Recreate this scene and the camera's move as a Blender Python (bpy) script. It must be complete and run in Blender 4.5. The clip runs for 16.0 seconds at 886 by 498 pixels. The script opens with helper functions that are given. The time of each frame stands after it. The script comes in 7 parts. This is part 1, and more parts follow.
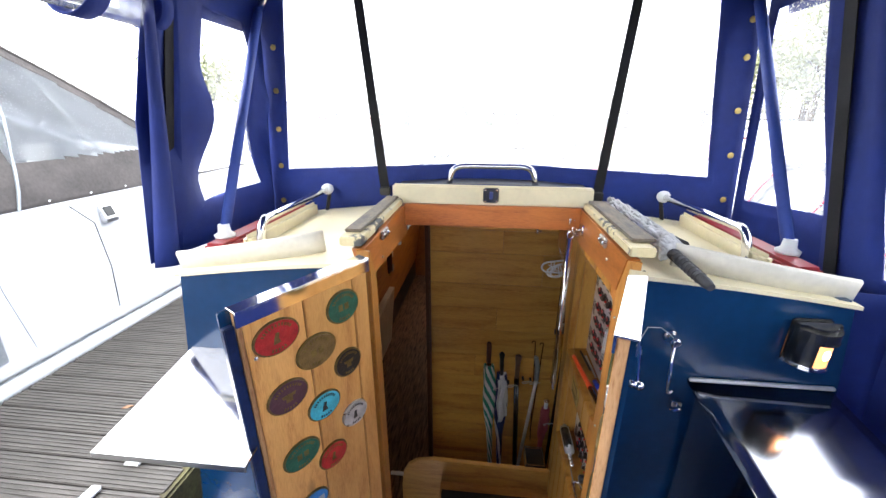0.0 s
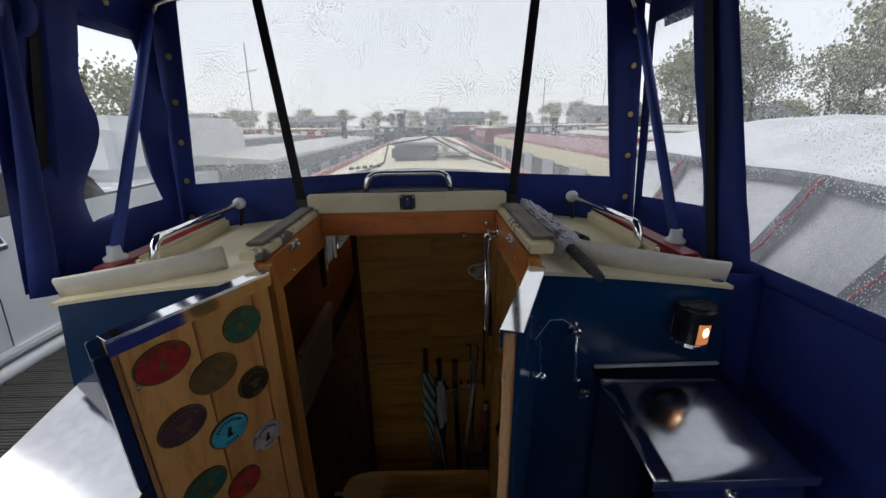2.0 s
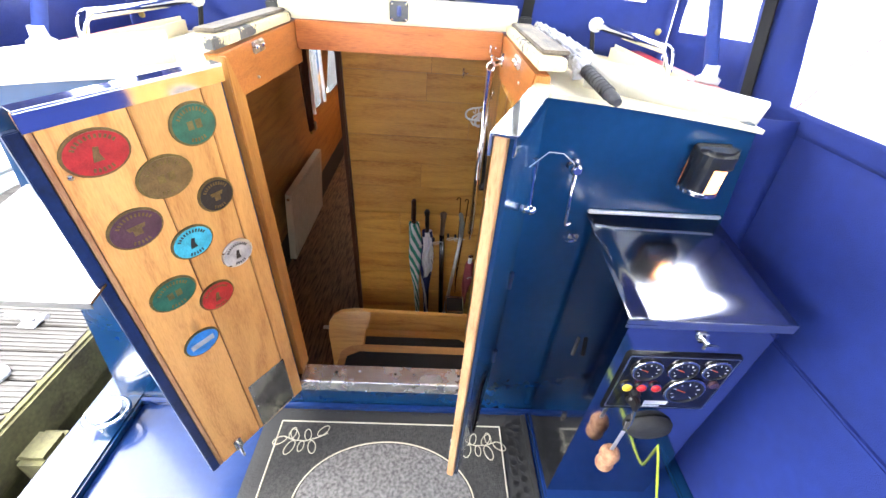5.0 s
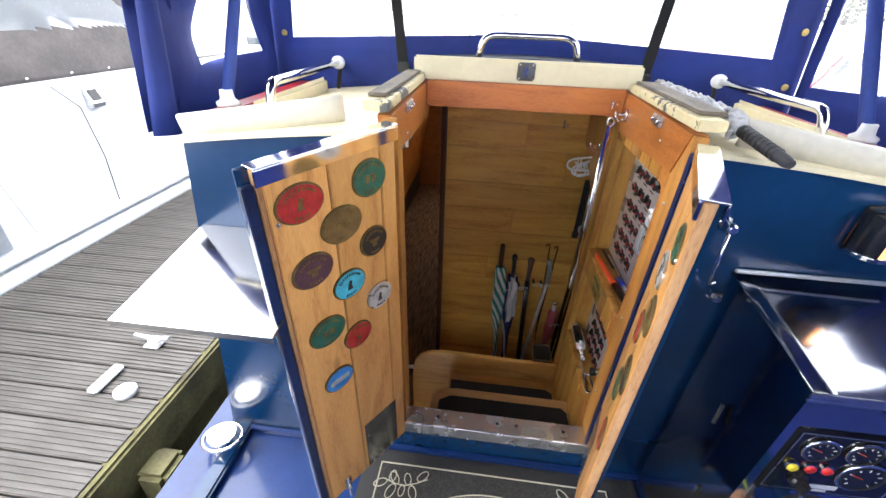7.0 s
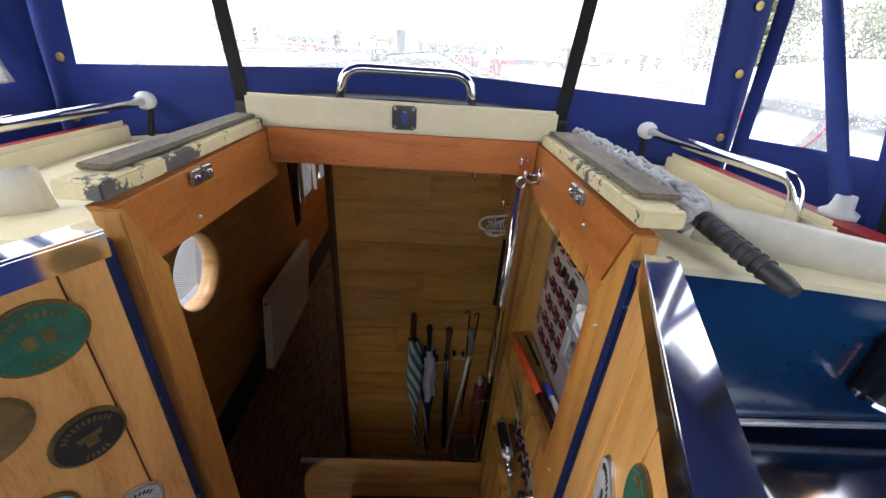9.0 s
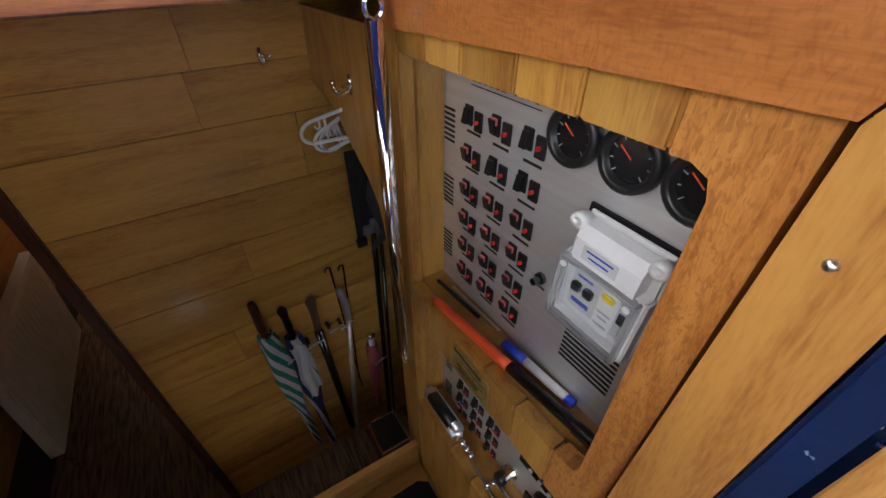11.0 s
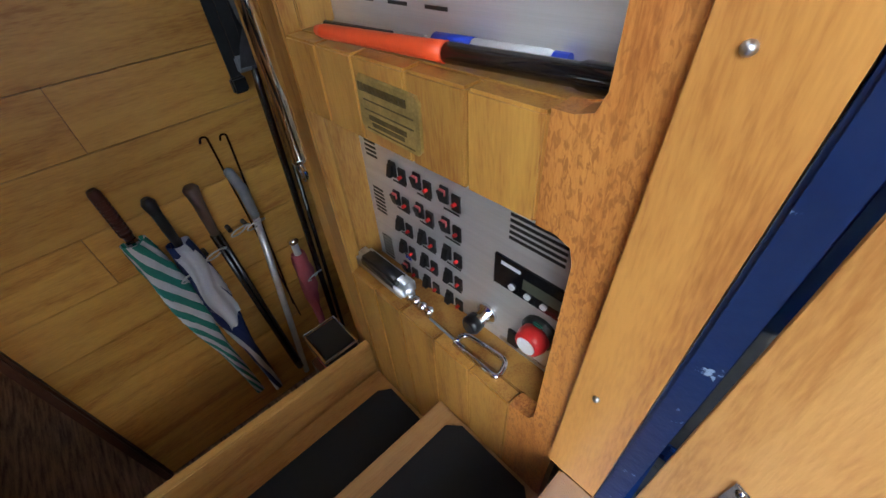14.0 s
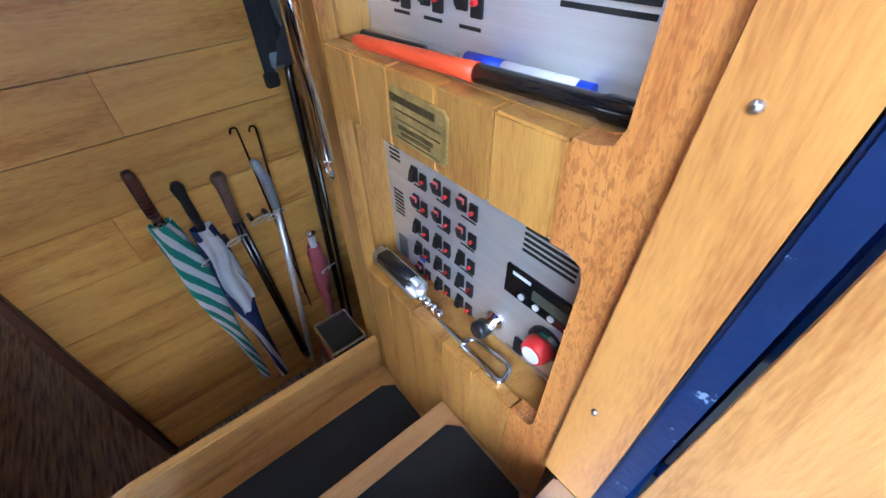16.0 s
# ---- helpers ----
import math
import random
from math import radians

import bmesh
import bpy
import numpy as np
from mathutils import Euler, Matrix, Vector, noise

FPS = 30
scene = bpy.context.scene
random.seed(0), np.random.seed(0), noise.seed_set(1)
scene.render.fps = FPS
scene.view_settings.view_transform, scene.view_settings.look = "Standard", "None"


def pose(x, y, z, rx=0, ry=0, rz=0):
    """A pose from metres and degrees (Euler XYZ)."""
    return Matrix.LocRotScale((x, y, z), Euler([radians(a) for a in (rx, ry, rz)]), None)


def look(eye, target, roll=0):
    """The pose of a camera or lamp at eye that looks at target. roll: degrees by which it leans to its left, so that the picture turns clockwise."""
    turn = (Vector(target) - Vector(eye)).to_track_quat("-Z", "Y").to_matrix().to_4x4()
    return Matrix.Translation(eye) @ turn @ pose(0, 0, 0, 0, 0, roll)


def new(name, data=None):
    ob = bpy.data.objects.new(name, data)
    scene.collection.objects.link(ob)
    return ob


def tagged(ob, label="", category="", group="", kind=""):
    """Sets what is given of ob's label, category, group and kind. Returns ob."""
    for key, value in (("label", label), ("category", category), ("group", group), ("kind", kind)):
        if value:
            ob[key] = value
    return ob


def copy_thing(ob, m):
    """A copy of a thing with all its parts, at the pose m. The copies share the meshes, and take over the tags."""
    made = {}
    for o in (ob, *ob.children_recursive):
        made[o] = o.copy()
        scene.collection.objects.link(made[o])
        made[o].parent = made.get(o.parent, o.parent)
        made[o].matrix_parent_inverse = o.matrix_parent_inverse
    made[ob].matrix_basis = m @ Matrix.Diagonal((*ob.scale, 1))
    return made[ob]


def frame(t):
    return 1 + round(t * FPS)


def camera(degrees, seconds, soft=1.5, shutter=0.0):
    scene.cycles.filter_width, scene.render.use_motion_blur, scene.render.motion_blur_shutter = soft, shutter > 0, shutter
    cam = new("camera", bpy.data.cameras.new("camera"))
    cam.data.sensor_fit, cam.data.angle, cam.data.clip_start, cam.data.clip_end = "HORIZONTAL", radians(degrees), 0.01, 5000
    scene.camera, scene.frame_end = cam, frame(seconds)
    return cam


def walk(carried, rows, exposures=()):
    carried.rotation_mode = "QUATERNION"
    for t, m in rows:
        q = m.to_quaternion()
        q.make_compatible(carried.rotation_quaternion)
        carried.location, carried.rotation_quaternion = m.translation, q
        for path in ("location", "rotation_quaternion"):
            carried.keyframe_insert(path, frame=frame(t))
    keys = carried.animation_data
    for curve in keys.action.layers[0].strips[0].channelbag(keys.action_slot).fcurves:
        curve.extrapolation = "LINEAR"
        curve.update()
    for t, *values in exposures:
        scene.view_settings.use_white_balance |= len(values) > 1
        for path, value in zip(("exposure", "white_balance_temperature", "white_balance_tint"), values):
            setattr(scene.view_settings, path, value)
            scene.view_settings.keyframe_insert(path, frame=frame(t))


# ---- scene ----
cam = camera(94.4, 16.0)
PATH = [
    (0, (-0.017, 0.518, 1.614), (-0.22, 2.407, 0.989), 0.3),
    (0.5, (0.038, 0.517, 1.669), (-0.119, 2.453, 1.192), -0.1),
    (1, (0.055, 0.514, 1.668), (-0.1, 2.458, 1.22), -0.2),
    (1.5, (0.059, 0.518, 1.663), (-0.064, 2.464, 1.219), -0.4),
    (1.8, (0.078, 0.517, 1.64), (0.031, 2.45, 1.143), -0.9),
    (2, (0.09, 0.519, 1.605), (0.138, 2.431, 1.022), -0.9),
    (2.3, (0.155, 0.529, 1.545), (0.306, 2.332, 0.692), 0.0),
    (2.5, (0.186, 0.536, 1.499), (0.469, 2.266, 0.537), 0.3),
    (3, (0.267, 0.547, 1.443), (0.755, 2.075, 0.248), 0.8),
    (3.5, (0.29, 0.562, 1.422), (0.825, 2.022, 0.165), 1.7),
    (4, (0.27, 0.568, 1.427), (0.766, 2.037, 0.163), 2.0),
    (4.5, (0.218, 0.573, 1.442), (0.567, 2.113, 0.214), 3.0),
    (5, (0.121, 0.579, 1.461), (0.195, 2.216, 0.315), 4.1),
    (5.2, (0.076, 0.578, 1.465), (0.014, 2.222, 0.328), 4.9),
    (7.3, (-0.108, 0.562, 1.495), (-0.284, 2.331, 0.577), 2.4),
    (7.5, (-0.089, 0.585, 1.522), (-0.175, 2.394, 0.672), 2.4),
    (8, (-0.009, 0.672, 1.513), (0.009, 2.525, 0.763), 2.3),
    (8.2, (0.026, 0.744, 1.506), (0.011, 2.582, 0.718), 2.1),
    (10.3, (0.075, 1.374, 1.366), (0.605, 3.04, 0.394), 2.7),
    (10.5, (0.081, 1.419, 1.336), (0.675, 3.013, 0.283), 1.1),
    (11, (0.073, 1.512, 1.241), (0.891, 2.894, 0.049), -1.8),
    (11.5, (0.095, 1.545, 1.163), (1.006, 2.821, -0.078), -2.9),
    (12, (0.116, 1.557, 1.13), (1.094, 2.877, -0.011), -2.7),
    (12.5, (0.113, 1.553, 1.05), (1.067, 2.885, -0.097), -4.6),
    (13, (0.107, 1.547, 0.954), (1.043, 2.815, -0.277), -6.4),
    (13.5, (0.113, 1.54, 0.848), (1.026, 2.746, -0.461), -7.5),
    (14, (0.105, 1.523, 0.783), (1.047, 2.7, -0.531), -6.5),
    (14.5, (0.079, 1.515, 0.729), (1.025, 2.669, -0.603), -6.6),
    (15, (0.069, 1.519, 0.714), (0.974, 2.681, -0.638), -5.9),
    (15.5, (0.072, 1.517, 0.726), (0.965, 2.694, -0.622), -6.0),
    (16, (0.093, 1.518, 0.805), (0.997, 2.728, -0.506), -3.4),
]
STOPS = [(0.0, 2.65), (0.5, 1.65), (1.0, 0.8), (1.5, 0.15), (2.0, 0.1), (2.5, 0.0), (3.0, 0.95), (3.5, 2.0), (4.0, 2.95), (4.5, 3.6), (5.0, 3.9),
         (5.2, 3.85), (7.3, 2.6), (7.6, 2.3), (8.2, 2.0), (10.3, 2.15), (10.6, 2.15), (11.0, 2.25), (11.5, 2.4), (12.0, 2.7), (12.5, 2.85), (13.0, 3.0), (14.0, 3.35), (14.5, 3.6), (15.0, 3.9), (15.5, 3.95), (16.0, 4.2)]
walk(cam, [(t, look(eye, target, roll)) for t, eye, target, roll in PATH],
     [(t, stops, 6500 - 650 * min(1, max(0, (t - 12.2) / 2)) - 900 * max(0, t - 15), 10 - 6 * min(1, max(0, (t - 12.5) / 1.5))) for t, stops in STOPS])

# ---- world and light: a bright overcast sky ----
world = bpy.data.worlds.new("overcast")
scene.world = world
world.use_nodes = True
wn, wl = world.node_tree.nodes, world.node_tree.links
wn.clear()
sky = wn.new("ShaderNodeTexSky")
sky.sky_type, sky.sun_disc, sky.sun_elevation, sky.sun_rotation = "NISHITA", False, radians(40), radians(-80)
sky_bg, cloud_bg = wn.new("ShaderNodeBackground"), wn.new("ShaderNodeBackground")
sky_bg.inputs["Strength"].default_value = 0.03
wl.new(sky.outputs[0], sky_bg.inputs["Color"])
cloud_tc, cloud_noise, cloud_ramp = wn.new("ShaderNodeTexCoord"), wn.new("ShaderNodeTexNoise"), wn.new("ShaderNodeValToRGB")
cloud_noise.inputs["Scale"].default_value, cloud_noise.inputs["Detail"].default_value = 2.5, 4
cloud_ramp.color_ramp.elements[0].color = (0.74, 0.76, 0.79, 1)
cloud_ramp.color_ramp.elements[1].color = (0.92, 0.93, 0.95, 1)
wl.new(cloud_tc.outputs["Generated"], cloud_noise.inputs["Vector"])
wl.new(cloud_noise.outputs["Fac"], cloud_ramp.inputs["Fac"])
wl.new(cloud_ramp.outputs["Color"], cloud_bg.inputs["Color"])
cloud_bg.inputs["Strength"].default_value = 1.0
both, w_out = wn.new("ShaderNodeAddShader"), wn.new("ShaderNodeOutputWorld")
wl.new(sky_bg.outputs[0], both.inputs[0])
wl.new(cloud_bg.outputs[0], both.inputs[1])
wl.new(both.outputs[0], w_out.inputs["Surface"])
sun = bpy.data.lights.new("sun", "SUN")
sun.energy, sun.angle, sun.color = 1.25, radians(60), (1.0, 0.97, 0.93)
new("sun", sun).matrix_world = look((-7, 0.2, 5.8), (0, 1.5, 0))

# ---- materials ----


def shader(name, colour=(0.5, 0.5, 0.5), rough=0.5, metal=0.0, vary=0.12, scale=8.0, bump=0.0, bump_scale=60.0, stretch=(1, 1, 1), coat=0.0, dark=None):
    """A surface with variation at two scales: broad blotches and a fine grain, with relief."""
    m = bpy.data.materials.new(name)
    m.use_nodes = True
    n, l = m.node_tree.nodes, m.node_tree.links
    b = n["Principled BSDF"]
    tc, mp = n.new("ShaderNodeTexCoord"), n.new("ShaderNodeMapping")
    mp.inputs["Scale"].default_value = stretch
    l.new(tc.outputs["Object"], mp.inputs["Vector"])
    broad, fine = n.new("ShaderNodeTexNoise"), n.new("ShaderNodeTexNoise")
    broad.inputs["Scale"].default_value, broad.inputs["Detail"].default_value = scale, 5
    fine.inputs["Scale"].default_value, fine.inputs["Detail"].default_value = scale * 9, 4
    l.new(mp.outputs[0], broad.inputs["Vector"])
    l.new(mp.outputs[0], fine.inputs["Vector"])
    mixed = n.new("ShaderNodeMath")
    mixed.operation = "MULTIPLY_ADD"
    l.new(fine.outputs["Fac"], mixed.inputs[0])
    mixed.inputs[1].default_value = 0.45
    l.new(broad.outputs["Fac"], mixed.inputs[2])
    ramp = n.new("ShaderNodeValToRGB")
    lo = dark or tuple(c * (1 - 2 * vary) for c in colour)
    hi = tuple(min(1, c * (1 + vary)) for c in colour)
    ramp.color_ramp.elements[0].position, ramp.color_ramp.elements[1].position = 0.5, 0.95
    ramp.color_ramp.elements[0].color, ramp.color_ramp.elements[1].color = (*lo, 1), (*hi, 1)
    l.new(mixed.outputs[0], ramp.inputs["Fac"])
    l.new(ramp.outputs["Color"], b.inputs["Base Color"])
    rr = n.new("ShaderNodeMapRange")
    rr.inputs["To Min"].default_value, rr.inputs["To Max"].default_value = max(0.02, rough * 0.8), min(1, rough * 1.25)
    l.new(broad.outputs["Fac"], rr.inputs["Value"])
    l.new(rr.outputs[0], b.inputs["Roughness"])
    b.inputs["Metallic"].default_value = metal
    b.inputs["Coat Weight"].default_value = coat
    b.inputs["Coat Roughness"].default_value = 0.12
    if bump:
        bn, bp = n.new("ShaderNodeTexNoise"), n.new("ShaderNodeBump")
        bn.inputs["Scale"].default_value, bn.inputs["Detail"].default_value = bump_scale, 4
        l.new(mp.outputs[0], bn.inputs["Vector"])
        bp.inputs["Strength"].default_value, bp.inputs["Distance"].default_value = bump, 0.004
        l.new(bn.outputs["Fac"], bp.inputs["Height"])
        l.new(bp.outputs[0], b.inputs["Normal"])
    return m


def wood(name, light, dark, axis="z", rough=0.33, scale=1.0, coat=0.25, knots=0.5, spread=0.25):
    """Varnished timber with the grain along an axis, darker figure, knots, and a tone of its own for each piece."""
    m = bpy.data.materials.new(name)
    m.use_nodes = True
    n, l = m.node_tree.nodes, m.node_tree.links
    b = n["Principled BSDF"]
    tc, info, mp, off = n.new("ShaderNodeTexCoord"), n.new("ShaderNodeObjectInfo"), n.new("ShaderNodeMapping"), n.new("ShaderNodeVectorMath")
    off.operation = "MULTIPLY_ADD"
    l.new(info.outputs["Random"], off.inputs[0])
    off.inputs[1].default_value = (7.3, 5.1, 9.7)
    l.new(tc.outputs["Object"], off.inputs[2])
    s = {"x": (1.2, 9, 9), "y": (9, 1.2, 9), "z": (9, 9, 1.2)}[axis]
    mp.inputs["Scale"].default_value = [v * scale for v in s]
    l.new(off.outputs[0], mp.inputs["Vector"])
    grain, fibre = n.new("ShaderNodeTexNoise"), n.new("ShaderNodeTexNoise")
    grain.inputs["Scale"].default_value, grain.inputs["Detail"].default_value, grain.inputs["Distortion"].default_value = 2.2, 6, 1.2
    fibre.inputs["Scale"].default_value, fibre.inputs["Detail"].default_value = 38, 6
    l.new(mp.outputs[0], grain.inputs["Vector"])
    l.new(mp.outputs[0], fibre.inputs["Vector"])
    mixed = n.new("ShaderNodeMath")
    mixed.operation = "MULTIPLY_ADD"
    l.new(fibre.outputs["Fac"], mixed.inputs[0])
    mixed.inputs[1].default_value = 0.62
    l.new(grain.outputs["Fac"], mixed.inputs[2])
    ramp = n.new("ShaderNodeValToRGB")
    e = ramp.color_ramp.elements
    e[0].position, e[1].position = 0.56, 0.99
    e[0].color, e[1].color = (*dark, 1), (*light, 1)
    mid = e.new(0.78)
    mid.color = (*[0.35 * d + 0.65 * c for d, c in zip(dark, light)], 1)
    l.new(mixed.outputs[0], ramp.inputs["Fac"])
    tone = n.new("ShaderNodeHueSaturation")
    tv = n.new("ShaderNodeMapRange")
    tv.inputs["To Min"].default_value, tv.inputs["To Max"].default_value = 1 - spread, 1 + spread * 0.4
    l.new(info.outputs["Random"], tv.inputs["Value"])
    l.new(tv.outputs[0], tone.inputs["Value"])
    l.new(ramp.outputs["Color"], tone.inputs["Color"])
    # knots: sparse dark spots
    vm, vor, kr = n.new("ShaderNodeMapping"), n.new("ShaderNodeTexVoronoi"), n.new("ShaderNodeMapRange")
    vm.inputs["Scale"].default_value = {"x": (2.0, 5, 5), "y": (5, 2.0, 5), "z": (5, 5, 2.0)}[axis]
    l.new(off.outputs[0], vm.inputs["Vector"])
    vor.inputs["Scale"].default_value = 1.1
    l.new(vm.outputs[0], vor.inputs["Vector"])
    kr.inputs["From Min"].default_value, kr.inputs["From Max"].default_value = 0.03, 0.085
    kr.inputs["To Min"].default_value, kr.inputs["To Max"].default_value = knots, 0
    l.new(vor.outputs["Distance"], kr.inputs["Value"])
    km = n.new("ShaderNodeMixRGB")
    km.inputs["Color2"].default_value = (*[c * 0.25 for c in dark], 1)
    l.new(kr.outputs[0], km.inputs["Fac"])
    l.new(tone.outputs["Color"], km.inputs["Color1"])
    l.new(km.outputs["Color"], b.inputs["Base Color"])
    b.inputs["Roughness"].default_value = rough
    b.inputs["Coat Weight"].default_value, b.inputs["Coat Roughness"].default_value = coat, 0.15
    bp = n.new("ShaderNodeBump")
    bp.inputs["Strength"].default_value, bp.inputs["Distance"].default_value = 0.25, 0.002
    l.new(mixed.outputs[0], bp.inputs["Height"])
    l.new(bp.outputs[0], b.inputs["Normal"])
    return m


def glowing(name, colour, strength):
    m = bpy.data.materials.new(name)
    m.use_nodes = True
    b = m.node_tree.nodes["Principled BSDF"]
    b.inputs["Base Color"].default_value = (*colour, 1)
    b.inputs["Emission Color"].default_value = (*colour, 1)
    b.inputs["Emission Strength"].default_value = strength
    return m


def clear_film(name, drops=0.5, haze=0.05, drop_scale=90.0):
    """Clear flexible vinyl: mostly see-through, a little hazy, with rain drops on it."""
    m = bpy.data.materials.new(name)
    m.use_nodes = True
    n, l = m.node_tree.nodes, m.node_tree.links
    n.remove(n["Principled BSDF"])
    out = n["Material Output"]
    tc = n.new("ShaderNodeTexCoord")
    vor, patch = n.new("ShaderNodeTexVoronoi"), n.new("ShaderNodeTexNoise")
    vor.inputs["Scale"].default_value, patch.inputs["Scale"].default_value = drop_scale, 5.0
    l.new(tc.outputs["Object"], vor.inputs["Vector"])
    l.new(tc.outputs["Object"], patch.inputs["Vector"])
    size, mask, lay = n.new("ShaderNodeMapRange"), n.new("ShaderNodeMath"), n.new("ShaderNodeMath")
    size.inputs["From Min"].default_value, size.inputs["From Max"].default_value = 0.35, 0.7
    size.inputs["To Min"].default_value, size.inputs["To Max"].default_value = 0.10, 0.38
    l.new(patch.outputs["Fac"], size.inputs["Value"])
    mask.operation = "LESS_THAN"
    l.new(vor.outputs["Distance"], mask.inputs[0])
    l.new(size.outputs[0], mask.inputs[1])
    lay.operation = "MULTIPLY_ADD"
    l.new(mask.outputs[0], lay.inputs[0])
    lay.inputs[1].default_value, lay.inputs[2].default_value = drops, haze
    clear, veil, gloss, m1, m2, fres = (n.new("ShaderNode" + k) for k in ("BsdfTransparent", "BsdfTranslucent", "BsdfGlossy", "MixShader", "MixShader", "Fresnel"))
    clear.inputs["Color"].default_value = (0.96, 0.965, 0.97, 1)
    veil.inputs["Color"].default_value = (0.85, 0.87, 0.9, 1)
    gloss.inputs["Roughness"].default_value = 0.08
    fres.inputs["IOR"].default_value = 1.12
    bp, wob = n.new("ShaderNodeBump"), n.new("ShaderNodeTexNoise")
    wob.inputs["Scale"].default_value = 6.0
    l.new(tc.outputs["Object"], wob.inputs["Vector"])
    bp.inputs["Strength"].default_value, bp.inputs["Distance"].default_value = 0.4, 0.01
    l.new(wob.outputs["Fac"], bp.inputs["Height"])
    l.new(bp.outputs[0], gloss.inputs["Normal"])
    l.new(lay.outputs[0], m1.inputs[0])
    l.new(clear.outputs[0], m1.inputs[1])
    l.new(veil.outputs[0], m1.inputs[2])
    l.new(fres.outputs[0], m2.inputs[0])
    l.new(m1.outputs[0], m2.inputs[1])
    l.new(gloss.outputs[0], m2.inputs[2])
    l.new(m2.outputs[0], out.inputs["Surface"])
    return m


def chipped(name, paint, under, scale=16.0, amount=0.42, rough=0.45):
    """Old paint worn through in ragged patches to what lies under it."""
    m = shader(name, paint, rough, vary=0.08, scale=10, bump=0.3, bump_scale=60)
    n, l = m.node_tree.nodes, m.node_tree.links
    b = n["Principled BSDF"]
    old = b.inputs["Base Color"].links[0].from_socket
    tc, noise_, edge, mix = n.new("ShaderNodeTexCoord"), n.new("ShaderNodeTexNoise"), n.new("ShaderNodeMapRange"), n.new("ShaderNodeMixRGB")
    noise_.inputs["Scale"].default_value, noise_.inputs["Detail"].default_value, noise_.inputs["Roughness"].default_value = scale, 8, 0.65
    l.new(tc.outputs["Object"], noise_.inputs["Vector"])
    edge.inputs["From Min"].default_value, edge.inputs["From Max"].default_value = 1 - amount, 1.02 - amount
    l.new(noise_.outputs["Fac"], edge.inputs["Value"])
    l.new(edge.outputs[0], mix.inputs["Fac"])
    l.new(old, mix.inputs["Color1"])
    mix.inputs["Color2"].default_value = (*under, 1)
    l.new(mix.outputs["Color"], b.inputs["Base Color"])
    return m


def flecked(m, dark, amount=0.75):
    """Short dark flecks that lie along the grain, over a timber."""
    n, l = m.node_tree.nodes, m.node_tree.links
    b = n["Principled BSDF"]
    old = b.inputs["Base Color"].links[0].from_socket
    tc, mp, spots, cut, patch, both_, mix = (n.new("ShaderNode" + k) for k in ("TexCoord", "Mapping", "TexNoise", "MapRange", "TexNoise", "Math", "MixRGB"))
    mp.inputs["Scale"].default_value = (190, 190, 75)
    mp.inputs["Rotation"].default_value = (0.35, 0, 0)
    l.new(tc.outputs["Object"], mp.inputs["Vector"])
    l.new(mp.outputs[0], spots.inputs["Vector"])
    spots.inputs["Scale"].default_value, spots.inputs["Detail"].default_value, spots.inputs["Distortion"].default_value = 1.3, 3, 0.8
    cut.inputs["From Min"].default_value, cut.inputs["From Max"].default_value = 0.50, 0.62
    l.new(spots.outputs["Fac"], cut.inputs["Value"])
    patch.inputs["Scale"].default_value = 9.0
    l.new(tc.outputs["Object"], patch.inputs["Vector"])
    both_.operation = "MULTIPLY"
    l.new(cut.outputs[0], both_.inputs[0])
    l.new(patch.outputs["Fac"], both_.inputs[1])
    scaled = n.new("ShaderNodeMath")
    scaled.operation, scaled.inputs[1].default_value = "MULTIPLY", amount * 1.7
    scaled.use_clamp = True
    l.new(both_.outputs[0], scaled.inputs[0])
    l.new(scaled.outputs[0], mix.inputs["Fac"])
    l.new(old, mix.inputs["Color1"])
    mix.inputs["Color2"].default_value = (*dark, 1)
    l.new(mix.outputs["Color"], b.inputs["Base Color"])
    return m


PINE_Z = wood("door_pine", (0.70, 0.375, 0.12), (0.48, 0.21, 0.055), "z", 0.4)
OAK_X = wood("wall_oak", (0.72, 0.40, 0.09), (0.45, 0.195, 0.036), "x", 0.4, 0.8, spread=0.22)
OAK_Y = wood("side_oak", (0.62, 0.32, 0.075), (0.36, 0.145, 0.03), "y", 0.4, 0.8)
BOARD_Z = wood("panel_board", (0.60, 0.32, 0.068), (0.37, 0.145, 0.03), "z", 0.36)
STILE_Z = flecked(wood("mottled_stile", (0.58, 0.25, 0.060), (0.36, 0.12, 0.025), "z", 0.36, 2.0, knots=0.0), (0.24, 0.07, 0.018), 0.6)
TEAK_X = wood("teak_header", (0.54, 0.18, 0.045), (0.31, 0.085, 0.02), "x", 0.32, knots=0.2)
TEAK_Y = flecked(wood("teak_rail", (0.60, 0.22, 0.055), (0.36, 0.11, 0.024), "y", 0.32, knots=0.2), (0.26, 0.07, 0.016), 0.4)
TEAK_Z = wood("teak_jamb", (0.54, 0.26, 0.065), (0.33, 0.125, 0.03), "z", 0.32, knots=0.2)
STAIR_X = wood("stair_wood", (0.68, 0.38, 0.11), (0.42, 0.185, 0.045), "x", 0.38)
PALE_Y = wood("stair_pale", (0.68, 0.40, 0.16), (0.44, 0.21, 0.07), "x", 0.45)
EDGE_Z = wood("worn_edge_wood", (0.55, 0.33, 0.16), (0.30, 0.13, 0.05), "z", 0.6, coat=0.0)
DARK_Z = wood("dark_stained_wood", (0.10, 0.035, 0.016), (0.045, 0.014, 0.007), "z", 0.35)
LINING_Y = wood("lining_wood", (0.38, 0.16, 0.045), (0.20, 0.075, 0.02), "y", 0.35)
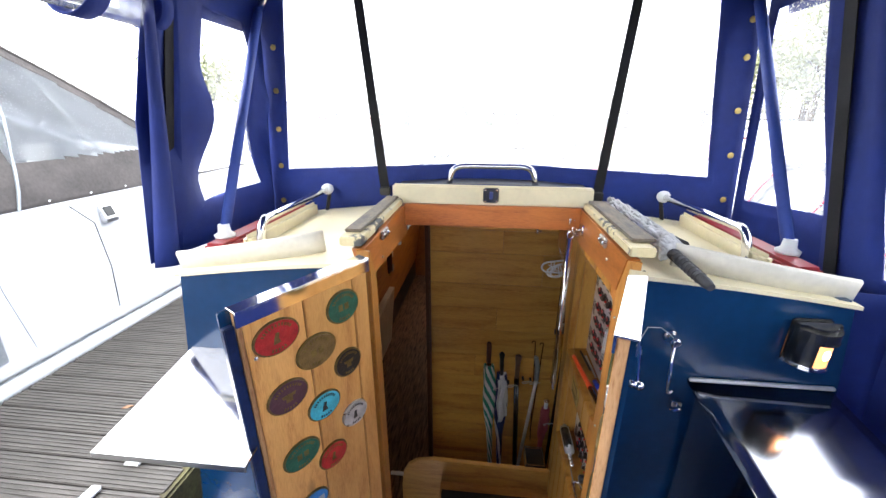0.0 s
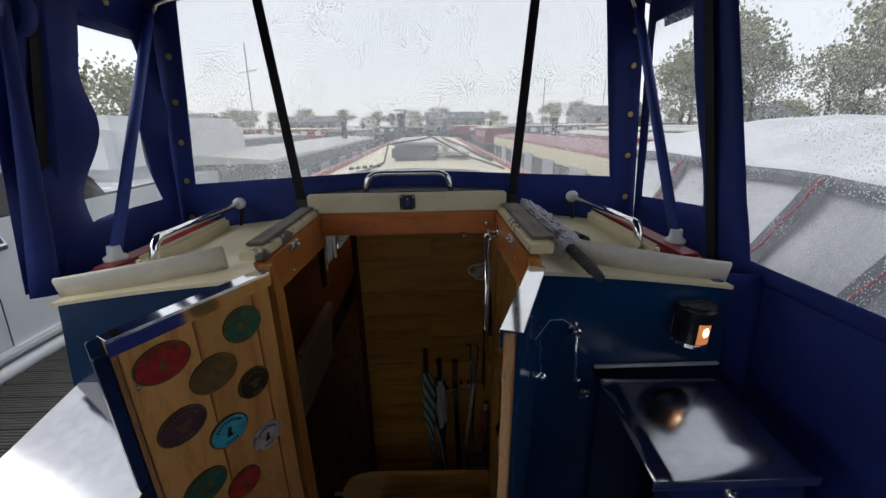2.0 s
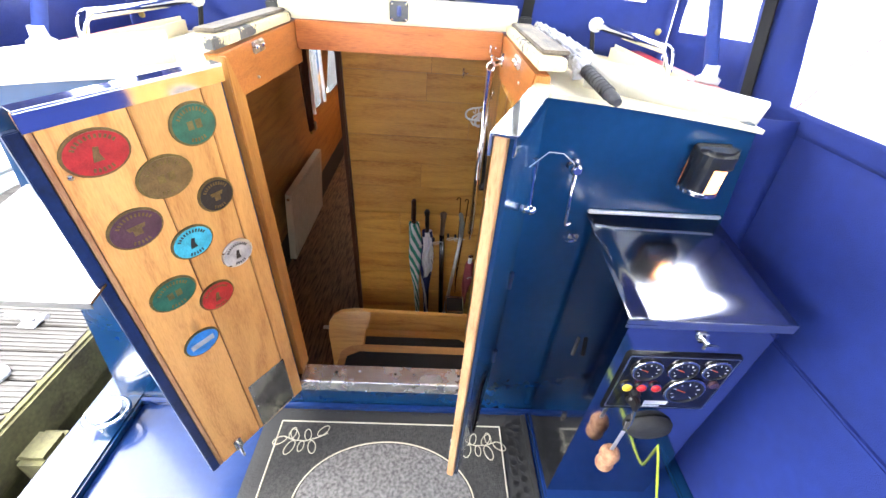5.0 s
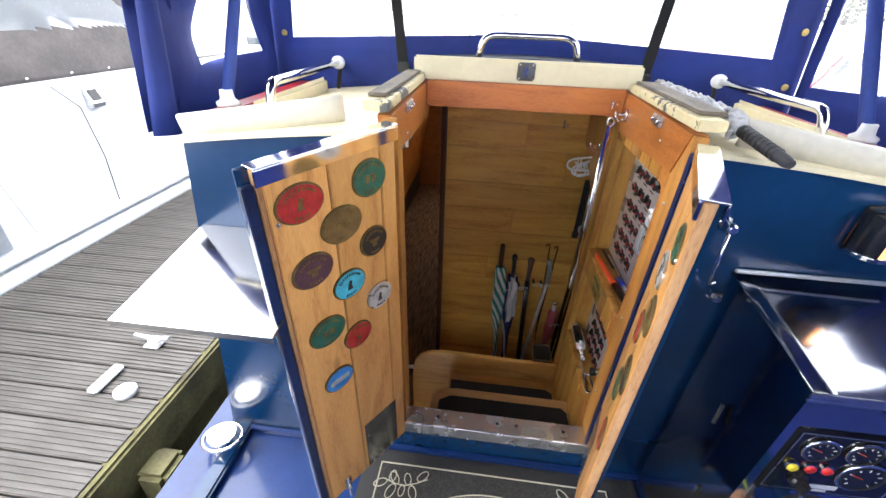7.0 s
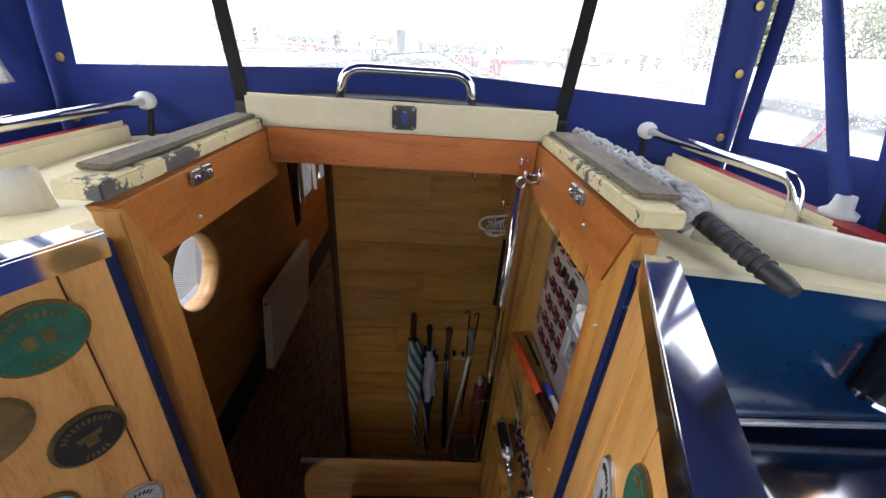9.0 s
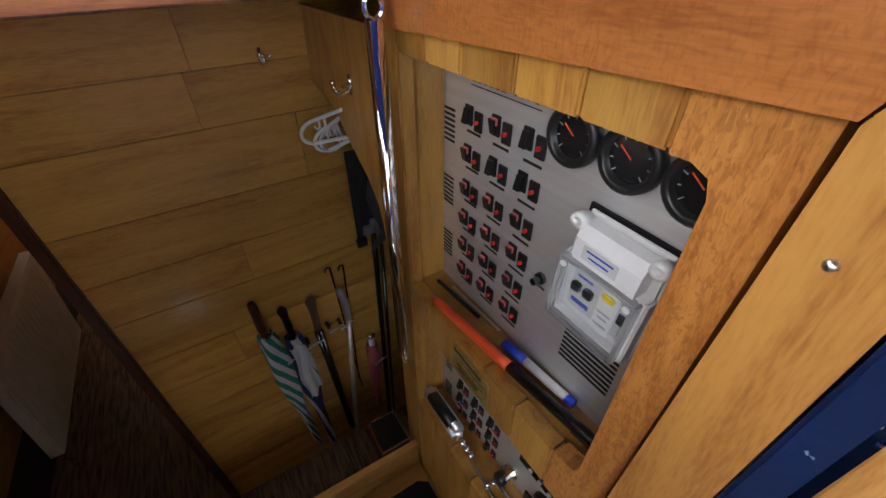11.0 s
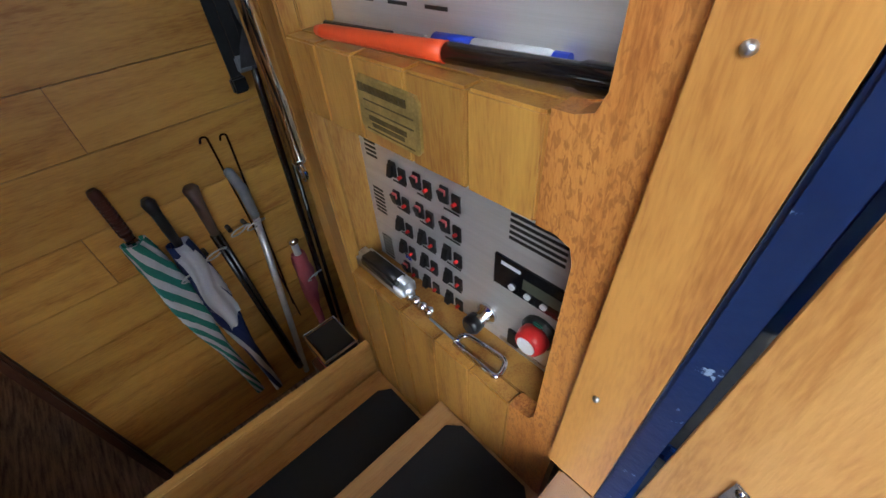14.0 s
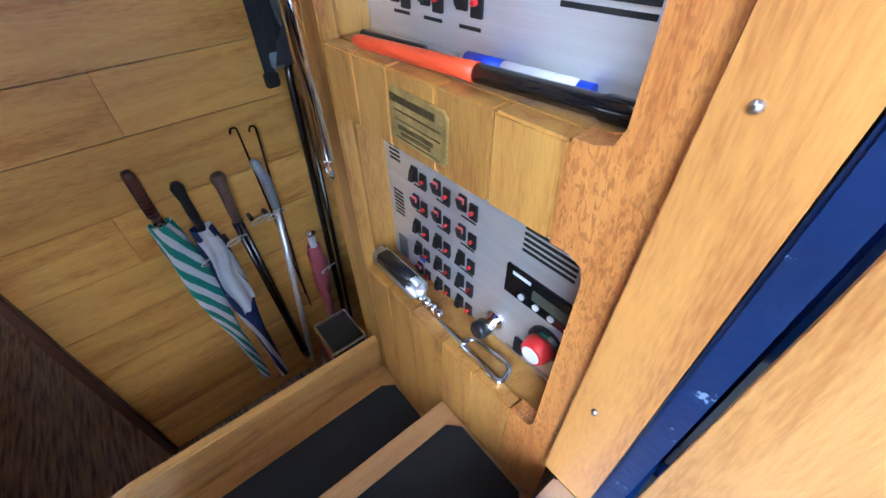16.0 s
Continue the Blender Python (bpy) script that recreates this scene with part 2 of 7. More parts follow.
CANVAS = shader("blue_canvas", (0.009, 0.028, 0.20), 0.75, vary=0.12, scale=3, bump=0.5, bump_scale=420)
PIPING = shader("blue_sleeve", (0.03, 0.07, 0.34), 0.6, bump=0.3, bump_scale=300)
NAVY = shader("navy_gloss_paint", (0.004, 0.035, 0.105), 0.22, vary=0.1, scale=4, bump=0.06, bump_scale=30, coat=0.5)
NAVY_DARK = shader("navy_edge_paint", (0.008, 0.022, 0.085), 0.35, vary=0.3, scale=12, bump=0.3, bump_scale=40)
BLUE_DECK = shader("blue_deck_paint", (0.010, 0.032, 0.13), 0.2, scale=5, bump=0.12, bump_scale=40, coat=0.3)
CREAM = shader("cream_paint", (0.78, 0.70, 0.47), 0.4, vary=0.05, scale=6, bump=0.1, bump_scale=50)
CREAM_WORN = chipped("worn_cream_paint", (0.72, 0.62, 0.36), (0.09, 0.09, 0.085), 11.0, 0.46, 0.5)
NAVY_CHIPPED = chipped("chipped_navy_paint", (0.006, 0.018, 0.075), (0.22, 0.30, 0.42), 30.0, 0.36, 0.3)
IVORY = shader("ivory_lip_paint", (0.66, 0.63, 0.55), 0.4, vary=0.08, scale=7, bump=0.2)
RED_PAINT = shader("red_paint", (0.30, 0.012, 0.02), 0.35, vary=0.1)
WORN_TIMBER = shader("weathered_timber", (0.20, 0.16, 0.11), 0.75, scale=10, stretch=(3, 0.6, 3), bump=0.6, vary=0.25, dark=(0.05, 0.045, 0.04))
CHROME = shader("chrome", (0.82, 0.82, 0.82), 0.08, 1.0, vary=0.03)
STEEL = shader("brushed_stainless", (0.62, 0.62, 0.62), 0.28, 1.0, vary=0.05, scale=3, stretch=(1, 1, 30), bump=0.05, bump_scale=120)
STEEL_PANEL = shader("panel_stainless", (0.80, 0.805, 0.81), 0.42, 0.75, vary=0.05, scale=2, stretch=(1, 1, 40), bump=0.14, bump_scale=60)
MIRROR_STEEL = shader("polished_stainless", (0.5, 0.51, 0.54), 0.09, 1.0, vary=0.08, scale=5, bump=0.02, bump_scale=20)
LID_STEEL = shader("smoky_stainless", (0.40, 0.41, 0.44), 0.13, 1.0, vary=0.12, scale=6, bump=0.012, bump_scale=9)
VENT_STEEL = shader("galvanised_plate", (0.60, 0.60, 0.58), 0.16, 1.0, vary=0.2, scale=14, bump=0.05, bump_scale=30)
CURTAIN = shader("brown_curtain_cloth", (0.11, 0.045, 0.024), 0.85, vary=0.2, scale=8, bump=0.4, bump_scale=200)
POLISHED_SILL = shader("polished_aluminium", (0.86, 0.86, 0.87), 0.26, 0.9, vary=0.1, scale=14, bump=0.08, bump_scale=40)
ALUMINIUM = shader("aluminium", (0.80, 0.80, 0.81), 0.33, 0.7, vary=0.12, scale=12, bump=0.15)
BLACK = shader("black_plastic", (0.012, 0.012, 0.013), 0.35, vary=0.1)
GRIP = shader("dusty_black_plastic", (0.045, 0.045, 0.05), 0.5, vary=0.3, scale=20)
BLACK_GLOSS = shader("black_gloss_plate", (0.008, 0.008, 0.010), 0.12, vary=0.1)
RUBBER = shader("black_rubber", (0.028, 0.028, 0.028), 0.75, scale=20, bump=0.4, bump_scale=90)
GRIT = shader("black_anti_slip", (0.016, 0.018, 0.022), 0.9, scale=60, bump=0.8, bump_scale=700)
STRAP = shader("black_webbing", (0.01, 0.01, 0.011), 0.8, bump=0.4, bump_scale=500)
WHITE_PLASTIC = shader("white_plastic", (0.78, 0.79, 0.80), 0.35, vary=0.03)
GREY_PLASTIC = shader("light_grey_plastic", (0.60, 0.62, 0.63), 0.4, vary=0.04)
RED_PLASTIC = shader("red_plastic", (0.75, 0.03, 0.03), 0.35)
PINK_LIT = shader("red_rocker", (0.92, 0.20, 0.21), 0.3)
ORANGE = shader("orange_cone_plastic", (0.9, 0.10, 0.025), 0.4, vary=0.05)
BLUE_PLASTIC = shader("blue_cap", (0.02, 0.06, 0.55), 0.35)
YELLOW = shader("yellow_button", (0.85, 0.65, 0.04), 0.4)
BRASS = shader("brass", (0.58, 0.43, 0.15), 0.42, 0.6, vary=0.2, scale=30, bump=0.2)
BRASS_DULL = shader("dull_brass", (0.20, 0.15, 0.06), 0.5, 0.7, vary=0.2, scale=40, bump=0.4, bump_scale=200)
CORK = shader("cork", (0.50, 0.27, 0.15), 0.85, scale=60, bump=0.6, bump_scale=200, dark=(0.24, 0.11, 0.06))
MAT_DARK = shader("mat_ribbed_black", (0.05, 0.05, 0.047), 0.8, scale=120, bump=0.9, bump_scale=260, dark=(0.012, 0.012, 0.012))
MAT_CARPET = shader("mat_grey_carpet", (0.21, 0.205, 0.20), 0.95, scale=90, bump=0.9, bump_scale=600, dark=(0.05, 0.05, 0.05))
MAT_LINE = shader("mat_cream_line", (0.50, 0.47, 0.36), 0.7, vary=0.1)
CARPET = shader("brown_carpet", (0.36, 0.24, 0.15), 0.95, scale=30, stretch=(2.5, 0.25, 1), bump=0.8, bump_scale=300, dark=(0.05, 0.032, 0.022))
RADIATOR = shader("cream_enamel", (0.62, 0.58, 0.47), 0.35, vary=0.04)
DECKING = shader("wet_grey_decking", (0.10, 0.09, 0.08), 0.4, scale=9, stretch=(0.5, 6, 2), bump=0.4, vary=0.25)
MOSSY = shader("mossy_timber", (0.16, 0.15, 0.06), 0.8, scale=7, bump=0.7, bump_scale=30, dark=(0.06, 0.05, 0.025))
GELCOAT = shader("white_gelcoat", (0.75, 0.77, 0.79), 0.25, vary=0.03, scale=2, coat=0.3)
GREY_CANVAS = shader("charcoal_canvas", (0.088, 0.078, 0.075), 0.8, vary=0.2, scale=5, bump=0.5, bump_scale=60)
TARP = shader("silver_tarpaulin", (0.62, 0.63, 0.66), 0.45, vary=0.12, scale=3, bump=0.8, bump_scale=6)
TARP_GREY = shader("grey_webbing", (0.13, 0.135, 0.15), 0.7, vary=0.2, scale=10)
HULL_BLACK = shader("blackened_hull", (0.03, 0.032, 0.038), 0.45, vary=0.3, scale=4)
CABIN_GREEN = shader("slate_cabin_paint", (0.07, 0.085, 0.10), 0.35, vary=0.15, scale=4)
CABIN_RED = shader("maroon_cabin_paint", (0.22, 0.035, 0.05), 0.4, vary=0.15, scale=4)
ROOF_GREY = shader("pale_roof_paint", (0.55, 0.54, 0.50), 0.45, vary=0.1, scale=3)
LEAVES = shader("spring_leaves", (0.30, 0.32, 0.19), 0.8, vary=0.4, scale=2)
BARK = shader("bark", (0.08, 0.065, 0.05), 0.9, bump=0.6)
WATER = shader("marina_water", (0.05, 0.055, 0.05), 0.06, vary=0.2, scale=0.3, bump=0.25, bump_scale=5)
GROUND = shader("grassy_bank", (0.09, 0.10, 0.045), 0.9, vary=0.3, scale=0.4, bump=0.4)
FAR_BUILD = shader("far_grey_building", (0.36, 0.36, 0.37), 0.7, vary=0.12)
ROPE_GREY = shader("grey_cotton_mop", (0.58, 0.58, 0.59), 0.9, scale=40, bump=0.8, bump_scale=120)
CORD = shader("white_cord", (0.66, 0.66, 0.62), 0.7)
RED_ROPE = shader("red_rope", (0.55, 0.03, 0.05), 0.7, vary=0.2)
GREEN_WIRE = shader("green_yellow_wire", (0.50, 0.62, 0.05), 0.45)
UMB_GREEN = shader("green_umbrella_cloth", (0.03, 0.26, 0.20), 0.7, vary=0.1, bump=0.2)
UMB_WHITE = shader("white_umbrella_cloth", (0.66, 0.68, 0.70), 0.7, vary=0.06, bump=0.2)
UMB_NAVY = shader("navy_umbrella_cloth", (0.015, 0.03, 0.13), 0.7, vary=0.1, bump=0.2)
UMB_PINK = shader("pink_umbrella_cloth", (0.44, 0.10, 0.12), 0.7, vary=0.1, bump=0.3)
UMB_BROWN = shader("brown_handle", (0.07, 0.022, 0.014), 0.3, vary=0.2)
UMB_TAUPE = shader("taupe_handle", (0.14, 0.085, 0.06), 0.45)
GREY_METAL = shader("grey_painted_metal", (0.36, 0.39, 0.42), 0.35, 0.4)
DARK_TUBE = shader("dark_metal_tube", (0.10, 0.10, 0.10), 0.22, 0.9)
LAMP_GLASS = glowing("lit_lamp_glass", (1.0, 0.36, 0.13), 0.42)
BULB = glowing("lit_bulb", (1.0, 0.72, 0.42), 3.0)
DIAL = shader("black_dial", (0.012, 0.012, 0.014), 0.15, vary=0.1)
LCD = shader("lcd_screen", (0.09, 0.095, 0.07), 0.2)
VINYL = clear_film("rainy_clear_vinyl", 0.6, 0.18, 160.0)
VINYL_DRY = clear_film("clear_vinyl", 0.06, 0.10)
CLEAR = clear_film("clear_plastic", 0.0, 0.08)
MISTED = clear_film("misted_vinyl", 0.10, 0.55, 60.0)
ENAMEL = {k: shader("enamel_" + k, c, 0.35, vary=0.18, scale=40, bump=0.35, bump_scale=150) for k, c in {
    "red": (0.42, 0.025, 0.025), "green": (0.02, 0.115, 0.075), "brown": (0.16, 0.10, 0.035), "black": (0.016, 0.016, 0.016),
    "purple": (0.085, 0.038, 0.052), "turquoise": (0.05, 0.42, 0.55), "silver": (0.42, 0.42, 0.42), "blue": (0.03, 0.22, 0.58)}.items()}

# ---- building helpers; all places are in world metres ----
PLACE = {}
TRIM = [0.055]  # the boat sits down by the stern: its uprights lean this much


def thing(name, base, label, category, group="", kind=""):
    ob = new(name)
    ob.empty_display_size = 0.05
    ob.matrix_basis = Matrix.Translation(base)
    PLACE[ob.name] = ob.matrix_basis.copy()
    return tagged(ob, label, category, group, kind)


def link(name, bm, mat, matrix, smooth=False):
    bm.normal_update()
    bmesh.ops.recalc_face_normals(bm, faces=bm.faces[:])
    for v in bm.verts:
        v.co.y += TRIM[0] * max(0.0, 1.2 - v.co.z)
    me = bpy.data.meshes.new(name)
    bm.transform(matrix.inverted())
    if smooth:
        for f in bm.faces:
            f.smooth = len(f.verts) <= 4
    bm.to_mesh(me)
    bm.free()
    for m in mat if isinstance(mat, (list, tuple)) else [mat]:
        me.materials.append(m)
    ob = new(name, me)
    PLACE[ob.name] = matrix.copy()
    return ob


def part(name, bm, mat, parent, label="", smooth=False):
    ob = link(name, bm, mat, PLACE[parent.name], smooth)
    ob.parent = parent
    return tagged(ob, label)


def solo(name, bm, mat, label, category, group="", kind="", smooth=False):
    c = [v.co for v in bm.verts]
    base = Vector([(min(v[i] for v in c) + max(v[i] for v in c)) / 2 for i in (0, 1)] + [min(v[2] for v in c)])
    ob = link(name, bm, mat, Matrix.Translation(base), smooth)
    ob.matrix_basis = Matrix.Translation(base)
    return tagged(ob, label, category, group, kind)


def box(x0, x1, y0, y1, z0, z1, bevel=0.0, bm=None, m=None):
    bm = bm or bmesh.new()
    own = bmesh.new()
    vs = [own.verts.new((x, y, z)) for x in (x0, x1) for y in (y0, y1) for z in (z0, z1)]
    for f in ((0, 1, 3, 2), (4, 6, 7, 5), (0, 4, 5, 1), (2, 3, 7, 6), (0, 2, 6, 4), (1, 5, 7, 3)):
        own.faces.new([vs[i] for i in f])
    if bevel:
        bmesh.ops.bevel(own, geom=own.edges[:], offset=bevel, segments=2, affect="EDGES")
    return join(bm, own, m)


def join(bm, own, m=None):
    if m is not None:
        own.transform(m)
    made = {v: bm.verts.new(v.co) for v in own.verts}
    for f in own.faces:
        try:
            bm.faces.new([made[v] for v in f.verts])
        except ValueError:
            pass
    own.free()
    return bm


def prism(poly, depth, m, bevel=0.0, bm=None):
    """A flat outline in the plane of m's x and y, thick along m's z."""
    bm = bm or bmesh.new()
    own = bmesh.new()
    lo, hi = [own.verts.new((x, y, 0)) for x, y in poly], [own.verts.new((x, y, depth)) for x, y in poly]
    own.faces.new(lo[::-1])
    own.faces.new(hi)
    for i in range(len(poly)):
        own.faces.new((lo[i - 1], lo[i], hi[i], hi[i - 1]))
    if bevel:
        rim = [e for e in own.edges if all(v in hi for v in e.verts)]
        bmesh.ops.bevel(own, geom=rim, offset=bevel, segments=2, affect="EDGES")
    return join(bm, own, m)


def axes(o, x, y, z):
    """The pose with its origin at o and its axes along x, y and z."""
    m = Matrix((x, y, z)).transposed().to_4x4()
    return Matrix.Translation(o) @ m


def rounded(pts, r, n=5):
    """A path with its inner corners rounded."""
    out = [Vector(pts[0])]
    for a, b, c in zip(pts, pts[1:], pts[2:]):
        a, b, c = Vector(a), Vector(b), Vector(c)
        p, q = b + (a - b).normalized() * min(r, (a - b).length / 2), b + (c - b).normalized() * min(r, (c - b).length / 2)
        out += [p.lerp(b, i / n).lerp(b.lerp(q, i / n), i / n) for i in range(n + 1)]
    return out + [Vector(pts[-1])]


def tube(pts, r, sides=10, bm=None, radii=None, cap=True):
    bm = bm or bmesh.new()
    pts = [Vector(p) for p in pts]
    up, rings = Vector((0.13, 0.21, 0.97)), []
    for i, p in enumerate(pts):
        d = (pts[min(i + 1, len(pts) - 1)] - pts[max(i - 1, 0)]).normalized()
        side = d.cross(up)
        if side.length < 0.05:
            side = d.cross(Vector((1, 0.1, 0)))
        side.normalize()
        up = side.cross(d).normalized()
        rr = radii[i] if radii else r
        rings.append([bm.verts.new(p + rr * (math.cos(2 * math.pi * k / sides) * side + math.sin(2 * math.pi * k / sides) * up)) for k in range(sides)])
    for a, b in zip(rings, rings[1:]):
        for k in range(sides):
            bm.faces.new((a[k - 1], a[k], b[k], b[k - 1]))
    if cap:
        bm.faces.new(rings[0][::-1])
        bm.faces.new(rings[-1])
    return bm


def lathe(profile, m, sides=20, bm=None):
    """A turned shape: (radius, height) along m's z."""
    bm = bm or bmesh.new()
    rings = [[bm.verts.new(m @ Vector((r * math.cos(2 * math.pi * k / sides), r * math.sin(2 * math.pi * k / sides), h))) for k in range(sides)] for r, h in profile]
    for a, b in zip(rings, rings[1:]):
        for k in range(sides):
            bm.faces.new((a[k - 1], a[k], b[k], b[k - 1]))
    bm.faces.new(rings[0][::-1])
    bm.faces.new(rings[-1])
    return bm


def ball(c, r, bm=None, squash=1.0, u=12, v=8):
    bm = bm or bmesh.new()
    own = bmesh.new()
    bmesh.ops.create_uvsphere(own, u_segments=u, v_segments=v, radius=r)
    return join(bm, own, Matrix.Translation(c) @ Matrix.Diagonal((1, 1, squash, 1)))


def along(pts, n):
    """n points evenly spaced round a closed outline, starting at its first point."""
    pts = [Vector(p) for p in pts]
    seg = [(pts[(i + 1) % len(pts)] - p).length for i, p in enumerate(pts)]
    total, out = sum(seg), []
    for k in range(n):
        d, i = total * k / n, 0
        while d > seg[i]:
            d -= seg[i]
            i += 1
        out.append(pts[i].lerp(pts[(i + 1) % len(pts)], d / seg[i]))
    return out


def corners_kept(pts, n):
    """Each side of an outline cut into n pieces, so that corners stay corners."""
    return [Vector(p).lerp(Vector(pts[(i + 1) % len(pts)]), k / n) for i, p in enumerate(pts) for k in range(n)]


def cloth_frame(outer, inner, n=10, loops=4, ripple=0.006, freq=6.0):
    """Canvas between an outer outline and a window's outline, with as many corners each, lightly rippled."""
    bm = bmesh.new()
    a, b = corners_kept(outer, n), corners_kept(inner, n)
    normal = (Vector(outer[1]) - Vector(outer[0])).cross(Vector(outer[2]) - Vector(outer[0])).normalized()
    rings = []
    for j in range(loops + 1):
        f = j / loops
        ring = []
        for p, q in zip(a, b):
            c = p.lerp(q, f)
            if 0 < j:
                c = c + normal * ripple * noise.noise(c * freq) * 2
            ring.append(bm.verts.new(c))
        rings.append(ring)
    for r, s in zip(rings, rings[1:]):
        for k in range(len(r)):
            bm.faces.new((r[k - 1], r[k], s[k], s[k - 1]))
    return bm


def sheet(f, nu, nv):
    """A surface from a function of two numbers, 0 to 1."""
    bm = bmesh.new()
    g = [[bm.verts.new(f(i / nu, j / nv)) for j in range(nv + 1)] for i in range(nu + 1)]
    for i in range(nu):
        for j in range(nv):
            bm.faces.new((g[i][j], g[i + 1][j], g[i + 1][j + 1], g[i][j + 1]))
    return bm


def thick(ob, t, offset=-1.0):
    mod = ob.modifiers.new("thickness", "SOLIDIFY")
    mod.thickness, mod.offset = t, offset
    return ob


def lettering(name, words, size, m, mat, parent, width=0.0):
    """Raised lettering in the built-in font."""
    cu = bpy.data.curves.new(name, "FONT")
    cu.body, cu.size, cu.extrude, cu.align_x, cu.align_y = words, size, 0.0006, "CENTER", "CENTER"
    cu.materials.append(mat)
    ob = new(name, cu)
    dg = bpy.context.evaluated_depsgraph_get()
    me = bpy.data.meshes.new_from_object(ob.evaluated_get(dg))
    bpy.data.objects.remove(ob)
    bm = bmesh.new()
    bm.from_mesh(me)
    bm.transform(m)
    return part(name, bm, mat, parent)


def bars(rows, m, bm=None):
    """Plain bars for small writing: (x, y, width, height) in m's plane."""
    bm = bm or bmesh.new()
    for x, y, w, h in rows:
        box(x - w / 2, x + w / 2, y - h / 2, y + h / 2, 0, 0.0008, 0, bm, m)
    return bm

# ---- large structure: the narrowboat's stern, cabin and roof ----
AFT, HATCH_Y, BACK_Y, FLOOR_Z = 1.485, 2.05, 2.615, -0.74
X, Y, Z = Vector((1, 0, 0)), Vector((0, 1, 0)), Vector((0, 0, 1))


def camber(x):
    return 1.258 - 0.062 * (x / 0.85) ** 2


def side_x(z):
    """Half width of the cabin, which leans inwards as it rises."""
    return 0.85 + (1.2 - z) * 0.15


def bulkhead_half(s):
    p = [(0.335, 0.0), (side_x(0.0), 0.0), (side_x(1.2), camber(0.85) - 0.01), (0.6, camber(0.6) - 0.01), (0.335, camber(0.335) - 0.01)]
    return prism([(x * s, z) for x, z in p], 0.012, axes((0, AFT + 0.012, 0), X, Z, -Y))


wall_aft = solo("wall_aft", bulkhead_half(1), NAVY, "glossy navy blue painted steel cabin bulkhead beside the doorway", "wall", kind="structure")
wall_aft_port = solo("wall_aft_port", bulkhead_half(-1), NAVY, "glossy navy blue painted steel cabin bulkhead beside the doorway", "wall", kind="structure")
for s in (1, -1):
    solo("wall_aft_lining", prism([(x * s, z) for x, z in [(0.36, -0.72), (0.95, -0.72), (0.83, 1.15), (0.36, 1.15)]], 0.012, axes((0, 1.545, 0), X, Z, -Y)), LINING_Y,
         "varnished timber lining behind the aft bulkhead", "wall lining", kind="structure")
solo("wall_aft_step", box(-0.335, 0.335, AFT, AFT + 0.03, 0.0, 0.135, 0.003), NAVY, "navy painted steel threshold below the doorway sill", "threshold", kind="structure")
solo("trim_foot", box(-1.0, 1.02, AFT - 0.02, AFT - 0.002, 0.0, 0.03, 0.004), BLUE_DECK, "blue painted steel angle at the foot of the bulkhead", "trim", kind="structure")
for s in (1, -1):
    solo("trim_door_post", box(min(s * 0.334, s * 0.356), max(s * 0.334, s * 0.356), AFT - 0.004, 1.5055, 0.13, 1.24, 0.003), NAVY_CHIPPED,
         "navy steel door frame edge with worn paint", "trim", kind="structure")
sill = thing("door_sill", (0, 1.53, 0.13), "polished aluminium door sill with countersunk holes", "door sill", kind="structure")
part("plate", box(-0.325, 0.34, 1.482, 1.556, 0.15, 0.176, 0.004), POLISHED_SILL, sill)
part("lip", box(-0.325, 0.34, 1.472, 1.484, 0.125, 0.183, 0.003), POLISHED_SILL, sill)
for x in (-0.2, 0.02, 0.09, 0.26):
    part("screw_hole", lathe([(0.006, 0), (0.006, 0.0012)], Matrix.Translation((x, 1.52, 0.1759)), 10), BLACK, sill)


def roof_solid(x0, x1, y0, y1, low=0.04):
    n = 10
    top = [(x0 + (x1 - x0) * k / n, camber(x0 + (x1 - x0) * k / n)) for k in range(n + 1)]
    return prism(top + [(x, z - low) for x, z in top[::-1]], y1 - y0, axes((0, y1, 0), X, Z, -Y))


solo("roof_starboard", roof_solid(0.365, 0.862, AFT - 0.006, 2.10, 0.01), CREAM, "cream painted steel cabin roof beside the sliding hatch", "roof", kind="structure")
solo("roof_port", roof_solid(-0.862, -0.365, AFT - 0.006, 2.10, 0.01), CREAM, "cream painted steel cabin roof beside the sliding hatch", "roof", kind="structure")
solo("roof_forward", roof_solid(-0.862, 0.862, 2.102, 13.5), CREAM, "long cream painted steel narrowboat roof, wet with rain", "roof", kind="structure")
for s in (1, -1):
    solo("roof_edge", box(min(s * 0.80, s * 0.872), max(s * 0.80, s * 0.872), 1.62, 13.4, 1.19, 1.235, 0.01), RED_PAINT, "red painted raised edge along the cabin roof", "roof edge", kind="structure")
    solo("roof_edge_inner", box(min(s * 0.725, s * 0.75), max(s * 0.725, s * 0.75), 1.63, 2.16, 1.20, 1.262, 0.012), CREAM, "cream painted raised lip inside the red roof edge", "roof edge", kind="structure")
    if s > 0:
        solo("wall_side", prism([(s * side_x(-0.9), -0.9), (s * side_x(1.2), 1.2), (s * (side_x(1.2) - 0.03), 1.2), (s * (side_x(-0.9) - 0.03), -0.9)], 0.9, axes((0, 2.4, 0), X, Z, -Y)), [NAVY],
             "navy painted steel cabin side with timber lining", "wall", kind="structure")
solo("wall_side_forward", prism([(side_x(-0.9), -0.9), (side_x(1.2), 1.2), (side_x(1.2) - 0.03, 1.2), (side_x(-0.9) - 0.03, -0.9)], 11.0, axes((0, 13.4, 0), X, Z, -Y)), NAVY,
     "navy painted steel cabin side", "wall", kind="structure")

# port side wall in one skin of panels: porthole, tall window, added light opening


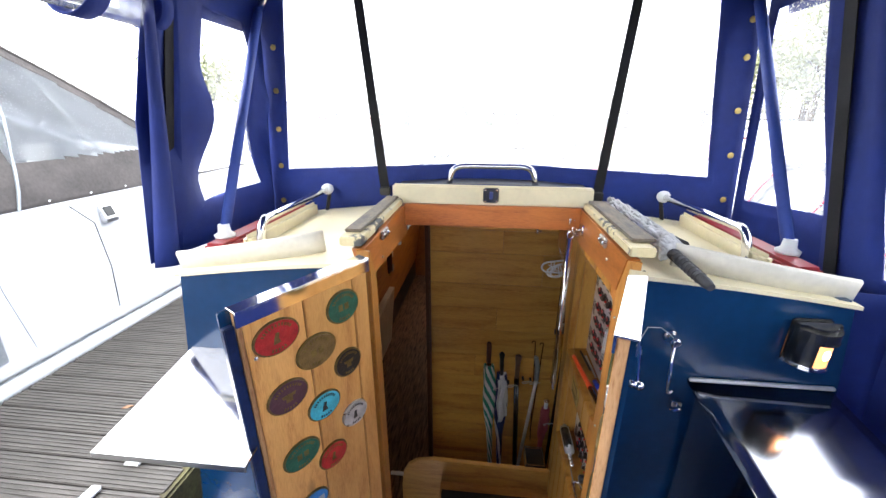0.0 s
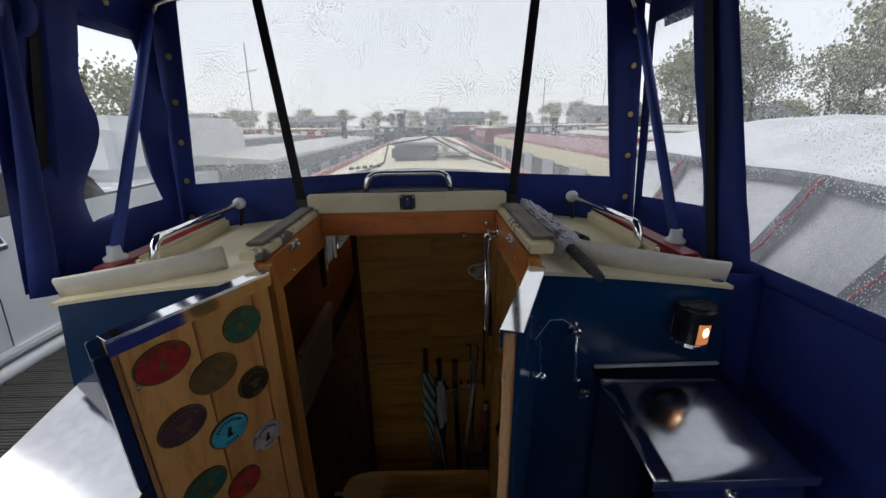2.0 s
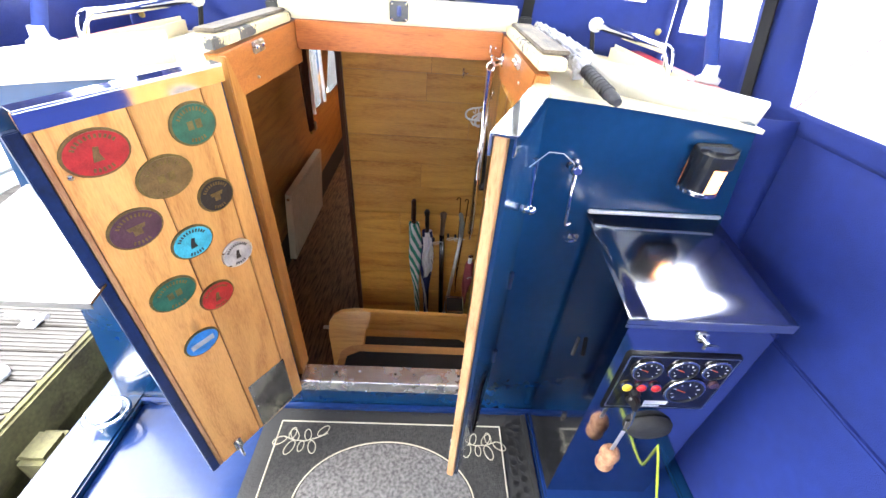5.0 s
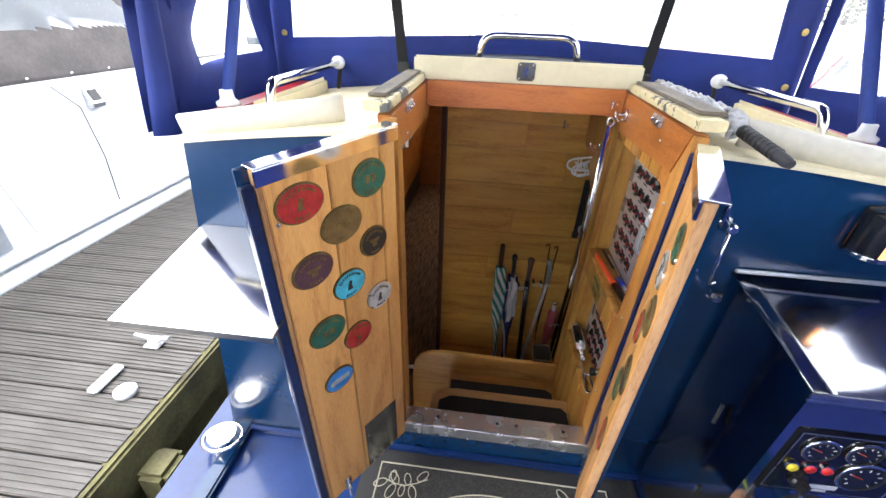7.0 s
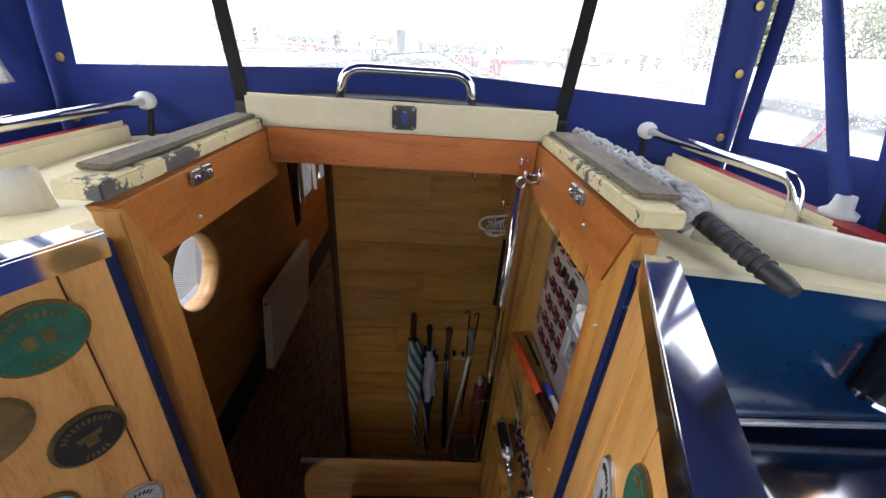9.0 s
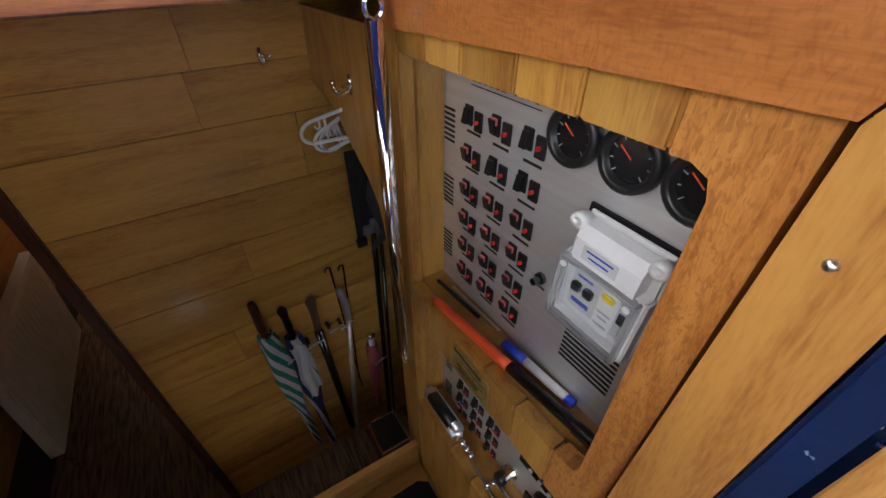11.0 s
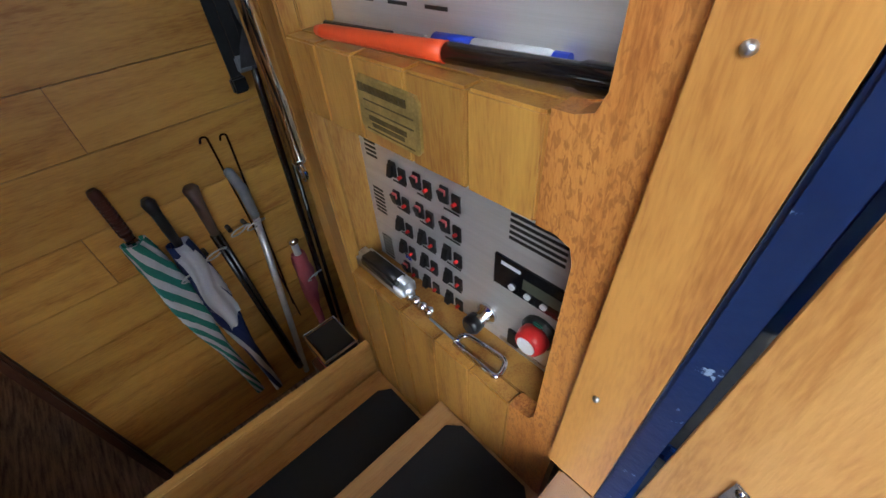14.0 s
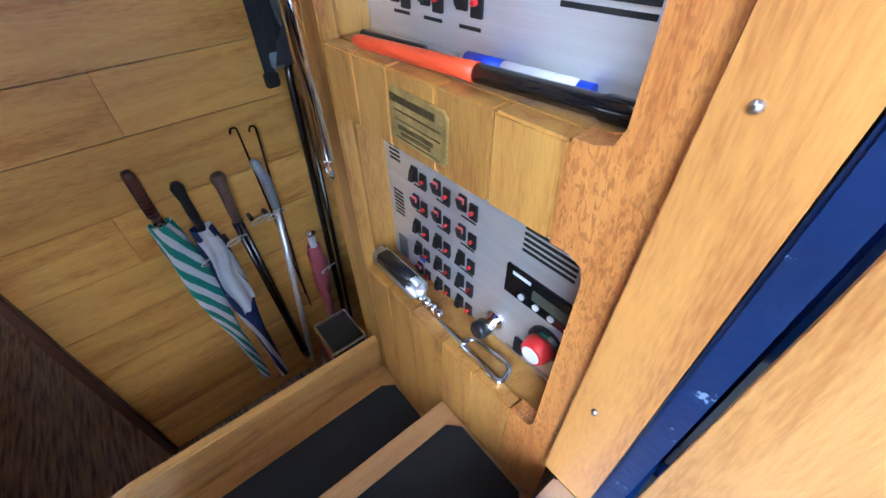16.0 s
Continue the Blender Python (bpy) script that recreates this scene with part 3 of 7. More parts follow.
def port_panel(y0, y1, z0, z1, inside):
    t = 0.03
    if inside:
        p = [(-side_x(z0) + t, z0), (-side_x(z1) + t, z1), (-side_x(z1) + t + 0.012, z1), (-side_x(z0) + t + 0.012, z0)]
    else:
        p = [(-side_x(z0), z0), (-side_x(z1), z1), (-side_x(z1) + t - 0.003, z1), (-side_x(z0) + t - 0.003, z0)]
    return prism(p, y1 - y0, axes((0, y1, 0), X, Z, -Y))


for inside, mat, nm, lab in ((False, NAVY, "wall_port", "navy painted steel cabin side"), (True, OAK_Y, "wall_port_lining", "varnished oak lining of the cabin side")):
    bm = port_panel(1.55, 2.31, -0.9, 1.2, inside)
    for a in ((2.31, 2.63, -0.9, 0.45), (2.31, 2.63, 0.77, 1.2), (2.63, 4.02, -0.9, 1.2), (4.02, 4.42, -0.9, 0.34), (4.02, 4.42, 0.93, 1.2), (4.42, 4.7, -0.9, 1.2), (4.7, 5.7, -0.9, 0.34), (4.7, 5.7, 0.93, 1.2), (5.7, 13.4, -0.9, 1.2)):
        join(bm, port_panel(*a, inside))
    solo(nm, bm, mat, lab, "wall", kind="structure")
# Unseen opening with a clear pane, added to brighten the passage.
window_long = thing("window_passage", (-0.9, 5.2, 0.34), "unseen cabin side window added to brighten the passage", "window", kind="structure")
pane = part("pane", box(-0.918, -0.914, 4.7, 5.7, 0.34, 0.93), CLEAR, window_long)
pane.visible_shadow = False
porthole = thing("porthole_1", (-0.91, 2.52, 0.5), "round porthole with pale timber ring in the cabin side", "porthole", kind="structure")
pm = axes((-0.905, 2.47, 0.61), Y, Z, X)
ring = []
bmr = bmesh.new()
for k in range(32):
    a = 2 * math.pi * k / 32
    ring.append([bmr.verts.new(pm @ Vector((r * math.cos(a), r * math.sin(a), h))) for r, h in ((0.160, -0.01), (0.235, -0.01), (0.232, 0.055), (0.225, 0.062), (0.168, 0.062), (0.160, 0.055))])
for k in range(32):
    for j in range(6):
        bmr.faces.new((ring[k - 1][j - 1], ring[k - 1][j], ring[k][j], ring[k][j - 1]))
part("timber_ring", bmr, PALE_Y, porthole, "pale timber porthole ring", smooth=True)
pane = part("pane", lathe([(0.165, 0), (0.165, 0.004)], pm, 24), CLEAR, porthole)
pane.visible_shadow = False
window_side = thing("window_side", (-0.9, 4.22, 0.34), "small cabin side window letting in daylight", "window", kind="structure")
pane = part("pane", box(-0.918, -0.914, 4.02, 4.42, 0.34, 0.93), CLEAR, window_side)
pane.visible_shadow = False
part("window_frame", box(-0.90, -0.87, 4.40, 4.42, 0.34, 0.93, 0.004, box(-0.90, -0.87, 4.02, 4.04, 0.34, 0.93, 0.004)), ALUMINIUM, window_side)

# inside: floor, back wall, panelled starboard wall, passage
solo("floor", box(-1.125, 1.125, 1.47, 8.0, FLOOR_Z - 0.03, FLOOR_Z), CARPET, "dark brown ribbed carpet on the cabin floor", "floor", kind="structure")
solo("ceiling", box(-0.60, 0.60, HATCH_Y + 0.12, 8.0, 1.188, 1.20), LINING_Y, "varnished timber cabin ceiling", "ceiling", kind="structure")
solo("wall_end", prism([(-0.28, FLOOR_Z), (-0.28, 1.14), (-side_x(1.14) + 0.02, 1.14), (-side_x(FLOOR_Z) + 0.02, FLOOR_Z)], 0.04, axes((0, 6.24, 0), X, Z, -Y)), LINING_Y, "dark timber end of the cabin passage", "wall", kind="structure")
solo("wall_passage", box(-0.335, -0.315, 2.67, 6.2, FLOOR_Z, 1.14), LINING_Y, "varnished timber side of the passage", "wall", kind="structure")
wall_back = solo("wall_back", box(-0.313, 0.86, BACK_Y + 0.012, BACK_Y + 0.03, FLOOR_Z, 1.187), LINING_Y, "varnished oak plank wall facing the steps", "wall", kind="structure")
LEVELS = [-0.74, -0.53, -0.37, -0.216, -0.065, 0.09, 0.242, 0.418, 0.562, 0.715, 0.90, 1.03, 1.186]
JOINTS = [(0.30,), (), (0.12,), (), (), (-0.05,), (), (0.065,), (), (0.30,), (0.08,), (0.1,)]
for (z0, z1), cuts in zip(zip(LEVELS, LEVELS[1:]), JOINTS):
    xs = [-0.315, *cuts, 0.86]
    for x0, x1 in zip(xs, xs[1:]):
        part("plank", box(x0 + 0.0008, x1 - 0.0008, BACK_Y, BACK_Y + 0.012, z0 + 0.0008, z1 - 0.0008, 0.0015), OAK_X, wall_back)
solo("trim_back_post", box(-0.342, -0.314, BACK_Y - 0.018, BACK_Y + 0.05, FLOOR_Z, 1.186, 0.006), DARK_Z, "dark stained upright post at the corner of the plank wall", "post", kind="structure")

# starboard wall of boards round two recessed switch panels
WX = 0.352
wall_panel = solo("wall_panel", box(0.381, 0.40, 2.10, 2.14, FLOOR_Z, 1.16), BOARD_Z, "varnished tongue and groove timber wall with two recessed openings", "wall", kind="structure")
SEAMS = [1.577, 1.660, 1.747, 1.833, 1.928, 2.01, 2.092, 2.145]
UP, LOW = (0.654, 1.117), (0.192, 0.548)
for i, (y0, y1) in enumerate(zip(SEAMS, SEAMS[1:])):
    spans = [(UP[1], 1.168), (LOW[1], UP[0]), (FLOOR_Z, LOW[0])]
    if i == 6:
        spans = [(FLOOR_Z, 1.168)]
    if i == 0:
        # the wide stile beside the door, with rounded corners of the openings
        p = [(1.577, FLOOR_Z), (1.659, FLOOR_Z), (1.659, 0.198), (1.640, 0.198), (1.625, 0.203), (1.618, 0.218), (1.616, 0.525), (1.621, 0.541), (1.637, 0.548), (1.659, 0.548),
             (1.659, 0.658), (1.640, 0.658), (1.625, 0.663), (1.619, 0.678), (1.622, 1.095), (1.627, 1.110), (1.642, 1.117), (1.659, 1.117), (1.659, 1.168), (1.577, 1.168)]
        part("board", prism(p, 0.028, axes((WX, 0, 0), Y, Z, X), 0.0015), STILE_Z, wall_panel)
        continue
    for z0, z1 in spans:
        part("board", box(WX, WX + 0.028, y0 + 0.001, y1 - 0.001, z0, z1, 0.003), BOARD_Z, wall_panel)
for z0, z1 in (UP, LOW):
    solo("trim_recess", box(WX + 0.029, 0.436, 2.094, 2.106, z0, z1, 0.002, box(WX + 0.029, 0.436, 1.61, 2.10, z0 - 0.018, z0 - 0.001, 0.002)), BOARD_Z,
         "timber ledge and side of the recessed switch panel", "trim", kind="structure")
curve = [(2.146, FLOOR_Z), (2.146, 1.14), (2.614, 1.14), (2.614, 0.965), (2.50, 0.945), (2.43, 0.905), (2.365, 0.86), (2.30, 0.82), (2.255, 0.77), (2.228, 0.68), (2.215, 0.55), (2.208, 0.38), (2.205, FLOOR_Z)]
solo("wall_closet", prism(curve, 0.018, axes((0.362, 0, 0), Y, Z, X), 0.002), BOARD_Z, "varnished timber partition with a curved cut-out into a closet", "wall", kind="structure")
solo("wall_closet_back", box(0.80, 0.82, 1.56, 2.6, FLOOR_Z, 1.14), LINING_Y, "dark timber lining of the closet", "wall", kind="structure")

# hatch surround: coaming rails, header, jambs
for s in (1, -1):
    x0, x1 = (0.334, 0.368) if s > 0 else (-0.368, -0.334)
    rail_poly = [(1.519, 1.274), (2.098, 1.280), (2.098, 1.152), (1.570, 1.170)]
    solo("trim_hatch_rail", prism(rail_poly, x1 - x0, axes((x0, 0, 0), Y, Z, X), 0.002), TEAK_Y, "reddish varnished timber rail along the hatch opening", "trim", kind="structure")
    jx0, jx1 = (0.337, 0.368) if s > 0 else (-0.352, -0.318)
    solo("trim_door_jamb", prism([(1.5065, 0.177), (1.576, 0.177), (1.569, 1.168), (1.518, 1.272), (1.5065, 1.272)], jx1 - jx0, axes((jx0, 0, 0), Y, Z, X), 0.002), TEAK_Z,
         "varnished timber door jamb", "trim", kind="structure")
    runner = thing("hatch_runner", (s * 0.385, 1.6, 1.25), "hatch runner of weathered timber over chipped cream steel", "hatch runner", "hatch runners", "structure")
    a0, a1 = (0.338, 0.40) if s > 0 else (-0.40, -0.338)
    part("steel_angle", box(a0, a1, 1.515, 2.046, 1.2815, 1.306, 0.003), CREAM_WORN, runner, "chipped cream painted steel angle")
    b0, b1 = (0.352, 0.415) if s > 0 else (-0.40, -0.352)
    part("slide_bar", box(b0, b1, 1.56, 2.046, 1.307, 1.316, 0.003), WORN_TIMBER, runner, "weathered grey timber strip")
solo("trim_header", box(-0.333, 0.333, 2.052, 2.10, 1.200, 1.2855, 0.003), TEAK_X, "reddish varnished timber header below the sliding hatch", "trim", kind="structure")

hatch = thing("sliding_hatch", (0, 2.3, 1.29), "open cream steel sliding hatch with chrome grab handle and latch", "hatch")
part("front_bar", box(-0.378, 0.372, HATCH_Y, HATCH_Y + 0.025, 1.287, 1.36, 0.007), CREAM, hatch, "cream front bar with chipped edges")
part("top_sheet", sheet(lambda u, v: (-0.372 + 0.738 * u, HATCH_Y + 0.026 + 0.85 * v, 1.345 + 0.018 * math.sin(math.pi * u)), 10, 2), HULL_BLACK, hatch, "dark wet hatch top")
part("grab_handle", tube(rounded([(-0.165, 2.10, 1.352), (-0.150, 2.10, 1.428), (0.150, 2.10, 1.428), (0.165, 2.10, 1.352)], 0.05), 0.0115, 12), CHROME, hatch, "chrome tube grab handle", True)
lp = part("latch_plate", box(-0.031, 0.027, HATCH_Y - 0.006, HATCH_Y - 0.0005, 1.298, 1.354, 0.004), DARK_TUBE, hatch, "square stainless latch plate")
part("latch_slot", box(-0.008, 0.005, HATCH_Y - 0.012, HATCH_Y - 0.005, 1.312, 1.342, 0.002), CHROME, lp)
for x in (-0.023, 0.019):
    for z in (1.305, 1.347):
        part("screw", ball((x, HATCH_Y - 0.007, z), 0.0045, u=8, v=5), CHROME, lp)


def lip_strip(s, name):
    """The ivory lip that stands up at the aft end of the roof."""
    pts = []
    inner, outer = (0.47, 1.605), (0.872, 1.515)
    bm = bmesh.new()
    n = 12
    rows = []
    for k in range(n + 1):
        f = k / n
        x, y = inner[0] + (outer[0] - inner[0]) * f, AFT + 0.012 + 0.09 * (1 - f) ** 2 + 0.03 * f * f
        base, h = camber(x) - 0.002, 0.050 + 0.012 * (1 - f)
        rows.append([bm.verts.new((s * x, y + dy, base + dz)) for dy, dz in ((-0.004, 0), (-0.016, h), (-0.010, h + 0.006), (-0.002, h), (0.010, 0.0))])
    for a, b in zip(rows, rows[1:]):
        for j in range(5):
            bm.faces.new((a[j - 1], a[j], b[j], b[j - 1]))
    bm.faces.new(rows[0])
    bm.faces.new(rows[-1][::-1])
    return solo(name, bm, IVORY, "ivory painted upstand along the aft edge of the roof", "roof lip", "roof lips", "structure", True)


lip_strip(1, "roof_lip")
lip_strip(-1, "roof_lip")

# ---- stern deck ----
solo("deck", box(-1.0, 1.03, -0.7, AFT, -0.03, 0.0), BLUE_DECK, "blue painted steel stern deck", "deck", kind="structure")
solo("deck_ledge", box(-1.0, -0.94, -0.7, 1.9, -0.03, 0.035, 0.008), NAVY, "navy painted steel edge of the stern deck", "deck edge", kind="structure")
solo("gunwale", box(-1.14, -1.0, -0.7, 13.0, -0.05, 0.004, 0.01), BLUE_DECK, "blue painted steel gunwale with a bright edge", "gunwale", kind="structure")
hull_bm = box(-1.12, 1.12, -0.7, AFT - 0.02, -0.55, -0.05)
box(-1.12, -1.06, AFT - 0.02, 13.4, -0.9, -0.05, 0, hull_bm)
box(1.06, 1.12, AFT - 0.02, 13.4, -0.9, -0.05, 0, hull_bm)
solo("hull", hull_bm, HULL_BLACK, "black hull of the narrowboat", "hull", kind="structure")
solo("gunwale_starboard", box(1.03, 1.14, -0.7, 13.0, -0.05, 0.004, 0.01), BLUE_DECK, "blue painted steel gunwale", "gunwale", kind="structure")
bul = thing("bulwark", (-1.03, 0.3, 0.0), "curved blue painted steel bulwark beside the stern deck", "bulwark", kind="structure")


def bulwark(u, v):
    y = 1.06 - 1.7 * u
    rise = 0.30 * min(1, (u * 6) ** 0.5)
    return (-1.03 - 0.05 * v + 0.02 * math.sin(u * 3), y, 0.0 + rise * v)


thick(part("side_plate", sheet(bulwark, 24, 3), BLUE_DECK, bul), 0.012)
part("cap_rail", tube([bulwark(k / 24, 1) for k in range(25)], 0.018, 8), NAVY, bul, "navy cap rail", True)

ring_mat = thing("rubber_ring_mat", (0.1, 0.8, 0.0), "black rubber ring mat with round holes on the deck", "rubber mat")
part("base", box(-0.46, 0.535, 0.2, 1.47, 0.001, 0.006, 0.002), RUBBER, ring_mat)
holes = bmesh.new()
for j in range(26):
    for x in (0.462, 0.492):
        y = 1.455 - j * 0.036 - (0.018 if x > 0.48 else 0)
        lathe([(0.0105, 0), (0.0105, 0.0012)], Matrix.Translation((x, y, 0.0062)), 10, holes)
for i in range(24):
    lathe([(0.0105, 0), (0.0105, 0.0012)], Matrix.Translation((-0.41 + i * 0.036, 1.478 - 0.016, 0.0062)), 10, holes)
part("hole", holes, BLACK, ring_mat)["kind"] = "stuff"
part("edge_bar", box(0.515, 0.535, 0.2, 1.47, 0.006, 0.014, 0.003), RUBBER, ring_mat)

solo("plinth", box(0.54, 1.03, -0.3, AFT - 0.021, 0.001, 0.05, 0.006), BLUE_DECK, "blue painted steel plinth along the side of the deck", "plinth", kind="structure")
solo("wall_side_deck", box(1.03, 1.05, -0.7, 1.75, 0.0, 0.70, 0.004), CANVAS, "blue canvas covered lower side of the stern", "wall", kind="structure")
solo("trim_side_ledge", box(0.985, 1.03, -0.5, AFT - 0.021, 0.05, 0.075, 0.006), NAVY, "navy painted ledge at the foot of the side", "trim", kind="structure")

# ---- canopy: blue canvas with clear windows over the stern ----
FY = 2.225


def crown(x):
    return 2.200 - 0.182 * (x / 0.93) ** 2


canopy = thing("canopy", (0, FY, 1.22), "blue canvas boat canopy with clear rain-spotted windows and black zips", "canopy")
# corners in matching order: bottom left, bottom middle, bottom right, top right, top middle, top left
TOPS = (0.90, 0.72, 0.5, 0.25, 0.0, -0.25, -0.5, -0.75, -0.95)
f_outer = [(-0.97, FY, 1.17), (0, FY, 1.255), (0.955, FY, 1.17)] + [(x, FY, crown(x) + 0.004) for x in TOPS]
f_inner = [(-0.871, FY, 1.386), (0, FY, 1.428), (0.833, FY, 1.386)] + [(-0.033 + 0.785 * k / 4, FY, 2.132 - 0.088 * abs(k / 4) ** 2) for k in (4, 3, 2, 1, 0, -1, -2, -3, -4)]


front_cloth = thick(part("front_panel", cloth_frame(f_outer, f_inner, 6, 4, 0.004), CANVAS, canopy, smooth=True), 0.003)
pane = part("window_pane", prism([(p[0], p[2]) for p in f_inner], 0.0015, axes((0, FY + 0.002, 0), X, Z, -Y)), VINYL, front_cloth, "clear vinyl with rain drops")
pane.visible_shadow = False
for a, b in (((-0.535, 2.12), (-0.447, 1.29)), ((0.494, 2.12), (0.425, 1.29))):
    d = Vector((b[0] - a[0], 0, b[1] - a[1])).normalized()
    w = d.cross(Y).normalized()
    st = part("strap", prism([(-0.017, 0), (0.017, 0), (0.019, 0.84), (-0.019, 0.84)], 0.004, axes((a[0], FY - 0.006, a[1]), w, d, w.cross(d))), STRAP, canopy, "black webbing strap")
    e = Vector((b[0], FY - 0.012, b[1]))
    part("strap_buckle", box(e.x - 0.022, e.x + 0.022, e.y - 0.012, e.y + 0.004, e.z - 0.005, e.z + 0.03, 0.004), BLACK, st)

hoop = thing("canopy_hoop", (0, 1.73, 1.23), "stainless canopy hoop with blue sleeved legs and white feet", "canopy hoop")
hp = [(-0.90, 2.195, 1.98)] + [(x, 2.19, crown(x) - 0.012) for x in (-0.87, -0.8, -0.7, -0.55, -0.4, -0.2, 0, 0.2, 0.4, 0.55, 0.68, 0.77, 0.83)] + [(0.86, 2.195, 1.98)]
part("bow", tube(hp, 0.0125, 12), CHROME, hoop, "bare stainless bow", True)
for top, foot in (((-0.905, 2.19, 1.985), (-0.85, 1.703, 1.25)), ((0.865, 2.19, 1.985), (0.858, 1.751, 1.25))):
    leg = part("leg", tube([top, foot], 0.0165, 12), PIPING, hoop, "blue fabric sleeve", True)
    part("foot", lathe([(0.03, 0), (0.032, 0.012), (0.02, 0.02), (0.017, 0.045)], Matrix.Translation((foot[0], foot[1], 1.232)), 14), WHITE_PLASTIC, leg, "white plastic deck fitting", True)

SIDE_TOP = 2.03


def side_panel(name, corners, win, mat, label, wavy=0.006, n=10):
    ob = thick(part(name, cloth_frame(corners, win, n, 4, wavy, 5.0), CANVAS, canopy, label, True), 0.003)
    bm = bmesh.new()
    bm.faces.new([bm.verts.new(p) for p in corners_kept(win, n)])
    p = part("window_pane", bm, mat, ob, "clear vinyl with rain drops")
    p.visible_shadow = False
    return ob


def sx(y, z):
    """Half width of the canopy's side at a place along the boat and a height."""
    f = min(1, max(0, (2.22 - y) / 0.5))
    low, high = 0.955 + 0.085 * f, 0.915 + 0.05 * f
    return low + (high - low) * min(1, max(0, (z - 1.2) / 0.8))


def on_side(s, pts):
    return [(s * sx(y, z), y, z) for y, z in pts]


sp = side_panel("quarter_panel", on_side(1, [(2.215, 1.12), (1.76, 1.05), (1.935, 2.03), (2.215, 2.04)]), on_side(1, [(2.17, 1.31), (1.86, 1.325), (1.985, 1.965), (2.17, 1.95)]), VINYL,
                "blue canvas canopy quarter with a narrow clear window", 0.006)
thick(part("zip", sheet(lambda u, v: (0.982 - 0.040 * v, 1.735 + 0.18 * v - 0.022 + 0.044 * u, 1.15 + 0.86 * v), 2, 12), STRAP, sp, "black zip"), 0.004)
part("rod_fold", tube([(0.955, 1.985, 1.985), (0.945, 2.14, 1.965)], 0.006, 6), CLEAR, sp)
sp = side_panel("quarter_panel", on_side(-1, [(1.60, 1.17), (2.215, 1.17), (2.215, 1.6), (2.215, 2.03), (1.72, 2.02), (1.62, 1.6)]),
                on_side(-1, [(1.84, 1.32), (2.12, 1.345), (2.085, 1.60), (2.13, 1.93), (1.92, 1.945), (1.908, 1.66)]), VINYL_DRY, "rumpled blue canvas canopy quarter with a narrow clear window", 0.03)
thick(part("zip", sheet(lambda u, v: (-sx(1.68 + 0.10 * v, 1.17 + 0.8 * v) + 0.012, 1.68 + 0.10 * v - 0.02 + 0.04 * u, 1.17 + 0.8 * v), 2, 12), STRAP, sp, "black zip"), 0.004)
thick(part("curtain_fold", sheet(lambda u, v: (-1.0 + 0.05 * math.sin(u * 6.0 + v) * (1 - 0.4 * v) + 0.04 * v, 1.57 + 0.14 * u + 0.10 * v, 1.17 + 0.84 * v), 14, 10), CANVAS, sp, "gathered canvas edge", True), 0.004)
for s, cuts in ((1, (1.30, 1.47, 1.63, 1.81, 1.93)), (-1, (1.25, 1.40, 1.55, 1.70, 1.86))):
    for z in cuts:
        part("grommet", lathe([(0.006, 0), (0.011, 0.0), (0.011, 0.003), (0.006, 0.004)], axes((s * (0.905 - 0.05 * (z - 1.3)), FY - 0.006, z), X, Z, -Y), 12), BRASS, front_cloth)

# starboard side aft: a tall window over canvas that reaches down over the steel
side = side_panel("side_panel", [(0.995, 1.80, 1.17), (0.992, -0.6, 1.17), (0.965, -0.6, 2.03), (0.958, 1.96, 2.03)],
                  [(0.985, 1.592, 1.222), (0.985, 0.20, 1.228), (0.965, 0.20, 1.97), (0.962, 1.812, 1.985)], VINYL, "blue canvas canopy side with a large rainy window", 0.004)
skirt = thick(part("skirt", sheet(lambda u, v: (1.004 + 0.048 * v + 0.006 * noise.noise((u * 5, v * 3, 1)), 1.80 - 2.4 * u, 1.20 - (1.20 - 0.62 - 0.06 * u) * v), 30, 10), CANVAS, side, "canvas skirt", True), 0.003, 1)
thick(part("corner_flap", sheet(lambda u, v: (side_x(1.2 * v) - 0.004 + (1.056 - 0.06 * max(0.0, 2 * v - 1) - side_x(1.2 * v)) * u, 1.555 + 0.012 * math.sin(3 * u + 2 * v), 1.2 * v), 6, 10), CANVAS, side, "canvas tucked round the cabin corner", True), 0.003)
part("hem", tube([(1.046, 1.5, 0.64), (1.046, 0.9, 0.70), (1.046, 0.3, 0.735), (1.046, -0.6, 0.74)], 0.007, 6), CANVAS, side)


def top_cloth(u, v):
    x = -0.98 + 1.96 * u
    return (x, 2.24 - 2.85 * v, crown(x) + 0.004 + 0.01 * math.sin(v * 9) * (1 - abs(2 * u - 1)))


roof_cloth = solo("canopy_roof", sheet(top_cloth, 24, 16), CANVAS, "blue canvas canopy roof over the stern", "canopy roof", kind="structure", smooth=True)
thick(roof_cloth, 0.003, 1)
for s in (1, -1):
    val = solo("canopy_valance", sheet(lambda u, v: (s * (0.955 + 0.02 * v + 0.004 * math.sin(u * 20)), 2.2 - 2.8 * u, 2.04 - (0.10 if s > 0 else 0.13) * v), 20, 3), CANVAS, "blue canvas valance at the canopy roof's edge", "valance",
               kind="structure", smooth=True)
    thick(val, 0.003)
    for y in ((1.95, 1.62, 1.2) if s > 0 else (2.05, 1.86, 1.62)):
        part("grommet", lathe([(0.006, 0), (0.012, 0.0), (0.012, 0.003), (0.006, 0.004)], axes((s * 0.95, y, 2.0), Y, Z, -s * X), 12), BRASS, val)
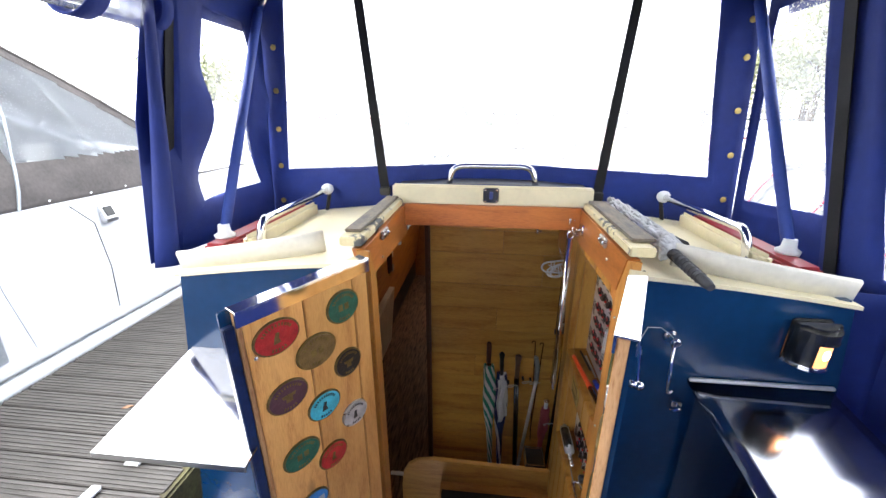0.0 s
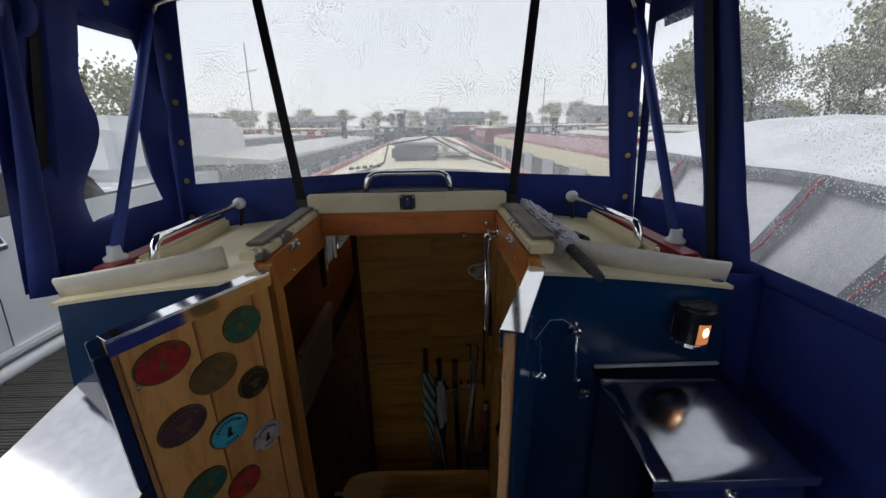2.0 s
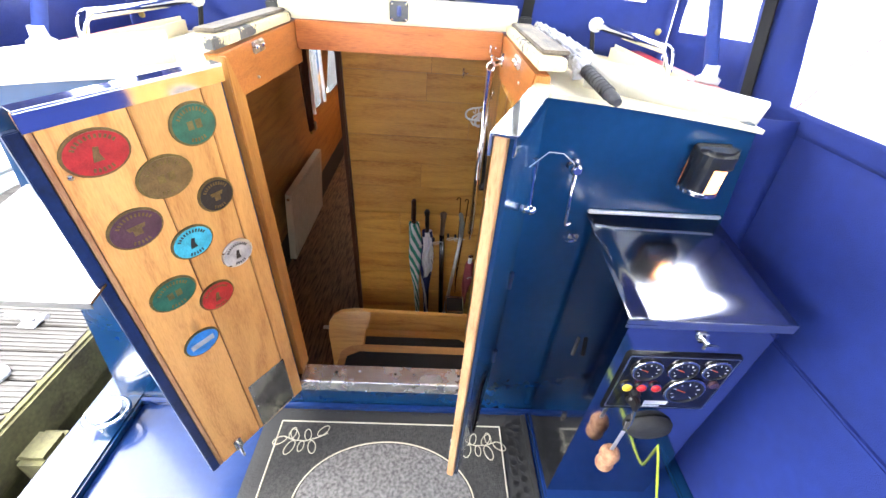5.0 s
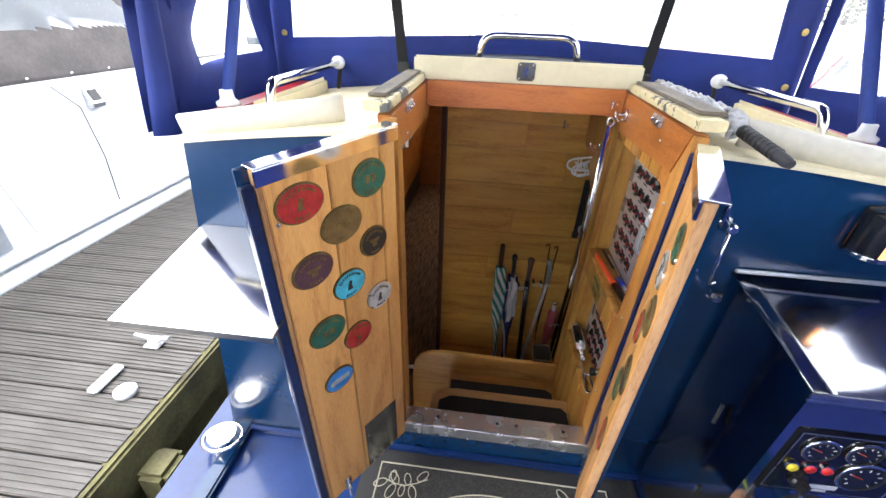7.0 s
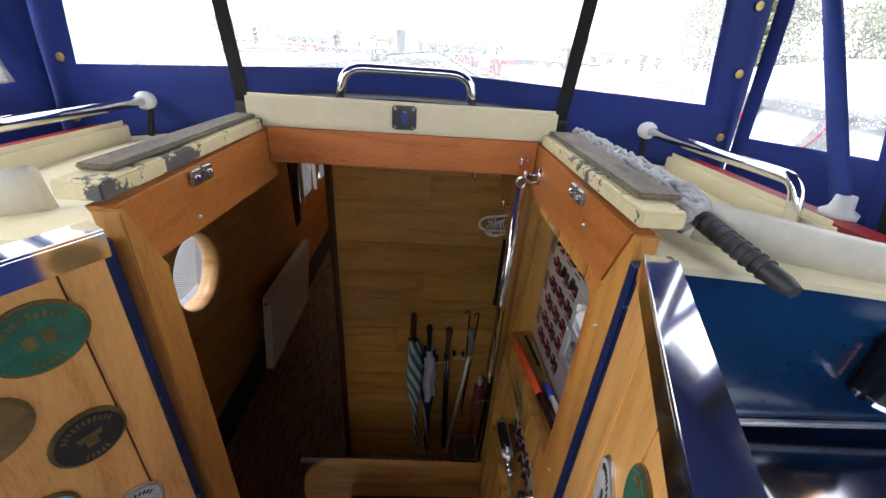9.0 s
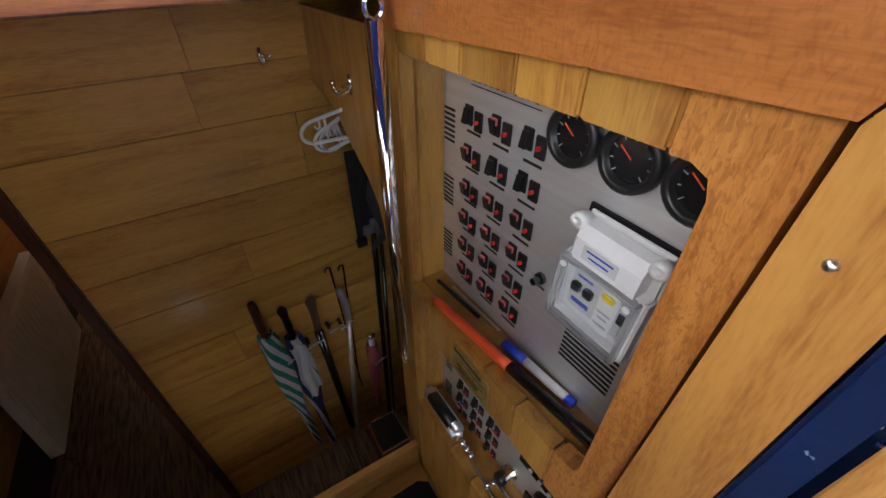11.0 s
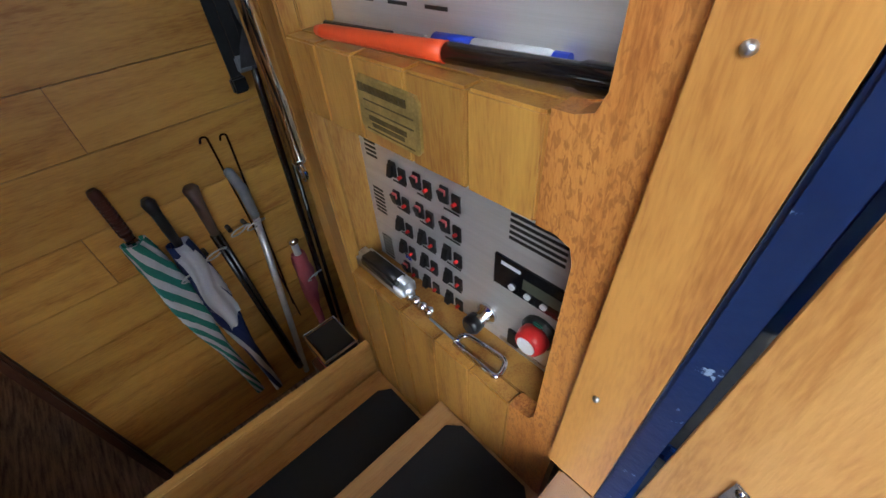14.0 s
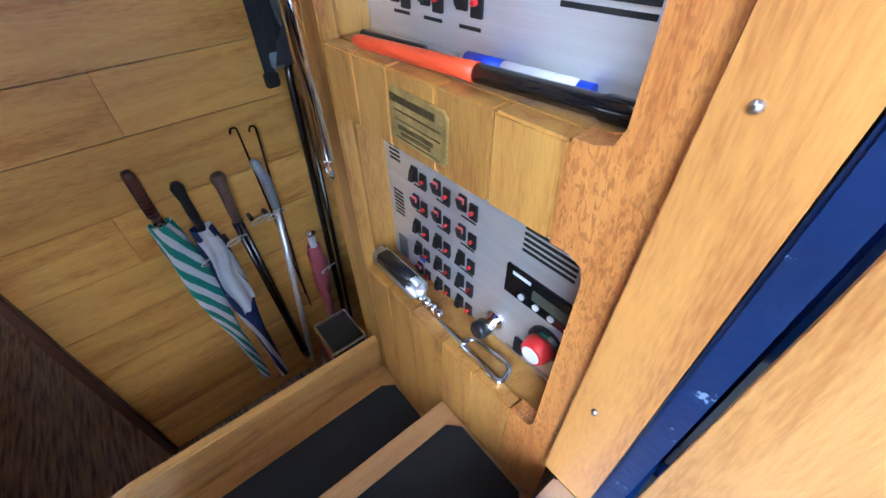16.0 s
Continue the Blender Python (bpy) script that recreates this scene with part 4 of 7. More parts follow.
# Unseen canopy end; the window in it is sized for light on the cabin.
aft = side_panel("aft_panel", [(1.04, -0.61, 0.6), (-1.04, -0.61, 0.6), (-0.965, -0.61, 2.03), (0.965, -0.61, 2.03)],
                 [(0.62, -0.61, 1.22), (-0.62, -0.61, 1.22), (-0.60, -0.61, 1.92), (0.60, -0.61, 1.92)], VINYL_DRY, "unseen blue canvas canopy end, its clear window sized to light the cabin", 0.004)
part("gable", sheet(lambda u, v: (-0.97 + 1.94 * u, -0.608, 2.028 + (crown(-0.97 + 1.94 * u) - 2.026) * v), 20, 2), CANVAS, aft, smooth=True)
solo("wall_stern", box(-1.0, 1.03, -0.66, -0.63, 0.0, 0.62, 0.004), BLUE_DECK, "navy painted steel stern rail panel", "wall", kind="structure")

roll = thing("rolled_window", (-1.0, 1.2, 1.83), "clear vinyl canopy window rolled up and strapped under the roof's edge", "rolled window")
for r, dz in ((0.062, 0), (0.050, 0.004), (0.036, -0.004)):
    p = part("vinyl_roll", tube([(-0.985, 1.735, 1.90 + dz), (-0.985, 1.2, 1.905 + dz), (-0.985, 0.2, 1.90 + dz)], r, 20, cap=False), VINYL_DRY, roll, smooth=True)
part("end_binding", tube([(-0.985, 1.745, 1.90), (-0.985, 1.70, 1.90)], 0.066, 20), CANVAS, roll, "blue canvas binding", True)
for y in (1.52, 0.95):
    st = part("strap", sheet(lambda u, v: (-0.985 + 0.067 * math.cos(6.283 * u), y - 0.028 + 0.056 * v + 0.02 * math.sin(6.283 * u), 1.90 + 0.075 * math.sin(6.283 * u)), 24, 2), CANVAS, roll, "blue canvas strap", True)
    thick(st, 0.004)
    part("stud", ball((-0.915, y, 1.92), 0.008, u=8, v=6), BRASS, st)

# ---- doors ----


def oval(m, a, b, depth, n=28, bevel=0.0):
    return prism([(a * math.cos(2 * math.pi * k / n), b * math.sin(2 * math.pi * k / n)) for k in range(n)], depth, m, bevel)


def plaque(m, a, b, colour, door):
    """An oval cast plaque: brass rim, enamel field, a small raised device and lines of worn lettering."""
    name = {"red": "red", "green": "dark green", "brown": "bronze", "black": "black", "purple": "dark purple", "turquoise": "turquoise", "silver": "silver", "blue": "bright blue"}[colour]
    p = thing("plaque", m.translation, f"oval {name} enamelled brass plaque screwed to the pine door", "plaque", "oval plaques on the doors")
    part("rim", oval(m, a, b, 0.004, bevel=0.001), BRASS_DULL if colour != "silver" else STEEL, p, "cast brass rim")
    f = m @ Matrix.Translation((0, 0, 0.0042))
    part("enamel", oval(f, a - 0.0045, b - 0.0045, 0.0015), ENAMEL[colour], p)
    up = f @ Matrix.Translation((0, 0, 0.0016))
    ink = BRASS_DULL if colour not in ("silver", "turquoise") else BLACK
    if colour == "blue":
        part("device", bars([(0, 0, a * 1.3, b * 0.42)], up), ENAMEL["silver"], p)
        return p
    marks = bmesh.new()
    for k in range(11):
        t = math.pi * (0.18 + 0.64 * k / 10)
        for sgn in (1, -1):
            if sgn < 0 and not 2 < k < 8:
                continue
            mm = up @ Matrix.Translation((a * 0.70 * math.cos(t), sgn * b * 0.70 * math.sin(t), 0)) @ Matrix.Rotation(sgn * (t - math.pi / 2), 4, "Z")
            bars([(0, 0, a * 0.07, b * 0.17)], mm, marks)
    part("lettering", marks, ink, p)["kind"] = "stuff"
    dev = bmesh.new()
    if colour in ("black", "purple"):
        prism([(-a * .35, b * .2), (a * .35, b * .2), (a * .28, 0), (a * .16, 0), (a * .16, -b * .3), (-a * .16, -b * .3), (-a * .16, 0), (-a * .28, 0)], 0.001, up, 0, dev)
    elif colour in ("red", "turquoise", "silver"):
        prism([(-a * .12, -b * .32), (a * .2, -b * .32), (a * .14, 0), (a * .05, b * .3), (-a * .1, b * .25), (-a * .05, 0)], 0.001, up, 0, dev)
    else:
        bars([(-a * .18, 0, a * .25, b * .4), (a * .18, 0, a * .25, b * .4)], up, dev)
    part("device", dev, ink, p)
    return p


def stern_door(hinge, outer, s, z0, z1, label, plaques, vent):
    """One of the pair of stern doors: boarded pine inside, navy steel outside, stainless capping."""
    h, o = Vector((*hinge, 0)), Vector((*outer, 0))
    u = (o - h).normalized()
    w = (o - h).length
    inward = (Z.cross(u) if s < 0 else u.cross(Z)).normalized()
    # m: x along the door from its hinge, y up, z out of the boarded face
    m = Matrix((u, Z, inward)).transposed().to_4x4()
    sag = Matrix.Identity(4)
    sag[1][0] = -0.075 if s < 0 else 0.0
    m = Matrix.Translation((h.x, h.y, 0)) @ m @ sag
    door = thing("stern_door", (h.x, h.y, z0), label, "door", "pair of stern doors")
    cuts = [0.006, 0.052, 0.188, w] if s < 0 else [-0.014, 0.12, 0.235, w]
    for a, b in zip(cuts, cuts[1:]):
        part("board", box(a + 0.0012, b - 0.0012, z0 + 0.012, z1 - 0.004, -0.020, 0.0, 0.002, None, m), PINE_Z, door)
    part("steel_skin", box(0.0 if s < 0 else -0.012, w + (0.032 if s < 0 else -0.004), z0, z1, -0.030, -0.0205, 0.002, None, m), NAVY, door, "navy painted steel outer skin")
    part("edge_strip", box(w + 0.0002, w + 0.010, z0 + 0.01, z1 - 0.004, -0.020, -0.001, 0.002, None, m), EDGE_Z, door, "worn unpainted timber edge")
    if s < 0:
        part("steel_lip", box(w + 0.011, w + 0.033, z0 + 0.004, z1 - 0.03, -0.0201, -0.004, 0.002, None, m), NAVY_DARK, door, "dark navy closing lip")
    cap = part("top_capping", box(0.0, w + 0.012, z1 - 0.003, z1 + 0.001, -0.034, 0.006, 0.001, box(0.0, w + 0.012, z1 - 0.034, z1 - 0.003, 0.0006, 0.006, 0.001, None, m), m), CHROME, door, "polished stainless capping")
    part("outer_flange", box(0.0, w + 0.012, z1 - 0.03, z1 - 0.003, -0.034, -0.0306, 0.001, None, m), CHROME, cap)
    part("pivot_bolt", box(w - 0.07, w - 0.045, z0 + 0.02, z0 + 0.075, 0.0, 0.012, 0.003, None, m), CHROME, door, "chrome bolt")
    part("bolt_rod", tube([m @ Vector((w - 0.0575, z0 - 0.02, 0.012)), m @ Vector((w - 0.0575, z0 + 0.085, 0.012))], 0.005, 8), CHROME, door)
    for k in (0.18, 0.5, 0.82):
        part("hinge", tube([m @ Vector((-0.004, z0 + k * (z1 - z0) - 0.03, -0.03)), m @ Vector((-0.004, z0 + k * (z1 - z0) + 0.03, -0.03))], 0.007, 8), NAVY_DARK, door)
    if vent:
        a0, a1, b0, b1 = vent
        v = part("vent_plate", box(a0, a1, b0, b1, 0.0005, 0.003, 0.001, None, m), VENT_STEEL, door, "screwed polished vent plate")
        for t in range(5):
            for (x, y) in ((a0 + 0.006 + (a1 - a0 - 0.012) * t / 4, b0 + 0.006), (a0 + 0.006 + (a1 - a0 - 0.012) * t / 4, b1 - 0.006), (a0 + 0.006, b0 + 0.006 + (b1 - b0 - 0.012) * t / 4), (a1 - 0.006, b0 + 0.006 + (b1 - b0 - 0.012) * t / 4)):
                part("screw", ball(m @ Vector((x, y, 0.003)), 0.0035, u=6, v=4), CHROME, v)
    part("screw", ball(m @ Vector((w - 0.016, z1 - 0.12, 0.001)), 0.005, u=8, v=5), STEEL, door)
    for x, y, a, b, c in plaques:
        plaque(m @ Matrix.Translation((x, y + (0.075 * x if s < 0 else 0), 0.0006)), a, b, c, door)
    return door, m, w


PLAQUES = [(0.258, 1.158, 0.054, 0.042, "red"), (0.170, 1.080, 0.054, 0.044, "brown"), (0.086, 1.167, 0.047, 0.044, "green"), (0.087, 1.005, 0.041, 0.040, "black"),
           (0.255, 0.997, 0.051, 0.042, "purple"), (0.168, 0.917, 0.047, 0.040, "turquoise"), (0.081, 0.835, 0.041, 0.038, "silver"), (0.245, 0.812, 0.051, 0.042, "green"),
           (0.161, 0.746, 0.044, 0.040, "red"), (0.235, 0.635, 0.045, 0.038, "blue")]
stern_door((-0.310, 1.464), (-0.493, 1.197), -1, 0.135, 1.270, "open stern door with boarded pine face, oval plaques and stainless capping", PLAQUES, (0.045, 0.176, 0.155, 0.375))
RIGHT_PLAQUES = [(0.27, 1.16, 0.045, 0.036, "green"), (0.19, 1.06, 0.05, 0.04, "silver"), (0.275, 1.0, 0.05, 0.04, "brown"), (0.18, 0.90, 0.045, 0.038, "red"),
                 (0.27, 0.83, 0.05, 0.042, "black"), (0.19, 0.72, 0.046, 0.04, "green"), (0.27, 0.62, 0.045, 0.038, "red")]
_, RM, RW = stern_door((0.330, 1.462), (0.210, 1.153), 1, 0.195, 1.268, "open navy steel stern door with pine lined inner face and plaques", RIGHT_PLAQUES, (0.028, 0.165, 0.215, 0.44))

vent_out = thing("door_vent", (0.27, 1.3, 0.3), "black louvred vent on the outside of the navy stern door", "vent")
VM = RM @ Matrix.Translation((0, 0, -0.0312))
part("backing", box(0.15, 0.21, 0.24, 0.50, -0.003, 0.0, 0.001, None, VM), BLACK, vent_out)
for k in range(9):
    part("slat", box(0.153, 0.207, 0.25 + 0.0275 * k, 0.262 + 0.0275 * k, -0.010, -0.0035, 0.002, None, VM), BLACK_GLOSS, vent_out)

# door furniture: catch on the starboard door's outer face and hook on the bulkhead
catch = thing("door_catch", (0.3, 1.36, 1.05), "chrome catch screwed to the navy door", "door catch")
part("stem", tube([RM @ Vector((0.13, 1.045, -0.031)), RM @ Vector((0.13, 1.045, -0.052))], 0.009, 12), CHROME, catch, smooth=True)
part("knob", ball(RM @ Vector((0.13, 1.045, -0.055)), 0.011), CHROME, catch, smooth=True)
part("rod", tube([RM @ Vector((0.13, 1.045, -0.05)), RM @ Vector((0.12, 1.14, -0.042))], 0.004, 8), CHROME, catch)
hk = thing("door_hook", (0.46, 1.485, 0.95), "chrome cabin hook hanging on the navy bulkhead", "door hook")
part("boss", lathe([(0.018, 0), (0.018, 0.006), (0.012, 0.012), (0.012, 0.03), (0.015, 0.034), (0.009, 0.042)], axes((0.456, AFT - 0.001, 1.085), X, Z, -Y), 14), CHROME, hk, smooth=True)
part("arm", tube(rounded([(0.456, 1.455, 1.08), (0.470, 1.465, 0.935), (0.474, 1.465, 0.92), (0.484, 1.465, 0.93)], 0.008), 0.0045, 8), CHROME, hk, smooth=True)
st = thing("door_stay", (0.5, 1.47, 0.86), "small chrome stay bracket on the bulkhead", "bracket")
part("bracket", box(0.488, 0.515, 1.46, AFT - 0.001, 0.88, 0.898, 0.003), CHROME, st)
part("eye", tube(rounded([(0.50, 1.46, 0.89), (0.50, 1.435, 0.895), (0.478, 1.435, 0.89), (0.478, 1.46, 0.888)], 0.01), 0.004, 8), CHROME, st)
wire = solo("thin_wire", tube([RM @ Vector((0.13, 1.14, -0.033)), (0.38, 1.44, 1.13), (0.42, 1.46, 1.12), (0.452, 1.465, 1.095)], 0.0011, 5), GREY_METAL, "thin grey wire between the door and the hook", "wire")

# ---- bulkhead lamp ----
lamp = thing("bulkhead_lamp", (0.83, 1.44, 0.96), "lit chrome hooded bulkhead lamp on the navy bulkhead", "lamp")
LX = 0.765


def half_round(rx, ry, a0=0.0, a1=1.0, n=16):
    return [(rx * math.cos(math.pi * (a0 + (a1 - a0) * k / n)), -ry * math.sin(math.pi * (a0 + (a1 - a0) * k / n))) for k in range(n + 1)]


part("back_plate", box(LX - 0.046, LX + 0.046, AFT - 0.012, AFT - 0.001, 1.040, 1.158, 0.005), DARK_TUBE, lamp, "dark chrome back plate")
hood = part("hood", prism(half_round(0.049, 0.060), 0.036, axes((LX, AFT - 0.012, 1.119), X, Y, Z), 0.010), DARK_TUBE, lamp, "rounded dark chrome hood")
part("hood_band", prism(half_round(0.0505, 0.0615), 0.004, axes((LX, AFT - 0.012, 1.117), X, Y, Z), 0.001), DARK_TUBE, hood)
part("base_cap", prism(half_round(0.046, 0.056), 0.011, axes((LX, AFT - 0.012, 1.044), X, Y, Z), 0.003), CHROME, lamp, "chrome base ring")
part("shield", prism(half_round(0.047, 0.057, 0.60, 1.0, 10) + half_round(0.043, 0.053, 1.0, 0.60, 10), 0.062, axes((LX, AFT - 0.012, 1.0555), X, Y, Z)), DARK_TUBE, lamp, "dark curved shield")
part("lens", prism(half_round(0.042, 0.052), 0.061, axes((LX, AFT - 0.012, 1.0556), X, Y, Z)), LAMP_GLASS, lamp, "glowing frosted lens", True)
part("bulb", ball((LX + 0.008, AFT - 0.058, 1.089), 0.010, squash=1.6), BULB, lamp, "bright bulb", True)
part("drain_screw", ball((LX + 0.004, AFT - 0.045, 1.043), 0.005, u=8, v=5), CHROME, lamp)

# ---- engine control box and shelf ----
cb = thing("control_box", (0.70, 1.33, 0.05), "polished stainless engine control box with sloping lid and gauges", "control box")
BX0, BX1, BF, BB = 0.545, 0.868, 1.162, 1.464
part("body", prism([(BF, 0.07), (BB, 0.052), (BB, 0.938), (BF, 0.899)], BX1 - BX0, axes((BX0, 0, 0), Y, Z, X)), MIRROR_STEEL, cb, "mirror polished stainless body")
lid = thick(part("lid", sheet(lambda u, v: (0.525 + 0.348 * u, 1.145 + 0.339 * v, 0.909 + 0.045 * v - 0.005 * u), 8, 4), LID_STEEL, cb, "polished stainless lid", True), 0.005)
part("lid_lip", box(0.525, 0.873, 1.1435, 1.1465, 0.882, 0.9035, 0.0), STEEL, lid)
part("back_seal", box(0.525, 0.873, 1.472, 1.484, 0.956, 0.966, 0.003), ALUMINIUM, lid)
kn = part("lock_knob", lathe([(0.014, 0), (0.014, 0.006), (0.007, 0.008), (0.007, 0.026)], axes((0.712, BF, 0.842), X, Z, -Y), 12), CHROME, cb, "chrome lid latch", True)
part("wing", box(0.695, 0.729, BF - 0.034, BF - 0.026, 0.835, 0.849, 0.003), CHROME, kn)
GP = axes((0.701, BF - 0.0005, 0.680), X, Z, -Y)
gp = part("gauge_panel", prism([(-0.128, -0.112), (0.122, -0.104), (0.13, 0.1), (0.126, 0.105), (-0.124, 0.105), (-0.13, 0.1)], 0.006, GP, 0.002), BLACK_GLOSS, cb, "black engine gauge panel")
part("border", bars([(0, 0.098, 0.245, 0.0018), (-0.124, 0, 0.0018, 0.196), (0.124, 0, 0.0018, 0.196), (0, -0.098, 0.245, 0.0018)], GP @ Matrix.Translation((0, 0, 0.0062))), STEEL, gp)


def gauge(m, r, parent, label="", needle=0.6, ink=None):
    g = part("gauge", lathe([(r, 0), (r, 0.005), (r * 0.9, 0.009), (r * 0.86, 0.009), (r * 0.84, 0.005), (0.001, 0.005)], m, 24), BLACK, parent, label, True)
    part("dial", lathe([(r * 0.82, 0.0), (r * 0.82, 0.0062)], m, 24), DIAL, g)
    t = bmesh.new()
    for k in range(9):
        a = radians(225 - 270 * k / 8)
        bars([(0, 0, r * (0.16 if k % 2 == 0 else 0.1), r * 0.035)], m @ Matrix.Translation((r * 0.66 * math.cos(a), r * 0.66 * math.sin(a), 0.0065)) @ Matrix.Rotation(a, 4, "Z"), t)
    part("scale_mark", t, ink or WHITE_PLASTIC, g)
    a = radians(225 - 270 * needle)
    part("needle", bars([(r * 0.27, 0, r * 0.56, r * 0.04)], m @ Matrix.Translation((0, 0, 0.0068)) @ Matrix.Rotation(a, 4, "Z")), ORANGE, g)
    return g


for x, z, r in ((-0.072, 0.052, 0.034), (0.010, 0.056, 0.033), (0.085, 0.060, 0.031), (0.045, -0.022, 0.046)):
    g = gauge(GP @ Matrix.Translation((x, z, 0.006)), r, gp, needle=0.25)
    part("bezel", lathe([(r, 0.0), (r * 1.06, 0.002), (r * 1.04, 0.006), (r * 0.92, 0.008), (r * 0.9, 0.004)], GP @ Matrix.Translation((x, z, 0.006)), 24), CHROME, g, "chrome bezel", True)
for x, c in ((-0.098, YELLOW), (-0.063, RED_PLASTIC), (-0.029, RED_PLASTIC)):
    lt = part("warning_light", lathe([(0.014, 0), (0.014, 0.004), (0.011, 0.005)], GP @ Matrix.Translation((x, -0.012, 0.006)), 16), CHROME, gp)
    part("light_cap", lathe([(0.0115, 0.004), (0.0105, 0.009), (0.004, 0.011)], GP @ Matrix.Translation((x, -0.012, 0.006)), 16), c, lt, smooth=True)
part("side_light", lathe([(0.012, 0), (0.011, 0.006)], GP @ Matrix.Translation((0.104, 0.005, 0.006)), 14), ENAMEL["purple"], gp)
part("maker_bar", bars([(-0.003, -0.078, 0.058, 0.015), (-0.010, -0.092, 0.042, 0.007)], GP @ Matrix.Translation((0, 0, 0.0062))), WHITE_PLASTIC, gp)
part("key_switch", lathe([(0.016, 0), (0.016, 0.010), (0.010, 0.014), (0.010, 0.02)], GP @ Matrix.Translation((-0.066, -0.062, 0.006)), 14), BLACK, gp, smooth=True)
part("stop_knob", lathe([(0.013, 0), (0.011, 0.012)], GP @ Matrix.Translation((-0.068, -0.040, 0.006)), 12), BLACK, gp)
part("rubber_flap", lathe([(0.062, 0), (0.064, 0.006), (0.055, 0.018), (0.03, 0.022)], axes((0.725, BF - 0.0005, 0.485), X, Z, -Y) @ Matrix.Diagonal((1, 0.75, 1, 1)), 24), RUBBER, cb, "black rubber grommet", True)
part("handle_catch", box(BX0 - 0.008, BX0 - 0.001, 1.24, 1.252, 0.36, 0.40, 0.002), CHROME, cb)
part("seam_rod", tube([(0.53, 1.30, 0.60), (0.535, 1.31, 0.66)], 0.006, 6), DARK_TUBE, cb)
keys = thing("key_ring", (0.63, 1.15, 0.33), "ignition key with a champagne cork float on a silver strap", "keyring")
part("key", box(0.622, 0.634, BF - 0.045, BF - 0.02, 0.615, 0.648, 0.003), BLACK, keys)
part("clip", tube(rounded([(0.628, BF - 0.04, 0.62), (0.634, BF - 0.045, 0.57), (0.630, BF - 0.045, 0.53), (0.627, BF - 0.04, 0.57)], 0.01), 0.004, 8), CHROME, keys)
part("strap", box(0.624, 0.634, BF - 0.047, BF - 0.043, 0.435, 0.53, 0.001), ALUMINIUM, keys)
part("cork", lathe([(0.017, 0), (0.022, 0.006), (0.0245, 0.02), (0.021, 0.036), (0.020, 0.042), (0.025, 0.055), (0.026, 0.07), (0.021, 0.084), (0.012, 0.09)], Matrix.Translation((0.631, BF - 0.045, 0.345)), 18), CORK, keys, "champagne cork", True)
solo("earth_wire", tube(rounded([(0.765, 1.19, 0.46), (0.80, 1.16, 0.37), (0.872, 1.10, 0.10), (0.895, 0.98, 0.056), (0.90, 0.6, 0.056), (0.88, 0.2, 0.056)], 0.06), 0.0038, 8), GREEN_WIRE, "green and yellow earth wire from the control box", "wire", smooth=True)

shelf = thing("side_shelf", (-0.70, 1.32, 0.84), "stainless shelf with a sloping top fixed to the bulkhead", "shelf")
part("top", prism([(1.135, 0.893), (1.484, 0.949), (1.484, 0.955), (1.135, 0.899)], 0.362, axes((-0.868, 0, 0), Y, Z, X)), MIRROR_STEEL, shelf, "polished stainless top")
part("bracket", prism([(1.484, 0.75), (1.484, 0.948), (1.20, 0.902)], 0.01, axes((-0.86, 0, 0), Y, Z, X)), STEEL, shelf)
part("edge_fold", box(-0.868, -0.506, 1.134, 1.137, 0.884, 0.899, 0.0), STEEL, shelf)

# ---- door mat ----
mat = thing("door_mat", (0.01, 1.2, 0.006), "grey and black door mat with cream border and flower sprays", "door mat")
MX0, MX1, MY0, MY1 = -0.40, 0.432, 0.86, 1.418
MC = Vector((0.016, 1.125, 0))
part("base", box(MX0, MX1, MY0, MY1, 0.0065, 0.011, 0.002), MAT_DARK, mat)
oval_m = Matrix.Translation((MC.x, MC.y, 0.0105))
part("carpet_oval", oval(oval_m, 0.29, 0.205, 0.0045, 48, 0.0015), MAT_CARPET, mat, "grey looped carpet oval")
ln = bmesh.new()
tube([(MC.x + 0.297 * math.cos(a), MC.y + 0.212 * math.sin(a), 0.0125) for a in [2 * math.pi * k / 64 for k in range(65)]], 0.0028, 6, ln)
part("oval_line", ln, MAT_LINE, mat)
for (a, b) in (((MX0, MY1), (MX1, MY1)), ((MX1, MY1), (MX1, MY0)), ((MX0, MY0), (MX0, MY1)), ((MX0, MY0), (MX1, MY0))):
    part("border_line", tube([(a[0] * 0.985, a[1] - (0.008 if a[1] > 1.15 else -0.008), 0.0122), (b[0] * 0.985, b[1] - (0.008 if b[1] > 1.15 else -0.008), 0.0122)], 0.0028, 6), MAT_LINE, mat)


